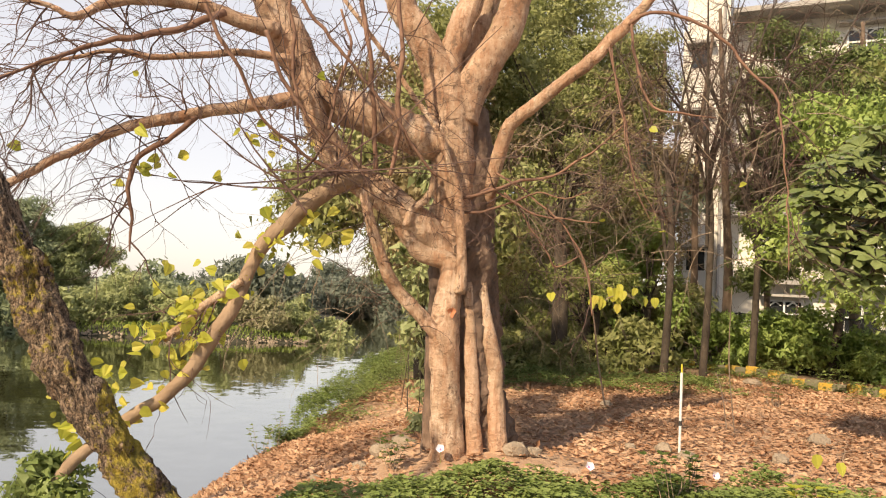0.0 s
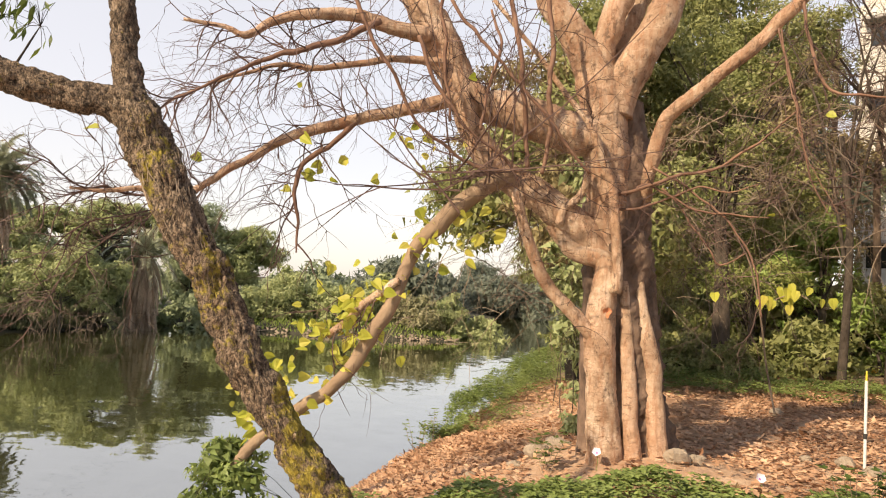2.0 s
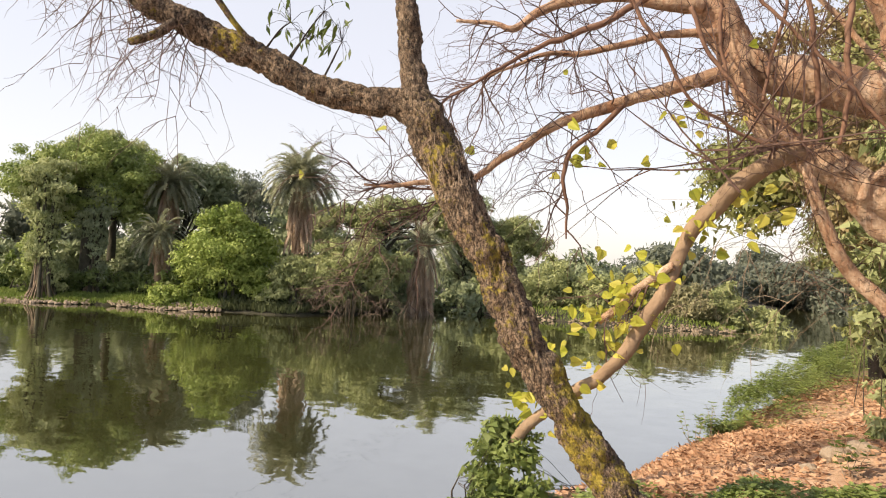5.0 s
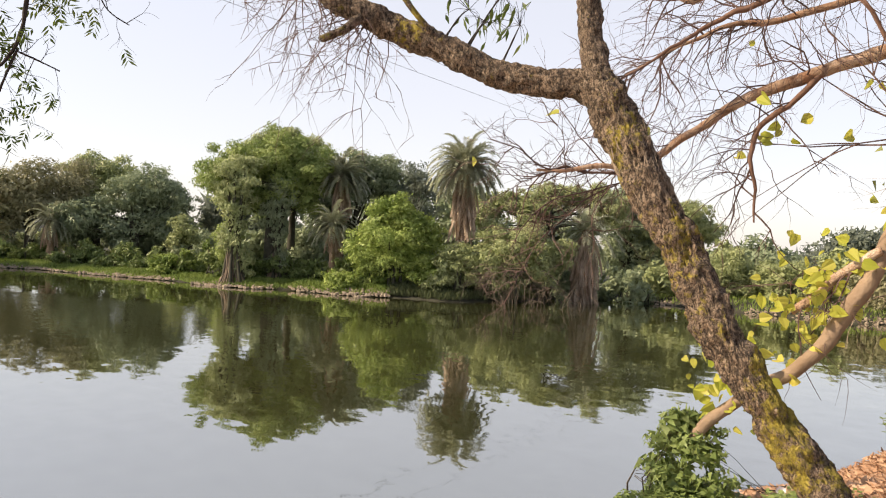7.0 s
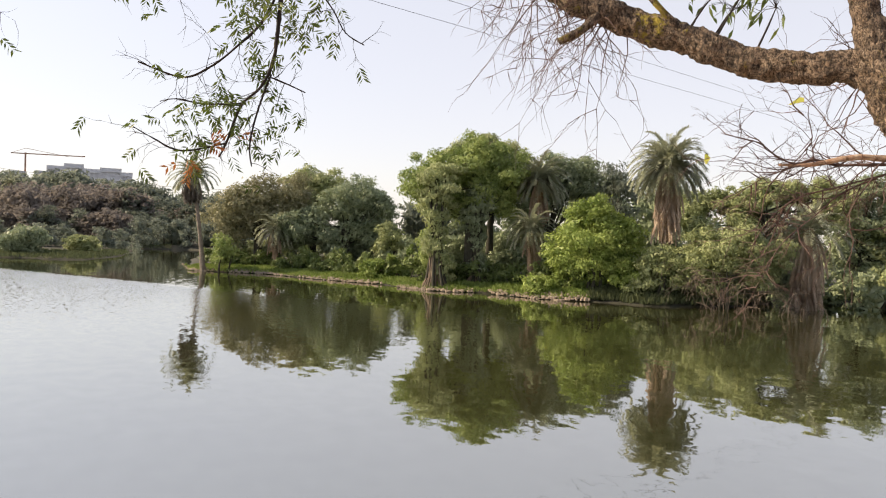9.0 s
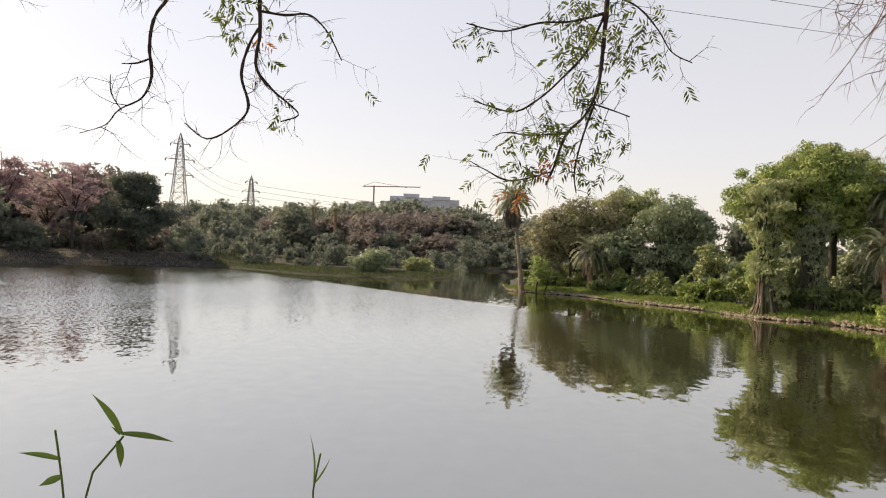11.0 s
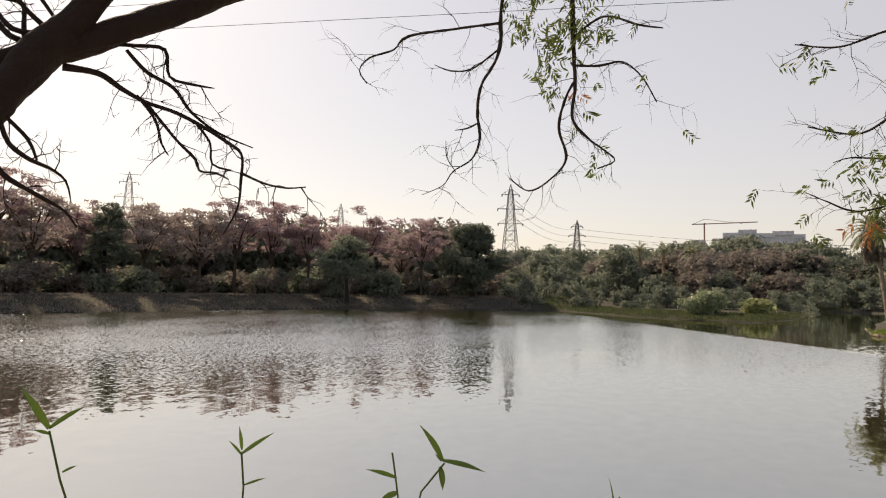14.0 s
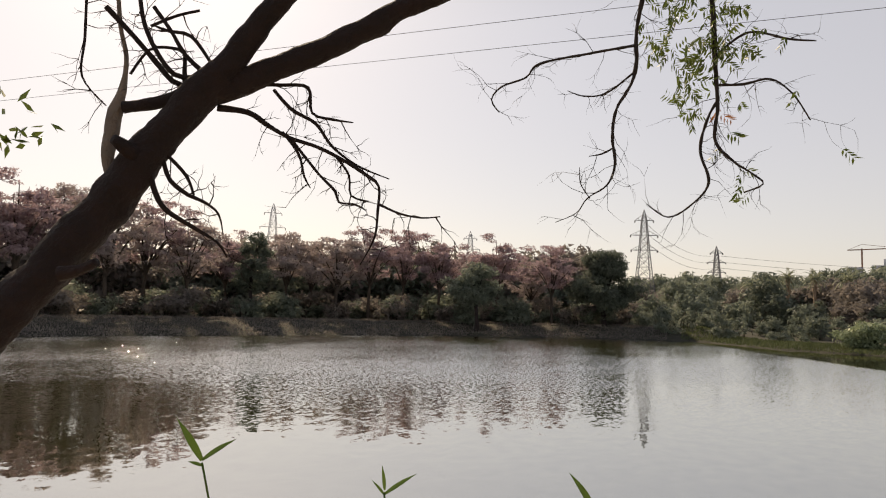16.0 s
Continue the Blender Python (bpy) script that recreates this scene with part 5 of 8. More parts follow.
def mossy_tree():
    root = thing("mossy_tree", "leaning tree with cracked bark and yellow-green moss", "tree", at=(-0.95, 3.23, gz(-0.95, 3.23)))
    back = root.matrix_world.inverted()
    rng = random.Random(8)
    curves = []
    for name, rows in (
        ("trunk", [(-0.97, 3.23, 1.22, 0.100), (-1.10, 3.24, 1.41, 0.092), (-1.20, 3.23, 1.55, 0.085), (-1.33, 3.21, 1.73, 0.078), (-1.45, 3.17, 1.91, 0.078), (-1.58, 3.16, 2.09, 0.085), (-1.69, 3.17, 2.29, 0.090), (-1.79, 3.17, 2.48, 0.082), (-1.90, 3.13, 2.67, 0.087), (-2.02, 3.13, 2.87, 0.096), (-2.12, 3.15, 3.05, 0.102), (-2.23, 3.14, 3.23, 0.103), (-2.32, 3.13, 3.35, 0.084)]),
        ("bough", [(-2.29, 3.15, 3.30, 0.086), (-2.47, 3.09, 3.33, 0.073), (-2.66, 2.99, 3.36, 0.067), (-2.85, 2.89, 3.42, 0.068), (-3.03, 2.78, 3.52, 0.069), (-3.20, 2.67, 3.61, 0.068), (-3.34, 2.53, 3.68, 0.066), (-3.49, 2.38, 3.76, 0.061), (-3.63, 2.25, 3.88, 0.053), (-3.84, 2.09, 4.07, 0.049)]),
        ("upright", [(-2.27, 3.17, 3.30, 0.067), (-2.35, 3.18, 3.52, 0.057), (-2.40, 3.20, 3.75, 0.054), (-2.45, 3.23, 4.01, 0.051), (-2.49, 3.32, 4.41, 0.045)]),
        ("offshoot", [(-3.03, 2.78, 3.52, 0.016), (-3.09, 2.64, 3.65, 0.015), (-3.15, 2.56, 3.76, 0.015), (-3.24, 2.46, 3.94, 0.013)]),
        ("stub", [(-3.38, 2.43, 3.69, 0.022), (-3.36, 2.30, 3.58, 0.022), (-3.38, 2.17, 3.50, 0.018)]),
    ):
        m = Mesh()
        curves.append(limb(m, rows, 72 if name == "trunk" else 48, 0.34, 0.014, 8, 0.16, 5.5))
        part(name, m, BARK_MOSS, root, smooth=True).matrix_parent_inverse = back
    # dry creeper strands on the upper trunk
    m = Mesh()
    up = curves[0][0]
    n = len(up)
    for _ in range(60):
        i, a = rng.randint(int(n * 0.62), int(n * 0.8)), rng.uniform(0, 6.28)
        pts = []
        for k in range(i, min(n - 1, i + rng.randint(8, 18))):
            a += rng.uniform(-0.05, 0.09)
            d = (up[k + 1] - up[k - 1]).normalized()
            u = d.cross(Vector((0, 1, 0))).normalized()
            pts.append(up[k] + (u * math.cos(a) + d.cross(u) * math.sin(a)) * (curves[0][1][k] * 1.07 + 0.004))
        if len(pts) > 3:
            tube(m, pts, [0.0017] * len(pts), 4, 0)
    part("creeper", m, TWIG_DRY, root, "dry brown creeper strands").matrix_parent_inverse = back
    m = Mesh()
    tips = []
    for _ in range(36):
        p = curves[1][0][rng.randint(int(len(curves[1][0]) * 0.6), len(curves[1][0]) - 1)]
        twig(m, p, Vector((rng.uniform(-0.6, 0.3), rng.uniform(-0.5, 0.5), rng.uniform(-0.9, 0.25))), rng.uniform(0.3, 0.6), 0.005, rng, 2, 0.07, 0.34, tips)
    spray("twig_spray", m, TWIG_RED, root, "fine bare reddish twigs", back)
    m, sprigs = Mesh(), Mesh()
    for c in ((-2.95, 3.0, 3.72), (-2.75, 3.05, 3.68), (-3.05, 2.95, 3.8), (-2.85, 3.0, 3.85)):
        e = Mesh()
        q = min(curves[1][0], key=lambda v: (v - Vector(c)).length)
        limb(e, [(*q, 0.007), (*(q.lerp(Vector(c), 0.5) + Vector((0.03, 0, 0.05))), 0.005), (*c, 0.002)], 5, 0.3, 0.03, 20)
        part("branch", e, TWIG_DARK, root, smooth=True).matrix_parent_inverse = back
        for _ in range(14):
            p = Vector(c) + any_way(rng) * 0.14
            tube(sprigs, [Vector(c), Vector(c).lerp(p, 0.5) + Vector((0, 0, 0.02)), p], [0.002, 0.0016, 0.0012], 3, 0, closed=False)
            leaf(m, p, Vector((rng.uniform(-0.6, 0.6), rng.uniform(-0.6, 0.3), -0.8)), any_way(rng), rng.uniform(0.06, 0.1), 0.022, 0.1)
    spray("stalk_spray", sprigs, TWIG_DARK, root, "", back)
    part("foliage", m, LEAF_NEEM, root, "small drooping green leaves").matrix_parent_inverse = back


def dark_tree():
    root = thing("leaning_tree", "dark reddish leaning tree with bare drooping branches", "tree", at=(-1.4, -4.05, gz(-1.4, -4.05)))
    back = root.matrix_world.inverted()
    rng = random.Random(9)
    curves = []
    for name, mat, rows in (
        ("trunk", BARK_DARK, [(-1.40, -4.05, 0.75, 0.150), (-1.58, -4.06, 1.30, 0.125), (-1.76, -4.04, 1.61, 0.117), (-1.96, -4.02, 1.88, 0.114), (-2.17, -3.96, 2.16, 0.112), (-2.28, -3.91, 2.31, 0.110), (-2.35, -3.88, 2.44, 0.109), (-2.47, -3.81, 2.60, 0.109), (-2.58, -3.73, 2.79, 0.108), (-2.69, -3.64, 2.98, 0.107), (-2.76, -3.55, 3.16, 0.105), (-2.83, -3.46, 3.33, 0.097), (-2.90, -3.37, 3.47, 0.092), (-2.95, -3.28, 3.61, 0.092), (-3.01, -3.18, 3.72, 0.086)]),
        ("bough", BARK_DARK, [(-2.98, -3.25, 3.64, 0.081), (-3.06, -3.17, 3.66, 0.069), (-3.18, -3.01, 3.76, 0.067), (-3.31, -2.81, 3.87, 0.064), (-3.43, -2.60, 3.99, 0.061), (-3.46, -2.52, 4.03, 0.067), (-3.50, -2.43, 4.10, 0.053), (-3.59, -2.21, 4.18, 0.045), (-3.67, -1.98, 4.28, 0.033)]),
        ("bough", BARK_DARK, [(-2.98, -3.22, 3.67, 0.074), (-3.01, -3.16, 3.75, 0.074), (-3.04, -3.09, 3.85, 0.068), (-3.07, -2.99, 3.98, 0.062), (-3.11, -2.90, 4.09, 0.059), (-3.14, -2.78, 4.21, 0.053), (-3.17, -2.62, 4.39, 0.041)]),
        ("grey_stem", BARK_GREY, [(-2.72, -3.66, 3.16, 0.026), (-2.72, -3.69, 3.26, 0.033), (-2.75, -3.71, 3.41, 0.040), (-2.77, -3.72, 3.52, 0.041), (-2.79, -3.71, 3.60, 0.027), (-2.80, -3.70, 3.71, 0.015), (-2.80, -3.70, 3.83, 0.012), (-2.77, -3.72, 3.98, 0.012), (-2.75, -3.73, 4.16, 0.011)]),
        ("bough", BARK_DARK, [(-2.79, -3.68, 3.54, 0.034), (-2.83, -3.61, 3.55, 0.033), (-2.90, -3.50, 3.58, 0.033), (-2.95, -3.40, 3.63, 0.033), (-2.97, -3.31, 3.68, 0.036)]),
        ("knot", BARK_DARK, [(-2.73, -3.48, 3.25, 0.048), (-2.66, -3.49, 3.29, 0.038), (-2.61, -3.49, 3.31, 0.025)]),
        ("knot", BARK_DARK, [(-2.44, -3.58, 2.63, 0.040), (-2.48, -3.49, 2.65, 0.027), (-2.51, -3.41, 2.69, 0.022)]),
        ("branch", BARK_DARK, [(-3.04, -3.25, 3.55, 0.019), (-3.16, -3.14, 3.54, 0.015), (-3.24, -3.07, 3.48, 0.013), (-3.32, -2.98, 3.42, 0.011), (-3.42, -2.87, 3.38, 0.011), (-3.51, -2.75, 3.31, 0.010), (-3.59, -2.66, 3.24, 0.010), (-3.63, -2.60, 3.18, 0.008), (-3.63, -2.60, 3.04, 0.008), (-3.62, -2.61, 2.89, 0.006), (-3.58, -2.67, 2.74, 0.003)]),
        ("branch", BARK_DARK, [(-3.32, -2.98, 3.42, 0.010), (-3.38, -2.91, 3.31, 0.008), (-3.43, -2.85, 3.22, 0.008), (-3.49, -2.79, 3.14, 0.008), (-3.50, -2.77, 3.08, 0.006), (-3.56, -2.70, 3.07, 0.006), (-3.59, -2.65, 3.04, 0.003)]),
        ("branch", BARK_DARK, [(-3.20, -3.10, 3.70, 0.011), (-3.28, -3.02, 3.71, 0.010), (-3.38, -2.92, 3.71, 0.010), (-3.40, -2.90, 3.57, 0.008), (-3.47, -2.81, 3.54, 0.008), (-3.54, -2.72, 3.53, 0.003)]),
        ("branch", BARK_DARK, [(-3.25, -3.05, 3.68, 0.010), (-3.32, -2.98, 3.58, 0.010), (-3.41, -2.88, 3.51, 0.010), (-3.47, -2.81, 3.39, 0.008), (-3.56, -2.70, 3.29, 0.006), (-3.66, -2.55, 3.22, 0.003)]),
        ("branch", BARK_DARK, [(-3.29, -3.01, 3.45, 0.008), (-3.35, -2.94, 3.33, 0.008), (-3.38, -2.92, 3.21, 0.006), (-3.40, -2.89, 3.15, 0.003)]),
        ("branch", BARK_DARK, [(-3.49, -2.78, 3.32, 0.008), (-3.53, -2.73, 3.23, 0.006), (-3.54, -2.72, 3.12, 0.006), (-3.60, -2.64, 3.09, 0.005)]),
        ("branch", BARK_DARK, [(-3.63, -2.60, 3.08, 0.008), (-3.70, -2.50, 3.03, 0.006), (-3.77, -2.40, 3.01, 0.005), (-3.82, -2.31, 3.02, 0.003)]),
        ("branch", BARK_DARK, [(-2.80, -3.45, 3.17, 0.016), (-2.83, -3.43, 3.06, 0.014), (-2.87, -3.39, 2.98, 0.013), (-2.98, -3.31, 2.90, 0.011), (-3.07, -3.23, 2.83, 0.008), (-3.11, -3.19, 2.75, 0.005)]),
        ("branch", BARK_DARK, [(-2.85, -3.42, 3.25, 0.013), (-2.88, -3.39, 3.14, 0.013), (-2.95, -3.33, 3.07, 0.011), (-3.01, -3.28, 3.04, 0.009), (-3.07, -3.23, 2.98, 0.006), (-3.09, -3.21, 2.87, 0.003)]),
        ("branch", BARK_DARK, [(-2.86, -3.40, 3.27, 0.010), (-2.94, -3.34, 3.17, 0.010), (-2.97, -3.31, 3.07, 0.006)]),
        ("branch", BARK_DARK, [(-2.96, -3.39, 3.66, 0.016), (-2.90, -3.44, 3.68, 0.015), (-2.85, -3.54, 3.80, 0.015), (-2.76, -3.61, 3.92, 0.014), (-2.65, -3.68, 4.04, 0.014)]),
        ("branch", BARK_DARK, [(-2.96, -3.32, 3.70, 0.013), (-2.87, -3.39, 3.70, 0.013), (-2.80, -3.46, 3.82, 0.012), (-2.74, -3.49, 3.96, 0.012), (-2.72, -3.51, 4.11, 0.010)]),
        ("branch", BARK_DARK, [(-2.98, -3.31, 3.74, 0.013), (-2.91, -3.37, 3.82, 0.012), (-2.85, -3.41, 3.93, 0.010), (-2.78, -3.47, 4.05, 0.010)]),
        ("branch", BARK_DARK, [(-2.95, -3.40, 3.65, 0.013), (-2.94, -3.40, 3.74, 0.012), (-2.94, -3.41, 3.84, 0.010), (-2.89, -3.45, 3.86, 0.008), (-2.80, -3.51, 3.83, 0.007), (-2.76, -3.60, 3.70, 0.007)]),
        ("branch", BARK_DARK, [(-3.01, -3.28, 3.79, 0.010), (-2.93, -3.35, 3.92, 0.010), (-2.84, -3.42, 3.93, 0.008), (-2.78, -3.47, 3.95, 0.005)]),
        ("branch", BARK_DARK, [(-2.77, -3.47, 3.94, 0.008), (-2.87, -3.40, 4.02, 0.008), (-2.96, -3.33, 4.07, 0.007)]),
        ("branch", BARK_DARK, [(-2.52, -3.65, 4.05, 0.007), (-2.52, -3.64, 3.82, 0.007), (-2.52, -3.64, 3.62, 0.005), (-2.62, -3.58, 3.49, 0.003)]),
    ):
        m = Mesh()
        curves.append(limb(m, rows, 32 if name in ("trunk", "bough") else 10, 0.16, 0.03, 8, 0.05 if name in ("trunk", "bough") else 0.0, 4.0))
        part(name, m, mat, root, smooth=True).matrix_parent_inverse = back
    m = Mesh()
    side_twigs(m, curves[7:14], rng, 0.06, 0.16, 0.004, 1, 0.0, None, (0.2, 0, -0.1), 0.1)
    side_twigs(m, curves[14:], rng, 0.07, 0.18, 0.004, 1, 0.0, None, (0, 0, 0), 0.1)
    spray("twig_spray", m, TWIG_DARK, root, "knotted bare twigs", back)
    m = Mesh()
    for c in ((-2.23, -3.72, 3.26), (-2.27, -3.70, 3.30), (-2.31, -3.67, 3.25), (-2.21, -3.73, 3.41), (-2.35, -3.65, 3.38), (-2.25, -3.70, 3.21)
    ):
        for _ in range(5):
            leaf(m, Vector(c) + any_way(rng) * 0.05, any_way(rng), any_way(rng), rng.uniform(0.06, 0.1), 0.03, 0.15)
    part("foliage", m, LEAF_NEEM, root, "a few dark leaves").matrix_parent_inverse = back


def hanging_branch(rows_list, leaf_spots, seed, rust=(), dotted=0):
    root = thing("hanging_branch", "dark bare drooping branch with small green leaflets", "branch", "hanging branches")
    rng = random.Random(seed)
    curves = []
    for i, rows in enumerate(rows_list):
        m = Mesh()
        curves.append(limb(m, rows, 8, 0.35, 0.035, 14))
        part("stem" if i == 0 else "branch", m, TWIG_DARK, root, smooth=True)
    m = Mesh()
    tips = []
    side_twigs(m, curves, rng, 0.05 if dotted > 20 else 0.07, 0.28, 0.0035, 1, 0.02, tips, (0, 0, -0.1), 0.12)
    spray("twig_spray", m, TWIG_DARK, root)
    leaf_spots = list(leaf_spots) + [(*t[0], 0.03, 1) for t in rng.sample(tips, min(len(tips), dotted))]
    for name, mat, spots in (("leaves", LEAF_NEEM, leaf_spots), ("withered_leaves", LEAF_RUST, rust)):
        m = Mesh()
        for x, y, z, spread, n in spots:
            for _ in range(n):
                p = Vector((x, y, z)) + Vector((rng.gauss(0, spread * 0.6), rng.gauss(0, spread * 0.6), rng.gauss(0, spread)))
                stalk = (any_way(rng) + Vector((0, 0, -0.7))).normalized()
                side = stalk.orthogonal().normalized()
                for k in range(4):
                    q = p + stalk * 0.03 * k
                    for sg in (-1, 1):
                        leaf(m, q, (stalk * 0.7 + side * sg + Vector((0, 0, -0.4))).normalized(), any_way(rng), rng.uniform(0.05, 0.09), 0.02, 0.15)
        if m.v:
            part(name, m, mat, root)
    return root


fig_tree()
mossy_tree()
dark_tree()
hanging_branch((
    [(-6.01, 1.55, 5.69, 0.023), (-6.02, 1.52, 4.82, 0.021), (-6.02, 1.50, 4.56, 0.021), (-6.03, 1.48, 4.18, 0.019), (-6.04, 1.45, 3.83, 0.017), (-6.06, 1.36, 3.60, 0.011), (-6.10, 1.22, 3.44, 0.010), (-6.13, 1.12, 3.14, 0.009), (-6.14, 1.07, 3.03, 0.006)],
    [(-6.03, 1.48, 4.39, 0.012), (-6.07, 1.35, 4.10, 0.011), (-6.11, 1.17, 3.89, 0.008), (-6.16, 0.99, 3.72, 0.008), (-6.20, 0.79, 3.62, 0.008), (-6.24, 0.48, 3.70, 0.005)],
    [(-6.03, 1.48, 4.41, 0.012), (-6.10, 1.23, 4.35, 0.010), (-6.16, 0.98, 4.34, 0.009), (-6.21, 0.69, 4.27, 0.007), (-6.25, 0.40, 4.33, 0.005)],
    [(-6.02, 1.50, 4.57, 0.012), (-5.95, 1.72, 4.45, 0.009), (-5.89, 1.87, 4.26, 0.007), (-5.85, 1.97, 4.08, 0.005), (-5.79, 2.11, 3.99, 0.005)],
    [(-6.04, 1.43, 3.70, 0.010), (-6.07, 1.34, 3.40, 0.008), (-6.08, 1.29, 3.14, 0.007), (-6.08, 1.31, 2.97, 0.005)],
    [(-6.13, 1.12, 3.14, 0.007), (-6.20, 0.80, 3.06, 0.007), (-6.23, 0.60, 3.14, 0.005), (-6.25, 0.45, 3.22, 0.003)],
    [(-6.10, 1.24, 3.46, 0.007), (-6.16, 0.96, 3.43, 0.007), (-6.20, 0.75, 3.45, 0.005), (-6.22, 0.64, 3.42, 0.003)],
    [(-6.04, 1.43, 3.68, 0.008), (-6.00, 1.57, 3.63, 0.006), (-5.96, 1.69, 3.58, 0.005)],
), [(-6.09, 1.26, 4.41, 0.16, 16), (-6.01, 1.54, 4.30, 0.20, 12), (-5.98, 1.62, 4.08, 0.14, 12), (-6.10, 1.23, 4.11, 0.14, 12), (-6.07, 1.35, 3.79, 0.12, 10), (-6.13, 1.12, 3.50, 0.16, 16), (-6.03, 1.48, 3.48, 0.14, 8), (-6.18, 0.88, 3.14, 0.10, 12), (-6.08, 1.29, 3.23, 0.10, 8), (-6.03, 1.48, 3.23, 0.06, 5)], 41, [(-6.18, 0.86, 2.92, 0.06, 4), (-6.14, 1.05, 3.2, 0.14, 4)], 80)
hanging_branch((
    [(-6.30, -1.33, 5.72, 0.025), (-6.31, -1.28, 4.96, 0.022), (-6.31, -1.27, 4.68, 0.022), (-6.31, -1.26, 4.39, 0.018), (-6.31, -1.25, 4.16, 0.016), (-6.31, -1.27, 3.89, 0.014), (-6.33, -1.15, 3.73, 0.009), (-6.35, -1.00, 3.61, 0.007), (-6.35, -0.93, 3.53, 0.006), (-6.34, -1.07, 3.47, 0.005)],
    [(-6.31, -1.26, 4.20, 0.012), (-6.30, -1.33, 4.06, 0.011), (-6.29, -1.38, 3.82, 0.012), (-6.30, -1.32, 3.56, 0.010), (-6.27, -1.44, 3.39, 0.007), (-6.24, -1.62, 3.29, 0.007), (-6.20, -1.78, 3.40, 0.004)],
    [(-6.31, -1.26, 4.34, 0.011), (-6.34, -1.06, 4.33, 0.011), (-6.36, -0.87, 4.35, 0.008), (-6.37, -0.72, 4.22, 0.007), (-6.38, -0.60, 4.00, 0.005)],
    [(-6.31, -1.27, 4.58, 0.009), (-6.34, -1.02, 4.74, 0.011), (-6.37, -0.74, 4.65, 0.009), (-6.39, -0.55, 4.61, 0.005)],
), [(-6.28, -1.43, 4.57, 0.16, 22), (-6.27, -1.47, 4.28, 0.10, 14), (-6.32, -1.20, 4.54, 0.16, 14), (-6.33, -1.12, 4.87, 0.25, 30), (-6.28, -1.40, 4.95, 0.30, 30)], 42, [(-6.31, -1.24, 4.16, 0.04, 2)], 10)
hanging_branch((
    [(-6.22, -1.69, 5.68, 0.020), (-6.18, -1.85, 4.91, 0.018), (-6.18, -1.86, 4.58, 0.018), (-6.16, -1.90, 4.39, 0.014), (-6.13, -2.01, 4.19, 0.013), (-6.12, -2.04, 3.96, 0.014), (-6.13, -2.02, 3.73, 0.012), (-6.11, -2.08, 3.56, 0.008), (-6.06, -2.23, 3.45, 0.007), (-6.03, -2.31, 3.33, 0.004), (-5.97, -2.47, 3.25, 0.003)],
    [(-6.17, -1.88, 4.49, 0.009), (-6.11, -2.09, 4.33, 0.008), (-6.05, -2.26, 4.31, 0.007), (-6.00, -2.39, 4.36, 0.003)],
    [(-6.13, -2.03, 3.87, 0.008), (-6.10, -2.12, 3.82, 0.007), (-6.06, -2.22, 3.80, 0.003)],
    [(-6.07, -2.21, 3.45, 0.006), (-6.04, -2.28, 3.57, 0.005), (-6.04, -2.29, 3.71, 0.003)],
    [(-6.17, -1.87, 4.72, 0.013), (-6.08, -2.19, 4.68, 0.011), (-5.92, -2.60, 4.60, 0.011), (-5.87, -2.71, 4.48, 0.008), (-5.78, -2.89, 4.40, 0.008), (-5.75, -2.97, 4.29, 0.007), (-5.78, -2.91, 4.18, 0.005)],
), [(-6.22, -1.71, 4.69, 0.12, 10), (-6.22, -1.67, 5.02, 0.20, 16)], 43)


# ---------------------------------------------------------------- undergrowth and grass of the isle
def undergrowth(spots, seed, leaves, label, h=1.6, w=2.6, size=0.22):
    """A few model shrubs and their copies along the wood's foot."""
    rng = random.Random(seed)
    models = []
    for i, (az, d, k) in enumerate(spots):
        if i < 3:
            models.append(far_tree("shrub", label, az, d, gz(*flat(az, d).xy) + h, w, leaves, seed + i, base=0.15, size=size, n=8, subs=5, cover=0.8, trunk_r=0.04, trunks=3, category="shrub", group="undergrowth"))
        else:
            copies(models[i % 3], [(az, d, k, 1.0)], rng)


undergrowth([(46.0 + 1.7 * i, (36.5 if i < 5 else 38.0 if i < 9 else 45.0 if i < 12 else 52.0) + 2.0 * ((i * 0.7) % 1), 0.7 + 0.6 * ((i * 0.37) % 1)) for i in range(19)], 140, LEAF_DEEP, "dark low scrub under the isle's trees", 1.9)
undergrowth([(30.0 + 1.6 * i, (37 if i < 3 else 34.5) + 2.0 * ((i * 0.7) % 1), 0.8 + 0.6 * ((i * 0.37) % 1)) for i in range(10)], 150, LEAF_DEEP, "dark scrub hanging to the water", 1.9)
undergrowth([(7.0 + 2.0 * i, 38.5 + 4.0 * ((i * 0.7) % 1), 0.7 + 0.7 * ((i * 0.37) % 1)) for i in range(12)], 160, LEAF_OLIVE, "olive creeper-covered scrub on the far bank", 1.7)
undergrowth([(66.0 + 1.5 * i, 52.5 + 3.0 * ((i * 0.7) % 1), 0.55 + 0.5 * ((i * 0.37) % 1)) for i in range(8)], 170, LEAF_OLIVE, "low scrub in the shade", 1.8)
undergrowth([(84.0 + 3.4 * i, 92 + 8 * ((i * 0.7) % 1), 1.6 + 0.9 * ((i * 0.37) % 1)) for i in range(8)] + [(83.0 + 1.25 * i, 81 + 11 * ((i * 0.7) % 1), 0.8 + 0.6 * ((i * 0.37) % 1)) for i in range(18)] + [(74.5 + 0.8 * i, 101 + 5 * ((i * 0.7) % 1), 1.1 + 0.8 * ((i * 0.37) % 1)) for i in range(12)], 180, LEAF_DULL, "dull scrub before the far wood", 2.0)


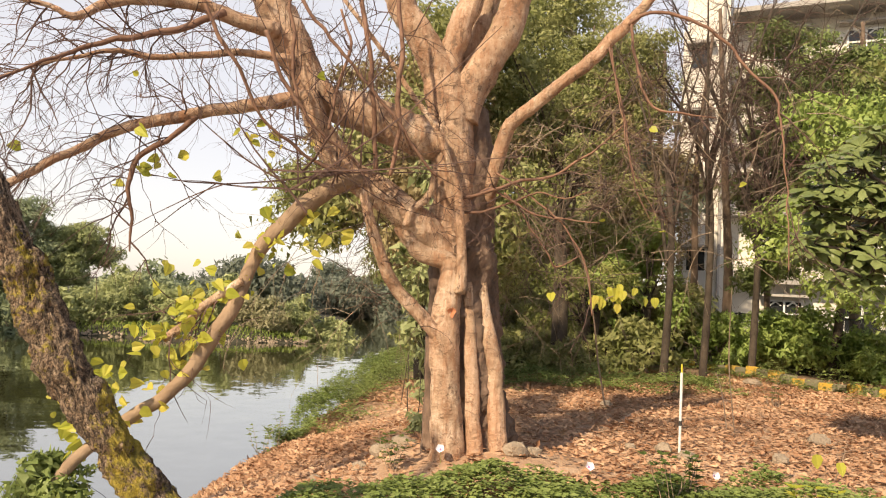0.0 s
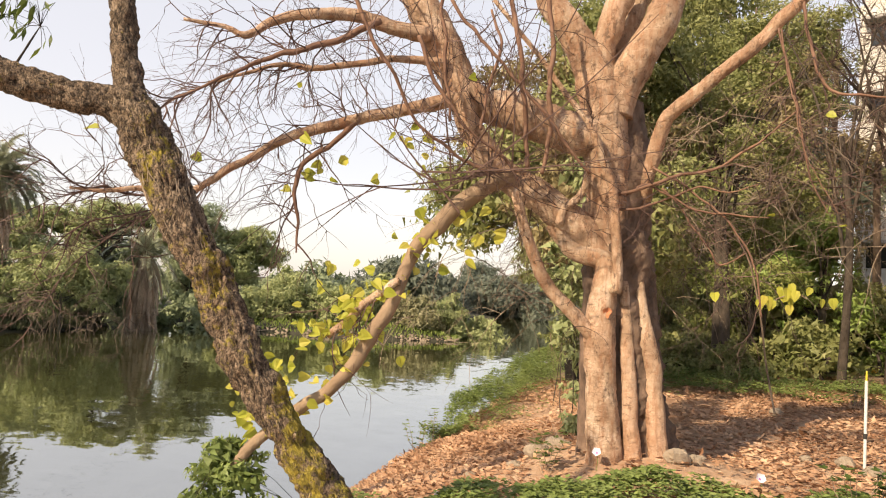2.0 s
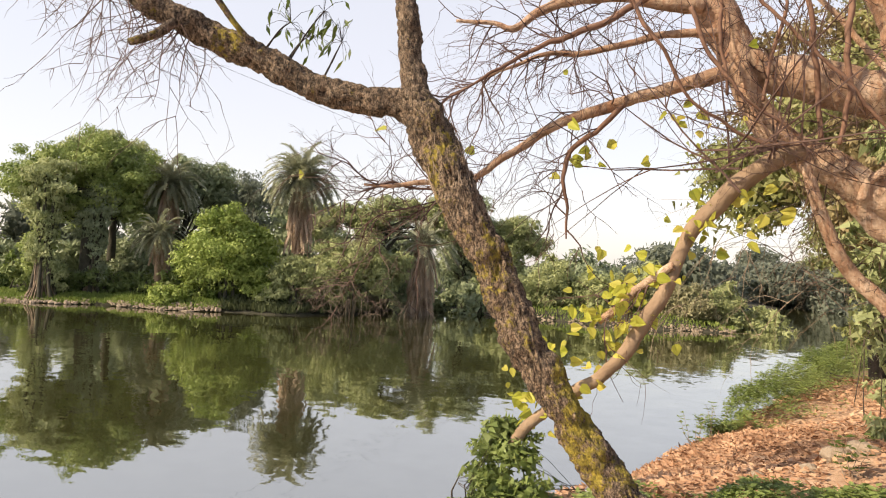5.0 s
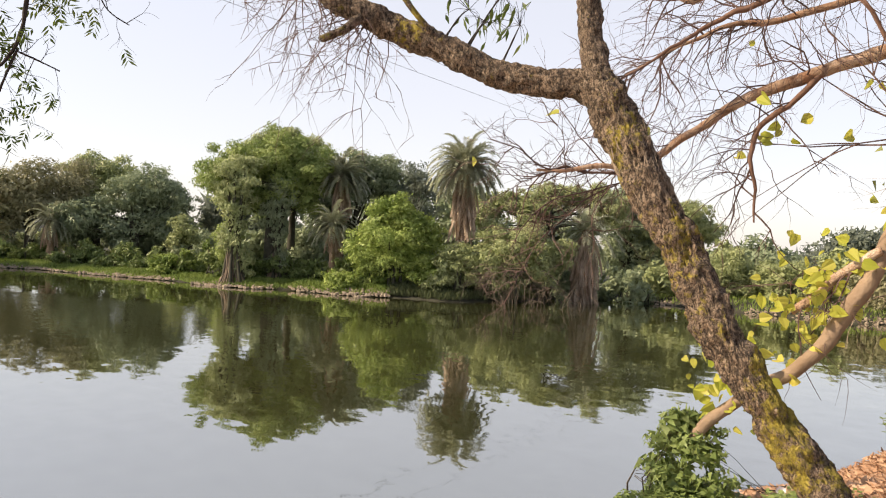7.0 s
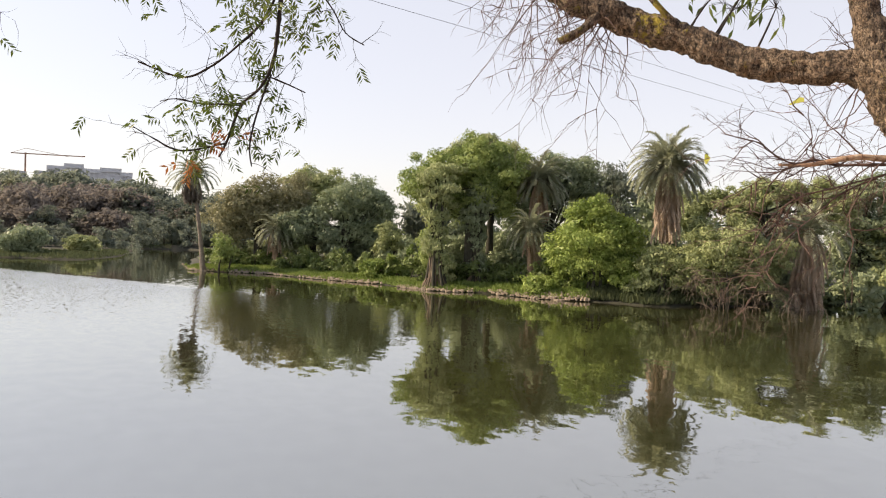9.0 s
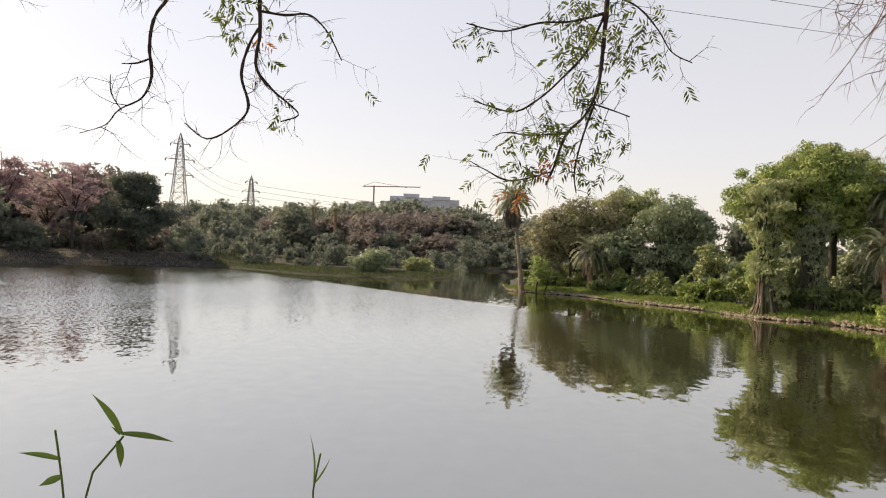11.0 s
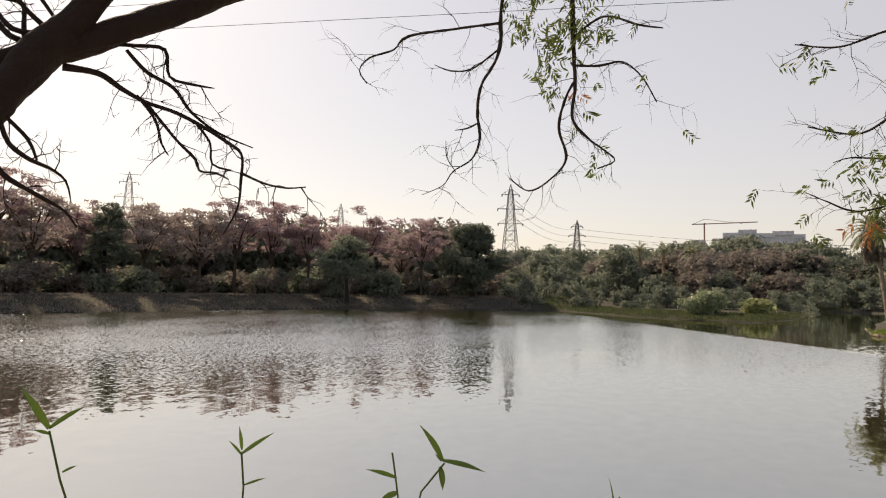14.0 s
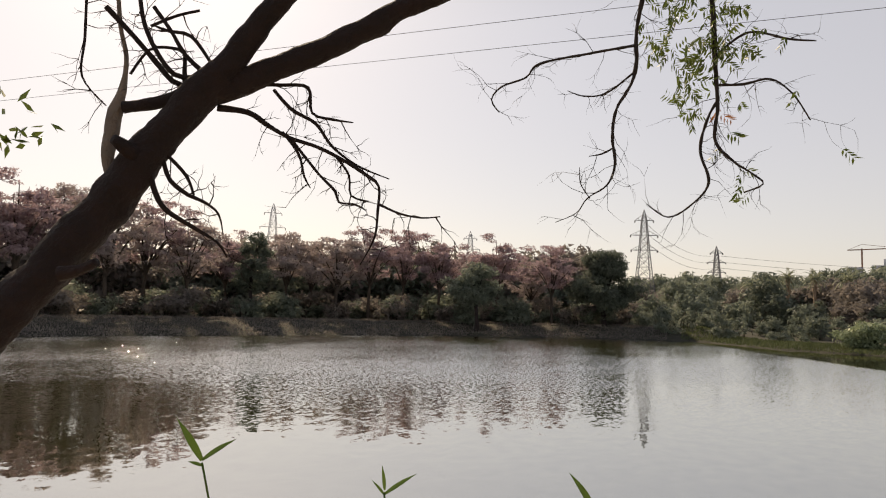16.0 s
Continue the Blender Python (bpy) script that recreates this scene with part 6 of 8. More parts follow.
def shore_strip(name, label, az0, az1, step, inner, width, blade, leaves, seed, per):
    """Grass blades along a stretch of waterline."""
    rng = random.Random(seed)
    m = Mesh()
    n = int(abs(az1 - az0) / step)
    spots = []
    for i in range(n):
        az = az0 + (az1 - az0) * (i + rng.random()) / n
        d = inner(az)
        spots += [flat(az, d + rng.random() * width) for _ in range(per)]
    heights = ground_height([p.x for p in spots], [p.y for p in spots])
    for p, z in zip(spots, heights.tolist()):
        if z < 0.02:
            continue
        h = blade * rng.uniform(0.4, 1.3)
        leaf(m, Vector((p.x, p.y, z - 0.02)), Vector((rng.uniform(-0.5, 0.5), rng.uniform(-0.5, 0.5), 1)), any_way(rng), h, h * 0.3, 0.1, "card")
    ob = part(name, m, leaves)
    return tagged(ob, label, "grass", kind="stuff")


def line_d(table):
    az, d = [a for a, _ in table], [b for _, b in table]
    return lambda x: float(np.interp(x, az, d))


def first_land(az0, az1, d0, d1):
    """The distance of the waterline seen along each heading."""
    table = []
    for az in np.arange(az0, az1 + 0.01, 0.5):
        d = np.arange(d0, d1, 0.25)
        z = ground_height(-d * math.sin(radians(az)), d * math.cos(radians(az)))
        hit = np.nonzero(z > 0.02)[0]
        table.append((float(az), float(d[hit[0]]) if len(hit) else d1))
    return line_d(table)


ISLE = first_land(33, 80.5, 26, 60)
shore_strip("grass", "short bright grass along the isle's shore", 49, 80.5, 0.02, ISLE, 3.2, 0.17, GRASS, 200, 14)
shore_strip("grass", "dark rough growth under the shore shrubs", 36, 49, 0.02, ISLE, 2.6, 0.3, LEAF_DULL_GREEN, 204, 14)
undergrowth([(50.5 + 0.75 * i, float(ISLE(50.5 + 0.75 * i)) + (1.8 if i < 16 else 2.6) + 1.4 * ((i * 0.7) % 1), 0.4 + 0.55 * ((i * 0.37) % 1)) for i in range(38)], 190, LEAF_HEDGE, "low dark scrub behind the grassy shore", 1.4, 2.0, 0.2)
SPIT = first_land(81, 103, 50, 90)
shore_strip("grass", "rough green grass on the low spit", 80.5, 102, 0.03, SPIT, 12, 0.26, LEAF_DULL_GREEN, 201, 22)
LEFT = first_land(102, 157, 45, 95)
shore_strip("grass", "dry scrubby grass on the embankment", 103, 157, 0.04, LEFT, 11, 0.2, LEAF_MAROON, 202, 18)
COVE = first_land(5, 32, 28, 70)
shore_strip("grass", "rough grass on the far bank", 8, 32, 0.04, COVE, 4, 0.2, GRASS, 203, 6)


def stones(name, label, az0, az1, count, inner, width, size, seed, material):
    rng = random.Random(seed)
    m = Mesh()
    for _ in range(count):
        az = rng.uniform(az0, az1)
        if noise.noise(Vector((az * 0.55, seed, 0))) < rng.uniform(-0.35, 0.1):
            continue
        p = flat(az, inner(az) + rng.random() ** 1.5 * width - 0.15 + 0.2 * noise.noise(Vector((az * 0.9, 5, 0))))
        rock(m, Vector((p.x, p.y, max(gz(p.x, p.y), -0.03))), size * rng.uniform(0.5, 1.6), rng)
    return tagged(part(name, m, material), label, "stones", kind="stuff")


def rock(m, p, s, rng, sink=0.3, fine=False):
    """A faceted lump."""
    rings, sides = (6, 10) if fine else (3, 6)
    vs, off = [], any_way(rng) * 10
    k = (rng.uniform(0.8, 1.3), rng.uniform(0.7, 1.1), rng.uniform(0.5, 0.8))
    for i in range(rings + 1):
        a = math.pi * i / rings
        for j in range(sides):
            b = 2 * math.pi * j / sides
            q = Vector((math.sin(a) * math.cos(b), math.sin(a) * math.sin(b), math.cos(a)))
            q = q * (1 + 0.35 * noise.noise(q * 1.6 + off) + 0.12 * noise.noise(q * 4.5 + off))
            vs.append(p + Vector((q.x * k[0], q.y * k[1], q.z * k[2] + k[2] * (1 - sink))) * s * 0.5)
    fs = [(i * sides + j, (i + 1) * sides + j, (i + 1) * sides + (j + 1) % sides, i * sides + (j + 1) % sides) for i in range(rings) for j in range(sides)]
    m.add(vs, fs)


stones("shore_stones", "pale stones lining the isle's shore", 49, 80, 1500, ISLE, 0.6, 0.12, 210, STONE)
stones("shore_stones", "grey stones along the embankment", 103, 156, 2200, LEFT, 2.6, 0.15, 211, STONE_GREY)
stones("shore_stones", "pale stones along the far bank", 8, 31, 800, COVE, 0.6, 0.1, 212, STONE)


# creeper-draped trunks by the open notch
def draped_trunk(az, d, h, w, seed, leaves, label):
    p = flat(az, d)
    p.z = gz(p.x, p.y)
    root = thing("draped_trunk", label, "tree", at=p)
    rng = random.Random(seed)
    for k in range(7):
        m = Mesh()
        a = k * 0.9
        limb(m, [(w * 0.8 * math.cos(a), w * 0.5 * math.sin(a), -0.2, 0.09), (w * 0.35 * math.cos(a), w * 0.3 * math.sin(a), h * 0.25, 0.07), (w * 0.3 * math.cos(a + 1), w * 0.3 * math.sin(a + 1), h * 0.6, 0.07), (w * 0.6 * math.cos(a + 1), w * 0.5 * math.sin(a + 1), h, 0.05)], 7, 0.2, 0.2, 3)
        part("stem", m, BARK_DIM, root, smooth=True)
    m = Mesh()
    for _ in range(60):
        a, f = rng.uniform(0, 6.28), rng.uniform(0.12, 0.32)
        r0, r1 = w * rng.uniform(0.25, 0.4), w * rng.uniform(0.35, 0.75)
        tube(m, [(r0 * math.cos(a), r0 * math.sin(a), h * f), (r0 * math.cos(a) * 1.05, r0 * math.sin(a) * 1.05, h * f * 0.5), (r1 * math.cos(a), r1 * math.sin(a), -0.15)], [0.02, 0.022, 0.025], 4, 0)
    spray("root_fringe", m, TWIG_DRY, root, "hanging brown aerial roots")
    m = Mesh()
    blobs = [(w * 0.25 * rng.uniform(-1, 1), w * 0.25 * rng.uniform(-1, 1), h * (0.14 + 0.9 * i / 9), w * (0.62 + 0.6 * (i / 9) ** 2), w * (0.55 + 0.5 * (i / 9) ** 2), h * 0.11) for i in range(10)]
    crown_cloud(m, blobs, 0.13, rng, 1.6, 1.0)
    part("creeper", m, leaves, root, "hanging green creeper")


draped_trunk(61.0, 35.3, 5.2, 0.95, 220, LEAF_OLIVE, "twisted trunk draped with green creeper at the waterline")
draped_trunk(57.9, 36.2, 4.4, 0.75, 221, LEAF_DEEP, "dark creeper-covered trunk on the isle")
for _a, _d, _h, _w in ((65.6, 40.0, 1.0, 2.0), (64.3, 39.6, 1.25, 1.6), (63.0, 40.4, 1.7, 0.8)):
    far_tree("creeper_mound", "broken wall stump overgrown with pale creeper", _a, _d, gz(*flat(_a, _d).xy) + _h, _w, GRASS, int(_a * 10), base=0.05, n=12, trunk_r=0.05, bark=BARK_TAN, category="mound", group="overgrown stumps")


# dry creepers that hang over the shrubs and roots at the waterline
def dry_hangings(spots, seed):
    rng = random.Random(seed)
    for az, d, top, n in spots:
        p = flat(az, d)
        p.z = gz(p.x, p.y)
        root = thing("dry_creeper", "dry brown creeper stems trailing to the water", "creeper", "dry creepers", at=p)
        m = Mesh()
        for _ in range(n):
            o = Vector((rng.gauss(0, 0.6), rng.gauss(0, 0.5), top * rng.uniform(0.4, 1.0)))
            twig(m, o, Vector((rng.uniform(-0.6, 0.6), rng.uniform(-0.6, 0.6), rng.uniform(-0.4, 0.6))), rng.uniform(0.8, 1.8), 0.014, rng, 1, 0.22, 0.2)
        for _ in range(5):
            limb(m, [(rng.gauss(0, 0.5), rng.gauss(0, 0.3), -0.2, 0.03), (rng.gauss(0, 0.6), rng.gauss(0, 0.3), 0.2, 0.022), (rng.gauss(0, 0.7), rng.gauss(0, 0.3), rng.uniform(0.1, 0.5), 0.012)], 5, 0.2, 0.15)
        spray("stem_tangle", m, TWIG_BROWN, root)


dry_hangings([(41.0, 30.6, 2.0, 16), (38.8, 30.4, 2.4, 18), (36.6, 30.4, 2.2, 16), (34.6, 32.0, 1.8, 16)], 230)


# ---------------------------------------------------------------- pylons, wires, building site
def pylon(az, d, top, label, steel, thick=0.0009):
    p = flat(az, d)
    z0 = gz(p.x, p.y)
    root = thing("pylon", label, "pylon", "lattice pylons", at=(p.x, p.y, z0), turn=az + 12)
    h = top - z0
    w = lambda f: h * float(np.interp(f, (0, 0.45, 0.62, 0.9, 1.0), (0.105, 0.058, 0.043, 0.022, 0.004)))
    levels = [0, 0.13, 0.25, 0.36, 0.46, 0.55, 0.62, 0.69, 0.76, 0.83, 0.9, 0.95]
    corner = lambda f, k: Vector((w(f) * (1, -1, -1, 1)[k], w(f) * (1, 1, -1, -1)[k], f * h))
    t = d * thick
    for k in range(4):
        m = Mesh()
        tube(m, [corner(f, k) for f in levels] + [(0, 0, h)], [t * 0.6] * (len(levels) + 1), 4, 0)
        part("leg", m, steel, root)
    for a, b in zip(levels, levels[1:]):
        m = Mesh()
        for k in range(4):
            n = (k + 1) % 4
            m.bar(corner(a, k), corner(b, n), t * 0.7)
            m.bar(corner(a, n), corner(b, k), t * 0.7)
            m.bar(corner(b, k), corner(b, n), t * 0.7)
        part("brace", m, steel, root)
    for f, l in ((0.62, 0.12), (0.76, 0.125), (0.9, 0.085)):
        for sg in (-1, 1):
            m = Mesh()
            tip = Vector((sg * l * h, 0, f * h))
            for sy in (-1, 1):
                m.bar((sg * w(f), sy * w(f), f * h), tip, t * 0.85)
            m.bar((sg * w(f), 0, (f + 0.045) * h), tip, t * 0.7)
            m.bar((sg * (l * 0.6) * h, 0, f * h), (sg * l * 0.6 * h, 0, (f + 0.022) * h), t * 0.6)
            arm = part("crossarm", m, steel, root)
            m = Mesh()
            m.bar((sg * l * h, 0, f * h), (sg * l * h, 0, f * h - 0.022 * h), t * 2.0)
            part("insulator", m, TWIG_DARK, arm)
    return root


pylon(104.6, 190, height_at(8.1, 190), "grey steel lattice pylon above the far trees", STEEL)
pylon(99.4, 260, height_at(5.3, 260), "grey steel lattice pylon, further off", STEEL)
pylon(133.5, 260, height_at(8.0, 260), "pale steel lattice pylon behind blossoming trees", STEEL_PALE, 0.0006)
pylon(118.0, 320, height_at(6.4, 320), "faint steel lattice pylon behind blossoming trees", STEEL_PALE, 0.0006)


def wire(a, b, sag, r, label):
    m = Mesh()
    pts = [Vector(a).lerp(Vector(b), i / 24) - Vector((0, 0, sag * 4 * (i / 24) * (1 - i / 24))) for i in range(25)]
    tube(m, pts, [r] * 25, 4, 0)
    tagged(part("power_line", m, TWIG_DARK), label, "wire", "power lines")


def wires():
    n = Vector((-math.sin(radians(100)), math.cos(radians(100)), 0))
    s = Vector((n.y, -n.x, 0))
    for off, up in ((30, 12.7), (31.5, 12.1)):
        wire(n * off + s * 90 + Vector((0, 0, 2.47 + up)), n * off - s * 90 + Vector((0, 0, 2.47 + up)), 0.0, 0.012, "thin dark overhead power line")
    for f in (7.2, 6.5, 5.8):
        wire(flat(104.6, 190, height_at(f, 190)), flat(99.4, 260, height_at(f * 0.64, 260)), 3.0, 0.04, "thin power line between two pylons")
        wire(flat(99.4, 260, height_at(f * 0.64, 260)), flat(70, 400, height_at(f * 0.5, 400)), 5.0, 0.06, "thin power line leading away from the pylon")


wires()


def building_site():
    d = 330
    root = thing("building_site", "unfinished pale concrete apartment block on the hill", "building", at=flat(86.6, d, gz(*flat(86.6, d).xy)))
    turn = radians(86.6)
    ax = Vector((math.cos(turn), math.sin(turn), 0))
    z1 = height_at(4.35, d) - gz(*flat(86.6, d).xy)
    for x, w, h in ((-9, 6, z1 - 0.6), (-2.5, 7, z1 + 0.6), (4, 6, z1 - 1.0), (11, 8, z1 - 0.2), (17, 4, z1 - 1.6), (-14, 4, z1 - 3), (-22, 5, z1 - 3.6)):
        c = ax * x
        n = 7
        m = Mesh()
        for i in range(n):
            m.box((c.x, c.y, h * (i + 0.5) / n), (w, 8, 0.5), turn)
            for k in (-1, -0.33, 0.33, 1):
                q = c + ax * (w / 2 * 0.92 * k)
                m.box((q.x, q.y, h * (i + 0.5) / n - 0.25 * (i == n - 1)), (0.7, 7.6, h / n), turn)
        part("frame", m, CONCRETE, root)
        m = Mesh()
        m.box((c.x, c.y, h / 2), (w * 0.9, 6.5, h * 0.98), turn)
        part("opening", m, VOID, root)
    crane = thing("tower_crane", "tower crane with a long jib beside the unfinished block", "crane", at=flat(90.0, d, gz(*flat(90.0, d).xy)))
    m = Mesh()
    top = height_at(4.9, d) - gz(*flat(90.0, d).xy)
    m.bar((0, 0, 0), (0, 0, top + 0.5), 0.9)
    part("mast", m, CRANE_PAINT, crane)
    m = Mesh()
    m.bar(-ax * 5, ax * 21 + Vector((0, 0, 0.5)), 0.55)
    m.bar((0, 0, 2.2), ax * 15, 0.2)
    m.bar((0, 0, 2.2), -ax * 5, 0.2)
    part("jib", m, CRANE_PAINT, crane).location = (0, 0, top)


building_site()
for _a, _d, _k in ((94.7, 118, 1.0), (97.0, 122, 0.85), (90.9, 126, 0.95), (93.0, 140, 0.95)):
    date_palm("feathery palm above the far wood", _a, _d, height_at(3.9 * _k, _d), 2.6, int(_a * 7), fronds=26, trunk_r=0.25, group="far palms", dry_share=0.1)
far_tree("shrub", "flat-topped shrub on the grassy spit", 90.2, 68, height_at(-0.2, 68), 4.4, LEAF_DEEP, 240, base=0.7, n=14, trunk_r=0.07, category="shrub")
far_tree("shrub", "low green shrub on the grassy spit", 86.5, 72, height_at(-0.6, 72), 3.4, LEAF_OLIVE, 241, base=0.2, n=10, trunk_r=0.05, category="shrub")


# ---------------------------------------------------------------- the wood and building on the near bank


def near_tree(label, az, d, h, w, base, leaves, seed, size=0.14, n=14, trunk_r=0.11, bark=None, group="wood trees", droop=0.4, trunks=1, cover=0.42):
    return far_tree("broadleaf_tree", label, az, d, h, w, leaves, seed, base=base, bark=bark or BARK_SHADE, size=size, n=n, trunk_r=trunk_r, group=group, droop=droop, trunks=trunks, cover=cover)


for _i, (_a, _d, _h, _w, _b, _l) in enumerate((
        (0.2, 24, 8, 3.0, 3.2, LEAF_WOOD), (0.4, 18, 9.5, 3.6, 2.2, LEAF_WOOD), (-9.0, 24, 13, 7.0, 2.0, LEAF_WOOD),
        (-12.0, 27, 13, 6.0, 2.0, LEAF_DIM), (1.0, 15.5, 8.3, 4.6, 4.8, LEAF_RUSSET), (-0.8, 16, 9.5, 4.4, 4.0, LEAF_WOOD), (-15.5, 18.5, 4.6, 2.6, 1.0, LEAF_GREEN),
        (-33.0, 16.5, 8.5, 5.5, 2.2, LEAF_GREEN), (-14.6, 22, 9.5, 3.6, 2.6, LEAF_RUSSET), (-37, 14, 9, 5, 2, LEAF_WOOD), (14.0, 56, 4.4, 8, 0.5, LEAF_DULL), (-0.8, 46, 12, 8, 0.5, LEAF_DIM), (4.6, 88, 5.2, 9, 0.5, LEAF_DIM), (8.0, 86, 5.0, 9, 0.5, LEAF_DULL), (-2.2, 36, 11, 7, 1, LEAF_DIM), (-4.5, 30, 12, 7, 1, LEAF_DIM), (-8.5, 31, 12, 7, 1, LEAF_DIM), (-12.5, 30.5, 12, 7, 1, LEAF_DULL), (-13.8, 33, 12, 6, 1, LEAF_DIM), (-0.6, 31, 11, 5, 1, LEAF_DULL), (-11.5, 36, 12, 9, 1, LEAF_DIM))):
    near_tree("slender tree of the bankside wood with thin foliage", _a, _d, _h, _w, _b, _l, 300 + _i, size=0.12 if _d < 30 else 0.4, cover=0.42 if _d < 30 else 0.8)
shaped_tree("broadleaf_tree", "tall olive tree of the bankside wood with thin foliage", 16.5, [(-7.3, 20.7, 0.64), (-4.6, 19.0, 0.52), (-9.2, 18.2, 0.64), (-10.8, 20.7, 0.58), (-7.0, 16.1, 0.58), (-12.7, 17.4, 0.52), (-10.2, 14.8, 0.58), (-13.5, 20.6, 0.58), (-15.7, 18.9, 0.45), (-5.0, 12.6, 0.45), (-7.7, 11.8, 0.58), (-11.2, 11.0, 0.58), (-13.8, 12.3, 0.52), (-16.2, 14.8, 0.45), (-15.2, 8.9, 0.52)], LEAF_WOOD, 330, foot=-9.6, bark=BARK_SHADE, trunk_r=0.1, stems=2, cover=0.42, deep=1.2)
shaped_tree("broadleaf_tree", "leafy green thicket of the bankside wood", 18.0, [(-11.9, 6.2, 0.63), (-8.8, 6.1, 0.56), (-14.5, 5.4, 0.49), (-16.6, 5.3, 0.45), (-13.7, 1.9, 0.56), (-9.9, 1.7, 0.63), (-6.8, 2.4, 0.56), (-16.3, 0.7, 0.42), (-6.2, 6.0, 0.49), (-7.4, -1.1, 0.42), (-10.9, -1.3, 0.42)], LEAF_FRESH, 331, foot=-11.5, bark=BARK_SHADE, trunk_r=0.06, stems=4, cover=0.42, deep=1.2)
for _i, (_a, _d, _r) in enumerate(((-19.2, 21.5, 0.10), (-21.6, 20.0, 0.11), (-16.6, 23.0, 0.12), (-14.9, 21.0, 0.05), (-12.6, 22.0, 0.07), (-30.1, 22.0, 0.12), (-10.2, 20.5, 0.05), (-24.6, 22.5, 0.08))):
    _p = flat(_a, _d)
    _p.z = gz(_p.x, _p.y)
    _root = thing("slender_tree", "straight bare brown trunk in the wood", "tree", "bare trunks", at=_p)
    _m = Mesh()
    _rg = random.Random(330 + _i)
    _c = limb(_m, [(0, 0, -0.2, _r * 1.3), (_rg.uniform(-.1, .1), 0, 2.5, _r), (_rg.uniform(-.3, .3), 0, 5.5, _r * 0.8), (_rg.uniform(-.5, .5), 0, 9.5, _r * 0.4)], 10, 0.15, 0.15, 4)
    part("trunk", _m, BARK_WOOD, _root, smooth=True)
    _m = Mesh()
    side_twigs(_m, [_c], _rg, 0.45, 1.4, 0.012, 2, 0.08, None, (0, 0, 0.1), 0.3)
    spray("twig_spray", _m, TWIG_DRY, _root)


def shade_tangle():
    """Dry hanging stems in the wood behind the fig."""
    rng = random.Random(340)
    for k, (az, d, z, n) in enumerate(((3.0, 12.5, 4.2, 34), (-5.0, 13, 4.6, 26), (-9.0, 14, 4.4, 26), (-13, 14.5, 4.4, 22), (-17.0, 13, 5.2, 12), (-22, 13, 6.0, 12), (-26, 14, 6.5, 14), (5.5, 13.5, 3.2, 24))):
        p = flat(az, d)
        root = thing("dry_creeper", "tangle of dry brown hanging stems in the wood", "creeper", "wood creepers", at=(p.x, p.y, gz(p.x, p.y)))
        m = Mesh()
        for _ in range(n):
            o = Vector((rng.gauss(0, 0.9), rng.gauss(0, 0.5), z * rng.uniform(0.45, 1.05)))
            twig(m, o, Vector((rng.uniform(-1, 1), rng.uniform(-0.5, 0.5), rng.uniform(-0.6, 0.9))), rng.uniform(0.9, 2.0), 0.010, rng, 2, 0.12, 0.2)
        spray("stem_tangle", m, TWIG_DRY if k % 2 else TWIG_BROWN, root)


shade_tangle()


def bare_tree(az, d, h, spread, seed, n):
    """A leafless tree, a dense net of dark twigs."""
    p = flat(az, d)
    p.z = gz(p.x, p.y)
    root = thing("bare_tree", "leafless tree with a dense net of dark reddish twigs", "tree", "bare trees", at=p)
    rng = random.Random(seed)
    m = Mesh()
    limb(m, [(0, 0, -0.2, 0.09), (0.1, 0, h * 0.35, 0.07), (-0.1, 0, h * 0.6, 0.055)], 9, 0.15, 0.15, 5)
    part("trunk", m, BARK_SHADE, root, smooth=True)
    fine = Mesh()
    for k in range(n):
        a = k * 2.4
        m = Mesh()
        e = Vector((spread * math.cos(a) * rng.uniform(0.5, 1), spread * math.sin(a) * rng.uniform(0.3, 0.7), h * rng.uniform(0.65, 1.05)))
        c = limb(m, [(0.02, 0, h * rng.uniform(0.3, 0.58), 0.04), (e.x * 0.4, e.y * 0.4, h * 0.66 + rng.uniform(-.3, .3), 0.026), (*e, 0.01)], 6, 0.2, 0.12, 6)
        part("bough", m, BARK_SHADE, root, smooth=True)
        side_twigs(fine, [c], rng, 0.2, 1.1, 0.011, 2, 0.05, None, (0, -0.1, -0.05), 0.1)
    spray("twig_net", fine, TWIG_MAROON, root)


bare_tree(-23.5, 18.5, 9.6, 3.4, 345, 14)
bare_tree(-20.2, 17.0, 9.2, 2.4, 347, 9)
bare_tree(-17.4, 16.0, 8.2, 2.0, 346, 4)
far_tree("shrub", "heap of small-leaved ivy round a leaning bough", 27.0, 6.35, 1.15, 0.75, LEAF_COVER, 374, base=0.05, size=0.065, cover=0.8, subs=6, n=22, trunk_r=0.008, trunks=3, category="shrub", droop=0.8)
# shrubs of the wood's edge
far_tree("shrub", "curtain of small-leaved ivy beside the fig", 1.3, 9.4, 4.3, 0.9, LEAF_OLIVE, 375, base=0.1, size=0.1, cover=0.8, subs=6, n=30, trunk_r=0.006, trunks=1, category="shrub", droop=1.0)
undergrowth([(-12.5 - 0.95 * i, 20.5 + 3.5 * ((i * 0.7) % 1) - 0.06 * i, 0.75 + 0.6 * ((i * 0.37) % 1)) for i in range(23)], 355, LEAF_GREEN, "lush green ferny scrub behind the kerb", 1.15, 1.9, 0.085)
undergrowth([(-4.0 - 2.2 * i, (16.0 + 3.0 * ((i * 0.7) % 1)) if i < 6 else 21.0 + 2.0 * ((i * 0.7) % 1), 0.8 + 0.6 * ((i * 0.37) % 1)) for i in range(15)], 350, LEAF_WOOD, "fresh olive fern-like scrub at the wood's edge", 0.8, 2.0, 0.11)
undergrowth([(-1.0 - 1.3 * i, 20.0 + 4 * ((i * 0.7) % 1), 0.9 + 0.6 * ((i * 0.37) % 1)) for i in range(14)], 360, LEAF_WOOD, "olive scrub inside the wood", 1.5, 2.8, 0.12)
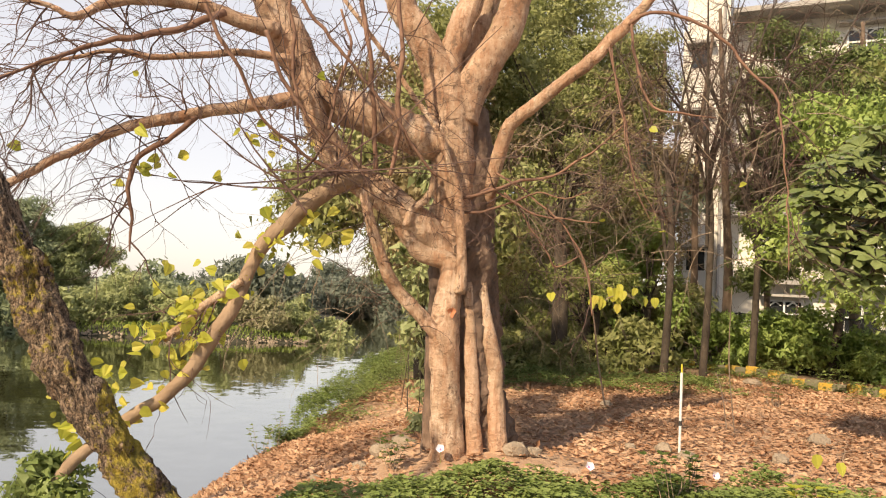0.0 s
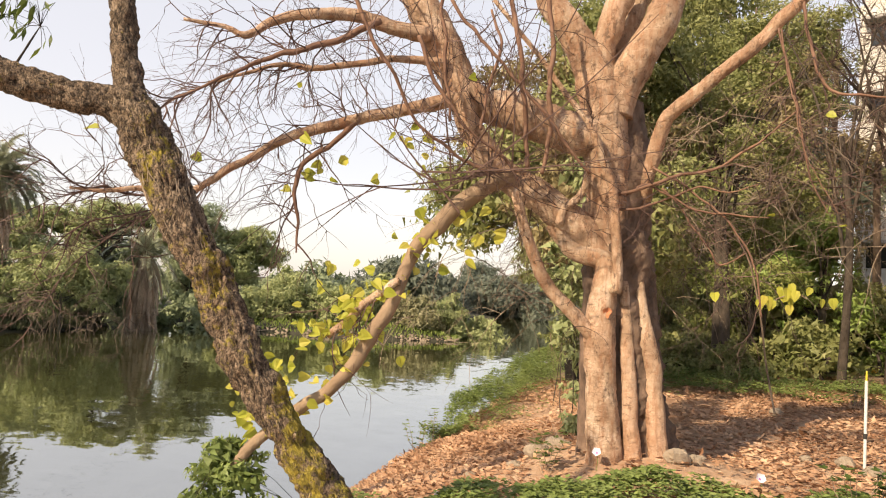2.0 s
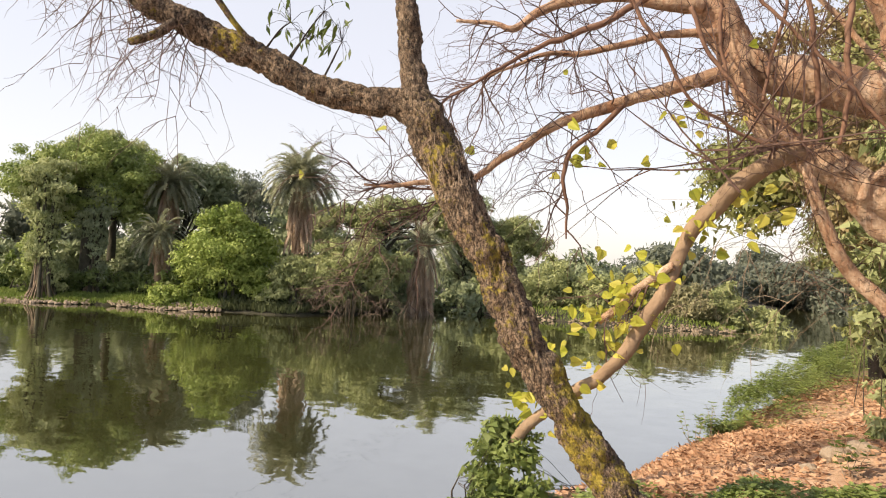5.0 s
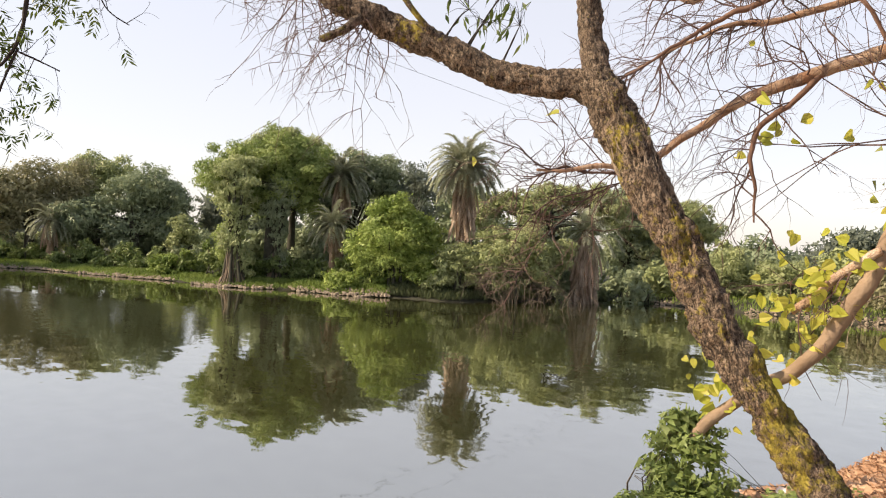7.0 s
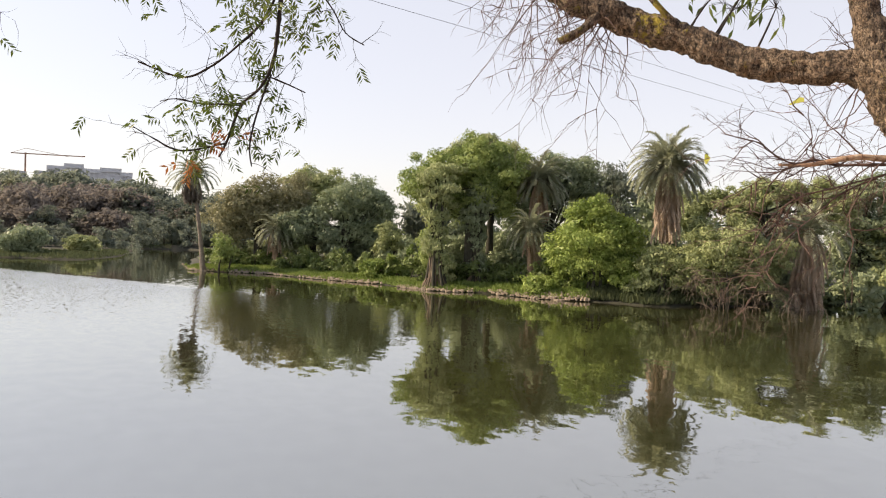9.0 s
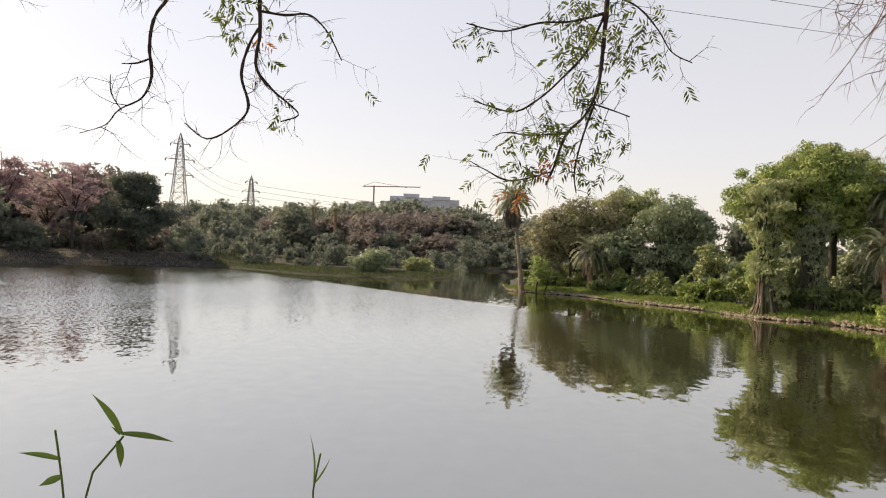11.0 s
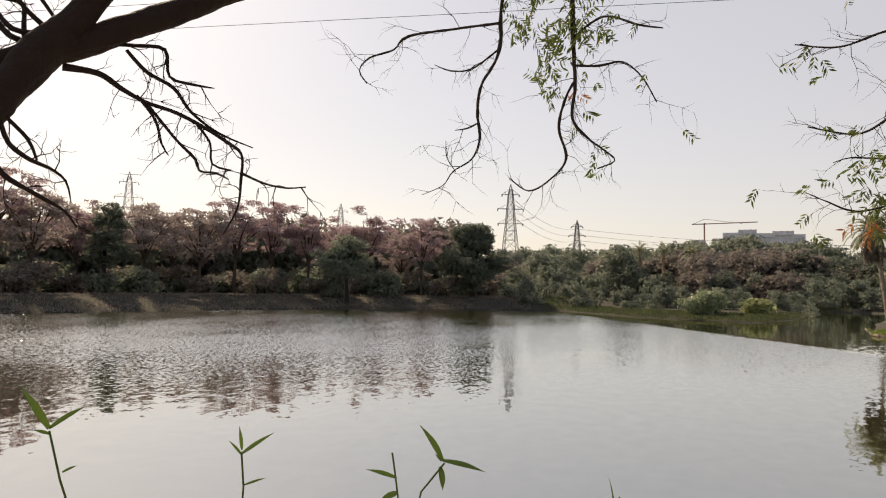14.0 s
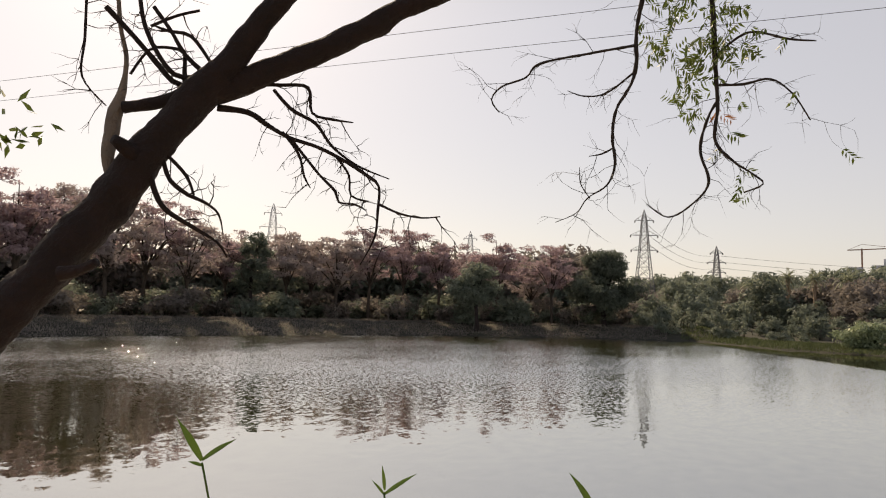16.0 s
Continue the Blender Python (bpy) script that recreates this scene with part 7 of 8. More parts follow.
far_tree("shrub", "bank shrub with hanging brown and green sprays", 2.6, 12.6, 5.2, 4.2, LEAF_WOOD, 370, base=2.7, size=0.1, cover=0.8, subs=6, n=26, trunk_r=0.006, trunks=1, category="shrub", droop=1.0)
far_tree("shrub", "bank shrub with hanging brown sprays", 1.8, 11.0, 4.8, 1.8, LEAF_RUSSET, 371, base=2.5, size=0.1, cover=0.8, subs=6, n=22, trunk_r=0.006, trunks=1, category="shrub", droop=1.0)


def big_leaf_tree():
    p = flat(-34.5, 8.6)
    p.z = gz(p.x, p.y)
    root = thing("large_leaved_tree", "small tree with broad glossy leaves in rosettes", "tree", at=p)
    rng = random.Random(380)
    m = Mesh()
    spine = limb(m, [(0, 0, -0.2, 0.10), (-0.03, 0, 0.9, 0.08), (-0.08, 0, 2.0, 0.06), (-0.15, 0, 3.2, 0.03)], 12, 0.15, 0.1, 5, kink=0.05)[0]
    hubs = []
    for az, el, r, n in ((-31.4, 12.2, 0.27, 7), (-30.4, 10.3, 0.30, 8), (-28.7, 9.2, 0.27, 7), (-27.3, 8.1, 0.23, 5), (-31.5, 7.2, 0.33, 9), (-29.5, 6.5, 0.30, 8), (-27.4, 5.3, 0.23, 5), (-31.2, 4.2, 0.30, 8), (-29.1, 3.7, 0.23, 5), (-32.7, 10.2, 0.40, 9), (-32.8, 5.3, 0.40, 9), (-35.0, 8.0, 0.6, 14)):
        c = flat(az, 8.5, height_at(el, 8.5)) - p
        low = [q for q in spine if q.z < c.z - 0.1]
        e = c - flat(az, 0.15)
        limb(m, [(*low[-1], 0.03), (*(low[-1].lerp(e, 0.55) + Vector((0, 0, -0.05))), 0.02), (*e, 0.012)], 6, 0.15, 0.1, 6, kink=0.05)
        for _ in range(int(n * 1.7)):
            h = c + any_way(rng) * r * rng.uniform(0.4, 1.3)
            limb(m, [(*e, 0.009), (*(e.lerp(h, 0.6) - Vector((0, 0, 0.03))), 0.007), (*h, 0.005)], 4, 0, 0.2)
            hubs.append(h)
    part("trunk", m, BARK_SHADE, root, smooth=True)
    m = Mesh()
    for h in hubs:
        tilt = Vector((rng.uniform(-0.5, 0.3), rng.uniform(-0.9, 0.0), 1)).normalized()
        u = tilt.orthogonal().normalized()
        v = tilt.cross(u)
        for k in range(9):
            a = k * 2.4
            d = u * math.cos(a) + v * math.sin(a) + tilt * rng.uniform(-0.3, 0.25)
            l = rng.uniform(0.16, 0.26)
            s = d.normalized().cross(tilt).normalized()
            n = s.cross(d.normalized())
            # a leaf with a bent blade: stalk, shoulders, tip turned down
            w = l * rng.uniform(0.19, 0.25)
            e = d.normalized()
            m.add([h + e * l * 0.06, h + e * l * 0.45 + s * w * 0.75 + n * w * 0.3, h + e * l * 0.75 + s * w, h + e * l * 0.98 - n * l * 0.12, h + e * l * 0.75 - s * w, h + e * l * 0.45 - s * w * 0.75 + n * w * 0.3, h + e * l * 0.6 + n * w * 0.05],
                  ((0, 1, 6), (1, 2, 6), (2, 3, 6), (3, 4, 6), (4, 5, 6), (5, 0, 6)))
    part("foliage", m, LEAF_BROAD, root)


big_leaf_tree()
shaped_tree("broadleaf_tree", "small-leaved green tree before the white house", 20.0, [(-24.6, 19.4, 0.6), (-26.8, 18.4, 0.7), (-23.2, 13.4, 0.5), (-23.4, 16.1, 0.65), (-25.7, 14.8, 0.73), (-27.9, 15.4, 0.73), (-30.0, 14.9, 0.81), (-31.4, 12.5, 0.81), (-26.5, 12.4, 0.73), (-24.3, 11.7, 0.65), (-23.2, 9.3, 0.65), (-25.5, 9.3, 0.73), (-24.1, 6.4, 0.65), (-23.4, 2.7, 0.52), (-25.2, 3.6, 0.57), (-31.3, 17.4, 0.81), (-29.3, 17.6, 0.62)], LEAF_HEDGE, 381, foot=-28.6, bark=BARK_SHADE, trunk_r=0.09, cover=0.6)
PANE = Nodes("dark window pane").set(Roughness=0.05, Metallic=0.0)
PANE.color(PANE.ramp(PANE.noise(2, 2), (0.3, (0.012, 0.014, 0.016)), (0.7, (0.03, 0.034, 0.036))))
PANE = PANE.m


def house_window(parent, c, w, h, turn):
    """A two-leaf window with an arched head in the wall at c."""
    ax, n = Vector((math.cos(turn), math.sin(turn), 0)), Vector((math.sin(turn), -math.cos(turn), 0))
    m = Mesh()
    m.box(c + n * 0.06, (0.09, 0.12, h - 0.09), turn)
    win = part("window", m, FRAME_WHITE, parent)
    for k in (-1, 1):
        m = Mesh()
        m.box(c + ax * (w / 2 * k) + n * 0.05, (0.09, 0.12, h), turn)
        part("jamb", m, FRAME_WHITE, win)
    for z in (-h / 2, 0.05, h / 2):
        m = Mesh()
        m.box(c + n * 0.05 + Vector((0, 0, z)), (w - 0.1, 0.1, 0.08), turn)
        part("rail", m, FRAME_WHITE, win)
    for k in (-0.5, 0.5):
        for s in (-1, 1):
            q = c + ax * (w / 2 * (k + s * 0.2)) + n * 0.045 + Vector((0, 0, h / 2 - 0.11))
            m = Mesh()
            m.bar(q - ax * 0.14 * s + Vector((0, 0, 0.06)), q + ax * 0.1 * s - Vector((0, 0, 0.12)), 0.09)
            part("arch_corner", m, FRAME_WHITE, win)
    for k in (-0.5, 0.5):
        m = Mesh()
        m.box(c + ax * (w / 2 * k) + n * 0.02, (w / 2 - 0.08, 0.03, h - 0.06), turn)
        part("pane", m, PANE, win)
    m = Mesh()
    m.box(c + n * 0.28 + Vector((0, 0, h / 2 + 0.25)), (w + 0.7, 0.6, 0.12), turn)
    part("canopy", m, PLASTER_GREY, win)


def house():
    turn = radians(-25)
    ax, n = Vector((math.cos(turn), math.sin(turn), 0)), Vector((math.sin(turn), -math.cos(turn), 0))
    c = flat(-31.0, 38, 1.0)
    root = thing("house", "white plastered five-storey house with projecting slabs", "building", at=c)
    m = Mesh()
    m.box((-n * 4) + Vector((0, 0, 7.9)), (17, 8, 15.8), turn)
    part("wall", m, PLASTER, root)
    t = Mesh()
    q = ax * (-7.1) + n * 1.2
    t.box(q + Vector((0, 0, 8.6)), (1.9, 2.4, 17.2), turn)
    tower = part("stair_tower", t, PLASTER, root, "white corner tower with a grey pipe")
    for z in (3.0, 6.2, 9.4, 12.6):
        m = Mesh()
        m.box(q + n * 1.5 + ax * (-0.3) + Vector((0, 0, z + 1.5)), (1.3, 0.6, 0.12), turn)
        part("canopy", m, PLASTER_GREY, tower)
        m = Mesh()
        m.box(q + n * 1.203 + ax * (-0.3) + Vector((0, 0, z + 0.9)), (0.8, 0.02, 1.0), turn)
        part("window", m, PANE, tower)
    m = Mesh()
    m.bar(q + n * 1.3 + ax * 0.7, q + n * 1.3 + ax * 0.7 + Vector((0, 0, 16.5)), 0.14)
    part("pipe", m, PLASTER_GREY, tower)
    for i in range(1, 6):
        m = Mesh()
        out = 1.0 if i < 5 else 1.8
        m.box(n * (out / 2 - 0.2) + ax * 1.2 + Vector((0, 0, 3.2 * i - 0.12)), (14.6, out + 0.4, 0.24), turn)
        part("slab", m, PLASTER_GREY, root)
        if i < 5:
            m = Mesh()
            m.box(n * 0.75 + ax * 1.2 + Vector((0, 0, 3.2 * i + 0.45)), (14.6, 0.12, 0.85), turn)
            part("parapet", m, PLASTER, root)
    for i in range(5):
        for x in (-3.6, -0.4, 2.8, 6.0):
            house_window(root, ax * x + n * 0.02 + Vector((0, 0, 3.2 * i + 1.55)), 1.5, 1.3, turn)


house()


def garden_wall_shed():
    p = flat(-17.2, 30, 1.0)
    root = thing("shed", "low shed with a dark flat roof on white posts", "shed", at=p)
    for x in (-1.4, 0, 1.4):
        m = Mesh()
        m.box((x, 0, 0.85), (0.22, 0.22, 1.7))
        part("post", m, PLASTER, root)
    m = Mesh()
    m.box((0, 0, 1.8), (3.6, 2.4, 0.22))
    part("roof", m, PLASTER_GREY, root)
    m = Mesh()
    m.box((0, 1.0, 0.85), (3.2, 0.15, 1.7))
    part("back_wall", m, PLASTER_GREY, root)


garden_wall_shed()


def fence():
    a, b = flat(-18.5, 25.5), flat(-37, 18.5)
    root = thing("fence", "chain-link fence on dark posts with a top rail", "fence")
    n = 7
    d = (b - a) / n
    top = 1.45
    for i in range(n + 1):
        p = a + d * i
        z = gz(p.x, p.y)
        m = Mesh()
        m.bar((p.x, p.y, z - 0.2), (p.x, p.y, z + top + 0.05), 0.07)
        part("post", m, FENCE, root)
    for i in range(n):
        p, q = a + d * i, a + d * (i + 1)
        zp, zq = gz(p.x, p.y), gz(q.x, q.y)
        m = Mesh()
        m.bar((p.x, p.y, zp + top), (q.x, q.y, zq + top), 0.06)
        part("rail", m, FENCE, root)
        m = Mesh()
        k = 26
        for j in range(-k // 2, k):
            for s in (0, 1):
                u0, u1 = j / k, j / k + 0.5
                z0, z1 = 0.0, top
                if u0 < 0:
                    z0, u0 = top * (-u0) / 0.5, 0.0
                if u1 > 1:
                    z1, u1 = top * (1 - j / k) / 0.5, 1.0
                if s:
                    z0, z1 = top - z0, top - z1
                e, f = p.lerp(q, u0), p.lerp(q, u1)
                tube(m, [(e.x, e.y, zp + z0), (f.x, f.y, zq + z1)], [0.005, 0.005], 3, 0, closed=False)
        part("mesh_panel", m, FENCE, root)


fence()


def kerb_paint(name, a, b):
    k = Nodes(name)
    c = k.mix(k.ramp(k.noise(9, 6, 0.7), (0.48, 0.0), (0.62, 0.8)), a, b)
    k.color(k.mix(0.25, c, k.ramp(k.each(), (0, (0.2, 0.17, 0.12)), (1, a)))).set(Roughness=0.9).bump(k.noise(30, 5), 0.5, 0.01)
    return k.m


KERB_YELLOW = kerb_paint("chipped yellow kerb paint", (0.58, 0.36, 0.05), (0.34, 0.28, 0.2))
KERB_BARE = kerb_paint("bare mossy kerb concrete", (0.22, 0.20, 0.13), (0.12, 0.12, 0.06))


def kerb():
    root = thing("kerb", "worn kerb of alternating yellow and bare blocks", "kerb")
    a, b = Vector((6.3, 20.4, 0)), Vector((8.9, 11.4, 0))
    n = 26
    d = (b - a) / n
    turn = math.atan2(d.y, d.x)
    bm = bmesh.new()
    bmesh.ops.create_cube(bm, size=1)
    bmesh.ops.scale(bm, vec=(d.length * 0.96, 0.16, 0.34), verts=bm.verts)
    bmesh.ops.bevel(bm, geom=bm.edges[:], offset=0.025, segments=1)
    shapes = []
    for mat in (KERB_YELLOW, KERB_BARE):
        me = bpy.data.meshes.new("kerb_block")
        bm.to_mesh(me)
        me.materials.append(mat)
        shapes.append(me)
    bm.free()
    rng = random.Random(390)
    for i in range(n):
        p = a + d * (i + 0.5)
        ob = new("kerb_block", shapes[i % 2])
        ob.parent = root
        ob.matrix_basis = pose(p.x, p.y, gz(p.x, p.y) + 0.03 + rng.uniform(-0.04, 0.02), 0, rng.uniform(-2, 2), math.degrees(turn) + rng.uniform(-2, 2))


kerb()


# ---------------------------------------------------------------- near ground
def scatter(name, label, category, material, count, seed, where, maker):
    rng = random.Random(seed)
    m = Mesh()
    made = 0
    while made < count:
        q = where(rng)
        made += 1
        if q is None:
            continue
        x, y = q
        z = gz_near(x, y)
        if z < 0.03:
            continue
        maker(m, Vector((x, y, z)), rng)
    return tagged(part(name, m, material), label, category, kind="stuff")


def build_near_heights():
    """Ground heights on a fine grid round the near bank."""
    xs, ys = np.arange(-6, 14, 0.1), np.arange(-8, 22, 0.1)
    return ground_height(xs[:, None] + 0 * ys[None], ys[None] + 0 * xs[:, None])


NEAR_Z = build_near_heights()


def gz_near(x, y):
    i, j = int(round((x + 6) / 0.1)), int(round((y + 8) / 0.1))
    return float(NEAR_Z[min(max(i, 0), NEAR_Z.shape[0] - 1), min(max(j, 0), NEAR_Z.shape[1] - 1)])


def litter_leaf(m, p, rng):
    d = Vector((rng.uniform(-1, 1), rng.uniform(-1, 1), rng.uniform(-0.1, 0.25)))
    s = rng.uniform(0.045, 0.105)
    leaf(m, p + Vector((0, 0, rng.uniform(0.006, 0.045))), d, Vector((rng.uniform(-0.5, 0.5), rng.uniform(-0.5, 0.5), 1)), s, s * rng.uniform(0.4, 0.65), rng.uniform(-0.5, 0.5))


def litter_spot(rng):
    x, y = rng.uniform(-3.2, 10.5), rng.uniform(3.6, 17)
    if noise.noise(Vector((x * 0.5, y * 0.5, 3))) < (-0.25 if x < 0.3 else -0.5) and rng.random() < 0.8:
        return None
    return x, y


scatter("leaf_litter", "dry brown fallen leaves covering the ground", "leaves", LITTER, 88000, 400, litter_spot, litter_leaf)


def heap_spot(rng):
    return (rng.gauss(-1.75, 0.6), rng.gauss(7.7, 0.9)) if rng.random() < 0.45 else (rng.gauss(-2.0, 0.4), rng.gauss(9.9, 1.1))


scatter("leaf_heap", "heap of orange-brown dead leaves by the water", "leaves", LITTER, 13000, 401, heap_spot, litter_leaf)


def cover_leaf(m, p, rng, tall=0.24):
    # leaves lie on the skin of low, lumpy cushions
    h = tall * max(0.08, 0.55 + 1.1 * noise.noise(p * 1.2) + 0.5 * noise.noise(p * 3.1)) * (1 - 0.4 * rng.random() ** 2)
    n = rng.randint(2, 4)
    for k in range(n):
        a = rng.uniform(0, 6.28)
        s = rng.uniform(0.032, 0.066)
        leaf(m, p + Vector((rng.uniform(-.05, .05), rng.uniform(-.05, .05), max(0.01, h))), Vector((math.cos(a), math.sin(a), rng.uniform(-0.3, 0.4))), Vector((rng.uniform(-0.5, 0.5), rng.uniform(-0.5, 0.5), 1)), s, s * 0.6, 0.2)


def patch(cx, cy, rx, ry, cut=-0.15):
    def spot(rng):
        x, y = cx + rx * rng.uniform(-1, 1), cy + ry * rng.uniform(-1, 1)
        e = ((x - cx) / rx) ** 2 + ((y - cy) / ry) ** 2 + 0.6 * noise.noise(Vector((x * 1.3, y * 1.3, 0)))
        return (x, y) if e < 0.9 and noise.noise(Vector((x * 2.3, y * 2.3, 7))) > cut - 0.2 else None
    return spot


def bank_spot(rng):
    y = rng.uniform(10.8, 26)
    x = float(np.interp(y, [6.3, 9.4, 12.3, 17.2, 27.5], [-3.3, -2.5, -2.3, -2.0, -1.5])) + (abs(rng.gauss(0.1, 0.55)) - 0.12) * (0.6 + y / 24)
    return x, y


scatter("ground_cover", "low green creeping plants with small leaves", "plants", LEAF_COVER, 13000, 410, patch(1.3, 5.3, 2.4, 0.85), lambda m, p, rng: cover_leaf(m, p, rng, 0.24))
scatter("ground_cover", "low green creeping plants on the water's edge", "plants", LEAF_COVER, 22000, 411, bank_spot, lambda m, p, rng: cover_leaf(m, p, rng, 0.62))
scatter("ground_cover", "low green creeping plants at the mossy tree's foot", "plants", LEAF_COVER, 2400, 412, patch(-1.9, 5.0, 1.0, 0.8, 0.1), cover_leaf)
scatter("ground_cover", "trailing green plants round the leaning bough's foot", "plants", LEAF_COVER, 4200, 413, patch(-2.9, 5.6, 0.55, 0.6), cover_leaf)


def kerb_spot(rng):
    y = 20.5 - 9.0 * rng.random() ** 1.4
    return 6.3 + (20.4 - y) * 0.289 - abs(rng.gauss(0.15, 0.5)), y


scatter("ground_cover", "straggling green weeds along the kerb", "plants", LEAF_COVER, 3200, 415, kerb_spot, lambda m, p, rng: cover_leaf(m, p, rng, 0.42))


def edge_spot(rng):
    return rng.uniform(0.9, 5.6), 12.4 + 0.25 * rng.uniform(0, 9) + abs(rng.gauss(0, 0.9))


scatter("ground_cover", "straggling green weeds at the wood's edge", "plants", LEAF_COVER, 6500, 414, edge_spot, cover_leaf)


def weeds(spots):
    rng = random.Random(420)
    for x, y, h, n, mat in spots:
        root = thing("weed", "upright leafy green weed", "plant", "weeds", at=(x, y, gz_near(x, y)))
        l = Mesh()
        for _ in range(n):
            d = Vector((rng.uniform(-0.35, 0.35), rng.uniform(-0.35, 0.35), 1)).normalized()
            q = Vector((rng.gauss(0, 0.05), rng.gauss(0, 0.05), -0.02))
            pts = [q + d * h * k / 6 + any_way(rng) * 0.012 for k in range(7)]
            m = Mesh()
            tube(m, pts, [0.006 * (1 - k / 8) for k in range(7)], 4, 0)
            part("stem", m, TWIG_DRY, root)
            for k in range(2, 7):
                for _ in range(4):
                    a = rng.uniform(0, 6.28)
                    s = rng.uniform(0.05, 0.1)
                    leaf(l, pts[k], Vector((math.cos(a), math.sin(a), 0.2)), Vector((0, 0, 1)), s, s * 0.5, 0.2)
        part("foliage", l, mat, root)


weeds(((1.75, 5.35, 0.45, 6, LEAF_NEEM), (1.95, 5.5, 0.4, 5, LEAF_NEEM), (2.6, 4.9, 0.35, 4, LEAF_YELLOW), (3.6, 5.0, 0.45, 4, LEAF_YELLOW), (-0.35, 6.6, 0.4, 5, LEAF_NEEM), (-2.3, 10.0, 0.5, 5, LEAF_COVER), (-2.2, 10.9, 0.55, 5, LEAF_COVER), (4.0, 12.2, 0.6, 6, LEAF_NEEM), (5.4, 11.6, 0.5, 6, LEAF_NEEM)))


def flowers(spots):
    rng = random.Random(430)
    for x, y, up in spots:
        z = gz_near(x, y) + up
        root = thing("flower", "open white trumpet flower with a violet eye", "flower", "white flowers", at=(x, y, z))
        m = Mesh()
        face = Vector((rng.uniform(-0.3, 0.3), -1, rng.uniform(0.1, 0.7))).normalized()
        s = face.orthogonal().normalized()
        u = face.cross(s)
        ring = [(s * math.cos(a) + u * math.sin(a)) * 0.038 * (1.08 if i % 2 else 0.92) + face * 0.02 for i, a in enumerate(2 * math.pi * k / 10 for k in range(10))]
        throat = [(s * math.cos(a) + u * math.sin(a)) * 0.010 - face * 0.01 for a in (2 * math.pi * k / 10 for k in range(10))]
        m.add(ring + throat, [(i, (i + 1) % 10, 10 + (i + 1) % 10, 10 + i) for i in range(10)])
        part("petals", m, WHITE_PETAL, root)
        m = Mesh()
        m.add([(s * math.cos(a) + u * math.sin(a)) * 0.0105 - face * 0.008 for a in (2 * math.pi * k / 6 for k in range(6))], [tuple(range(6))])
        part("eye", m, PETAL_EYE, root)
        m = Mesh()
        tube(m, [(0, 0, -up - 0.02), (0.01, 0, -up * 0.5), -face * 0.01], [0.003, 0.003, 0.003], 4, 0)
        part("stalk", m, LEAF_COVER, root)


flowers(((-0.02, 5.66, 0.12), (-0.12, 5.26, 0.10), (-1.08, 5.55, 0.08), (-0.57, 5.38, 0.08), (0.09, 6.48, 0.15), (2.53, 6.50, 0.06), (-2.19, 5.83, 0.10), (1.35, 6.20, 0.10), (-0.57, 5.42, 0.08), (-1.10, 5.59, 0.08), (0.39, 5.14, 0.12), (0.01, 5.58, 0.15)))


def near_rocks(spots):
    rng = random.Random(440)
    for x, y, s in spots:
        m = Mesh()
        rock(m, Vector((0, 0, 0)), s, rng, 0.5, True)
        ob = tagged(part("rock", m, STONE, smooth=False), "rough tan rock lying among dead leaves", "rock", "loose rocks")
        ob.location = (x, y, gz_near(x, y) + 0.01)


near_rocks(((-0.47, 7.44, 0.28), (-0.28, 7.70, 0.26), (2.44, 7.66, 0.2), (2.54, 7.26, 0.20), (4.52, 8.52, 0.24), (3.45, 7.22, 0.18), (2.58, 10.87, 0.20), (0.78, 6.72, 0.20), (0.95, 6.8, 0.14), (-0.65, 6.99, 0.16), (6.35, 14.56, 0.30), (2.17, 7.98, 0.10), (-1.02, 6.61, 0.14)))


def marker_pole():
    x, y = 2.55, 7.51
    z = gz_near(x, y)
    root = thing("marker_pole", "thin white pole with a black band and yellow tip", "pole", at=(x, y, z))
    for name, z0, z1, r, mat in (("shaft", -0.05, 0.84, 0.014, POLE_WHITE), ("band", 0.30, 0.35, 0.017, POLE_BAND), ("tip", 0.84, 0.93, 0.009, POLE_TIP)):
        m = Mesh()
        tube(m, [(0, 0, z0), (0, 0, (z0 + z1) / 2), (0, 0, z1)], [r, r, r * (0.7 if name == "tip" else 1)], 12, 0)
        part(name, m, mat, root, smooth=False)


marker_pole()


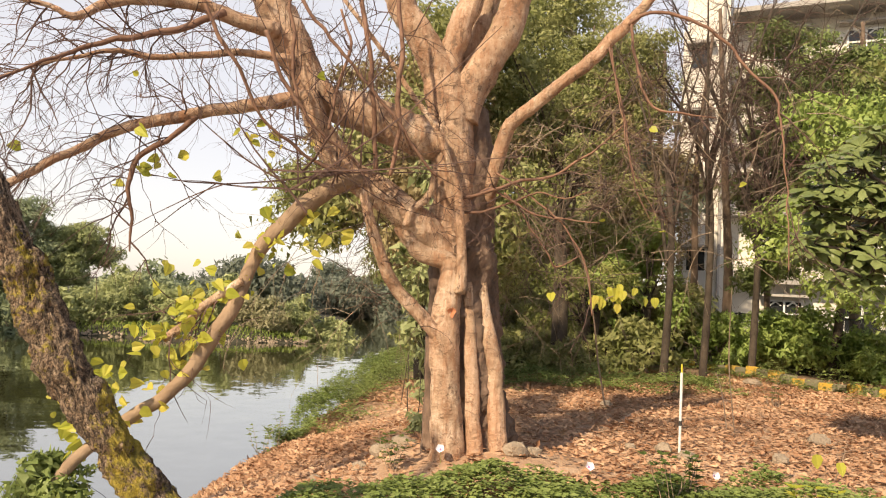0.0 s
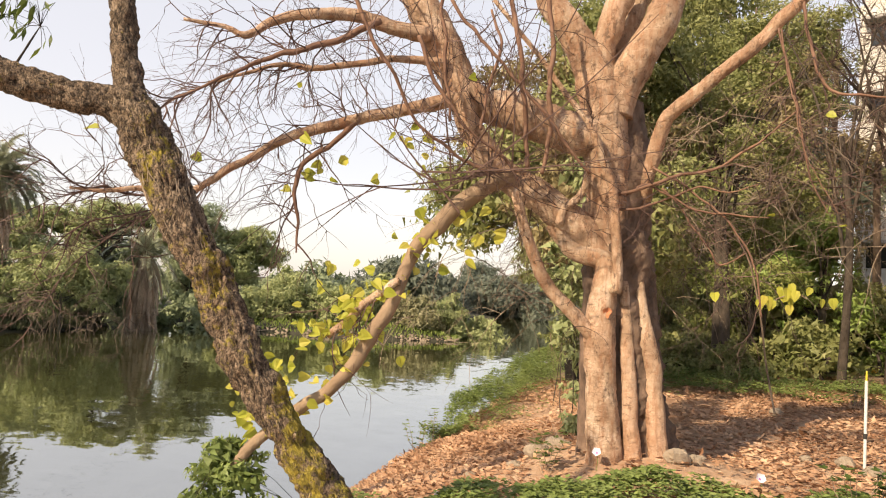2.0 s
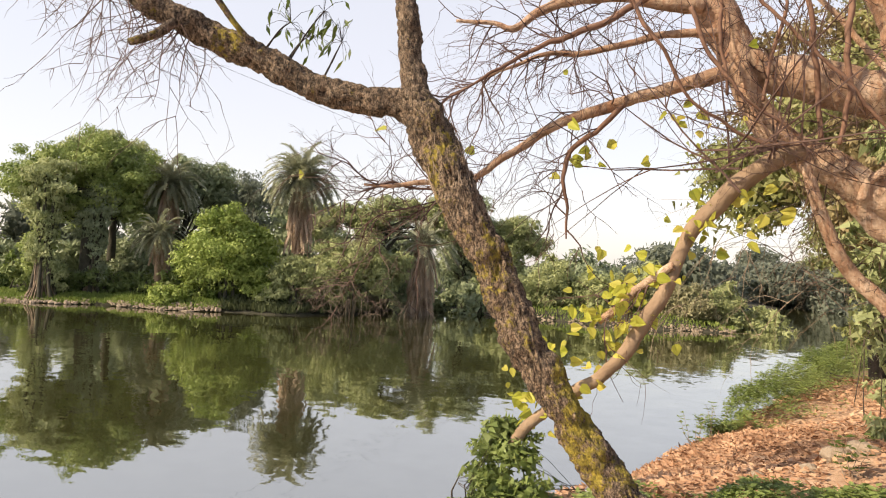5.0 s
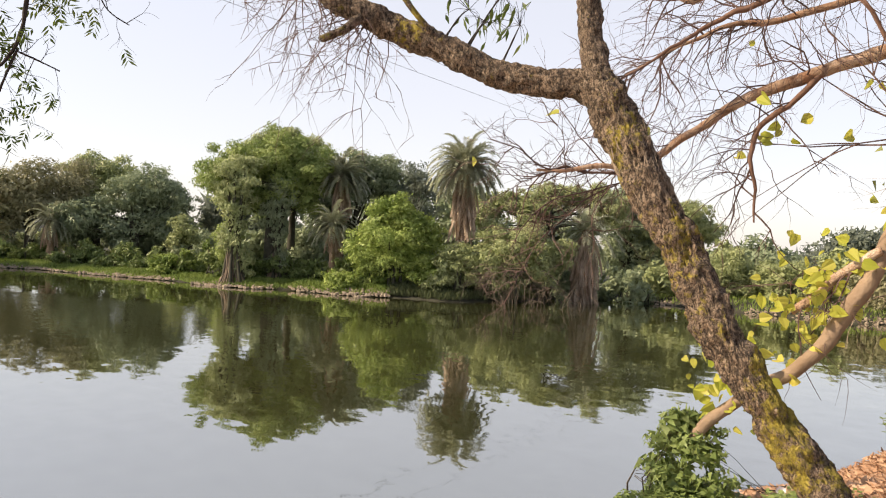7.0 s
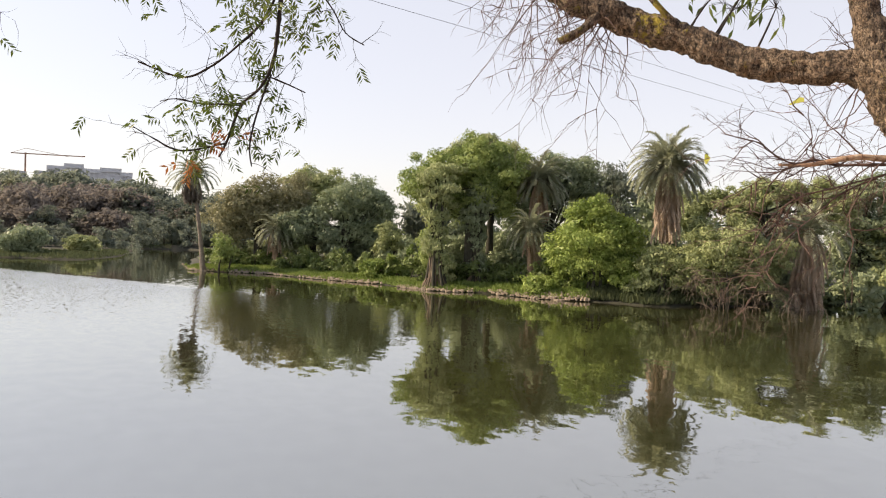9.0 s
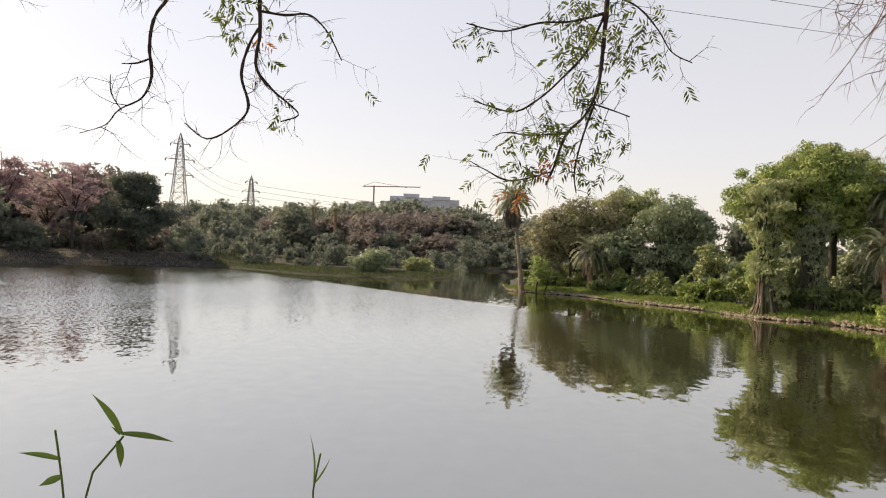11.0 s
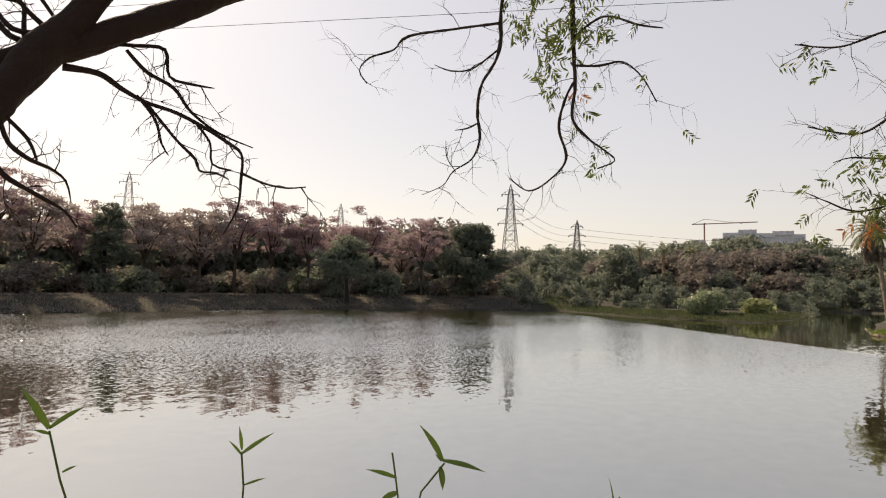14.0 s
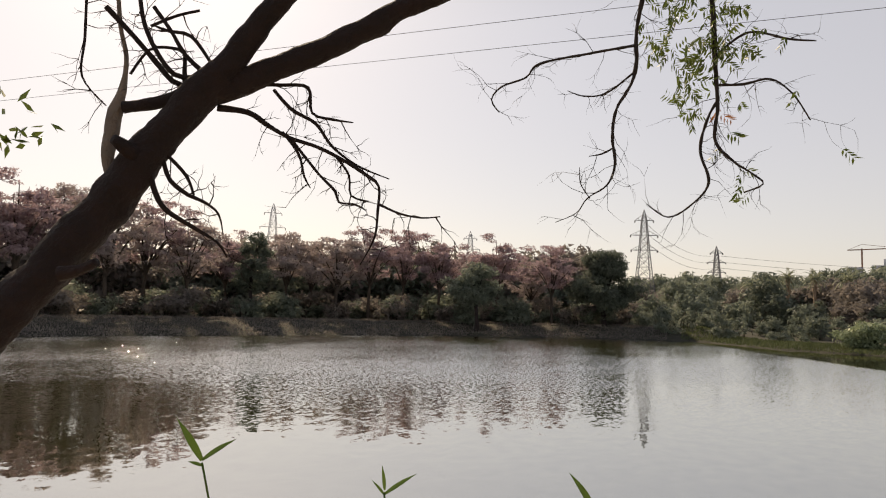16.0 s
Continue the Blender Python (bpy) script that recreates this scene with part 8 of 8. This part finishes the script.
def saplings():
    rng = random.Random(450)
    for rows, spots, label in (
        ([(2.50, 10.61, 1.07, 0.014), (2.36, 10.54, 1.70, 0.012), (2.23, 10.36, 2.35, 0.011), (2.04, 10.20, 3.06, 0.009), (1.80, 10.04, 3.44, 0.006)], [], 'thin bare sapling stem rising from a stone'),
        ([(1.79, 8.00, 2.48, 0.006), (1.86, 7.99, 2.59, 0.006), (2.04, 7.94, 2.65, 0.006), (2.14, 7.92, 2.60, 0.004)], [(1.75, 8.01, 2.61, 5), (1.95, 7.96, 2.62, 6), (2.11, 7.92, 2.66, 7)], 'hanging shoot with a row of large yellow-green leaves'),
        ([(3.64, 8.78, 1.05, 0.008), (3.56, 8.81, 1.92, 0.007), (3.57, 8.80, 2.81, 0.004)], [], 'thin bare upright sapling stem'),
        ([(3.44, 8.53, 1.15, 0.008), (3.39, 8.55, 1.53, 0.006), (3.32, 8.58, 1.79, 0.004)], [], 'short bare dry stem'),
        ([(3.39, 6.13, 1.16, 0.006), (3.43, 6.10, 1.31, 0.005), (3.45, 6.09, 1.42, 0.003)], [(3.43, 6.10, 1.33, 2)], 'small shoot with yellowed leaves'),
    ):
        root = thing("sapling", label, "sapling", "thin saplings")
        m = Mesh()
        limb(m, rows, 6, 0.1, 0.08, 8)
        part("stem", m, TWIG_DRY, root)
        m = Mesh()
        for x, y, z, n in spots:
            for _ in range(n):
                p = Vector((x, y, z)) + Vector((rng.gauss(0, 0.12), rng.gauss(0, 0.06), rng.gauss(0, 0.05)))
                s = rng.uniform(0.08, 0.14)
                leaf(m, p, Vector((rng.uniform(-0.4, 0.4), rng.uniform(-0.4, 0.1), -1)), Vector((rng.uniform(-0.6, 0.6), -1, 0.4)), s, s * 0.75, 0.2, "heart")
        if m.v:
            part("foliage", m, LEAF_YELLOW, root)


saplings()


def canes(stems):
    eye, k = Vector((-0.348, -0.246, 2.483)), 0.8
    grow = lambda q: eye + (Vector(q) - eye) * k
    for rows, blades in stems:
        root = thing("cane", "slender green cane shoot with pointed leaves", "plant", "cane shoots")
        m = Mesh()
        limb(m, [(*grow(q[:3]), q[3] * k) for q in rows], 8, 0, 0.03)
        part("stem", m, LEAF_REED, root, smooth=True)
        for (px, py, pz), (qx, qy, qz), w in blades:
            a, b = grow((px, py, pz)), grow((qx, qy, qz))
            m = Mesh()
            d = b - a
            s = d.cross(Vector((0.6, 0.5, 0.45))).normalized()
            u = s.cross(d.normalized())
            n = 7
            vs = []
            for i in range(n + 1):
                f = i / n
                half = 0.33 * k * w * (math.sin(math.pi * min(1, f * 0.75 + 0.12)) ** 0.8) * (1 - f ** 3)
                c = a + d * f + u * 0.08 * d.length * math.sin(math.pi * f)
                vs += [c + s * half + u * half * 0.35, c, c - s * half + u * half * 0.35]
            m.add(vs, [q for i in range(n) for q in ((3 * i, 3 * i + 1, 3 * i + 4, 3 * i + 3), (3 * i + 1, 3 * i + 2, 3 * i + 5, 3 * i + 4))])
            part("leaf", m, LEAF_REED, root, smooth=True)


canes((
    ([(-1.42, -1.31, 1.61, 0.004), (-1.39, -1.34, 2.02, 0.002), (-1.37, -1.35, 2.12, 0.002), (-1.36, -1.37, 2.21, 0.002)], [((-1.357, -1.367, 2.215), (-1.320, -1.399, 2.295), 0.023), ((-1.357, -1.367, 2.215), (-1.402, -1.325, 2.253), 0.016), ((-1.358, -1.367, 2.205), (-1.338, -1.383, 2.214), 0.011), ((-1.375, -1.351, 2.134), (-1.393, -1.334, 2.144), 0.008)]),
    ([(-1.60, -1.09, 1.56, 0.004), (-1.59, -1.11, 1.99, 0.002), (-1.59, -1.11, 2.08, 0.002), (-1.58, -1.11, 2.15, 0.002)], [((-1.584, -1.112, 2.153), (-1.580, -1.117, 2.201), 0.012), ((-1.584, -1.112, 2.145), (-1.619, -1.060, 2.185), 0.014), ((-1.584, -1.111, 2.142), (-1.568, -1.133, 2.173), 0.009), ((-1.586, -1.108, 2.083), (-1.612, -1.070, 2.096), 0.008)]),
    ([(-1.73, -0.84, 1.54, 0.004), (-1.75, -0.81, 1.99, 0.002), (-1.76, -0.78, 2.08, 0.002), (-1.77, -0.75, 2.12, 0.002)], [((-1.769, -0.754, 2.125), (-1.752, -0.800, 2.198), 0.023), ((-1.769, -0.754, 2.125), (-1.796, -0.669, 2.103), 0.019), ((-1.768, -0.756, 2.123), (-1.763, -0.770, 2.139), 0.008), ((-1.767, -0.759, 2.113), (-1.769, -0.753, 2.064), 0.023)]),
    ([(-1.75, -0.80, 1.54, 0.004), (-1.74, -0.83, 1.95, 0.002), (-1.74, -0.84, 2.05, 0.002), (-1.73, -0.85, 2.14, 0.002)], [((-1.734, -0.841, 2.089), (-1.708, -0.899, 2.107), 0.016), ((-1.736, -0.839, 2.059), (-1.722, -0.870, 2.047), 0.021)]),
    ([(-1.89, -0.40, 1.46, 0.004), (-1.88, -0.42, 1.92, 0.002), (-1.88, -0.42, 2.00, 0.002), (-1.88, -0.41, 2.06, 0.002)], [((-1.884, -0.422, 2.000), (-1.883, -0.432, 2.099), 0.008), ((-1.884, -0.422, 1.997), (-1.887, -0.390, 2.050), 0.007)]),
))


def stake():
    p = (-4.84, 6.68, -0.24)
    root = thing("stake", "dark wooden stake standing in the shallow water", "stake", at=(p[0], p[1], -0.6))
    m = Mesh()
    limb(m, [(0, 0, 0, 0.025), (0.01, 0, 0.5, 0.024), (0, 0, 0.6 + p[2], 0.018)], 8, 0.2, 0.1, 8)
    part("post", m, BARK_DARK, root)


stake()
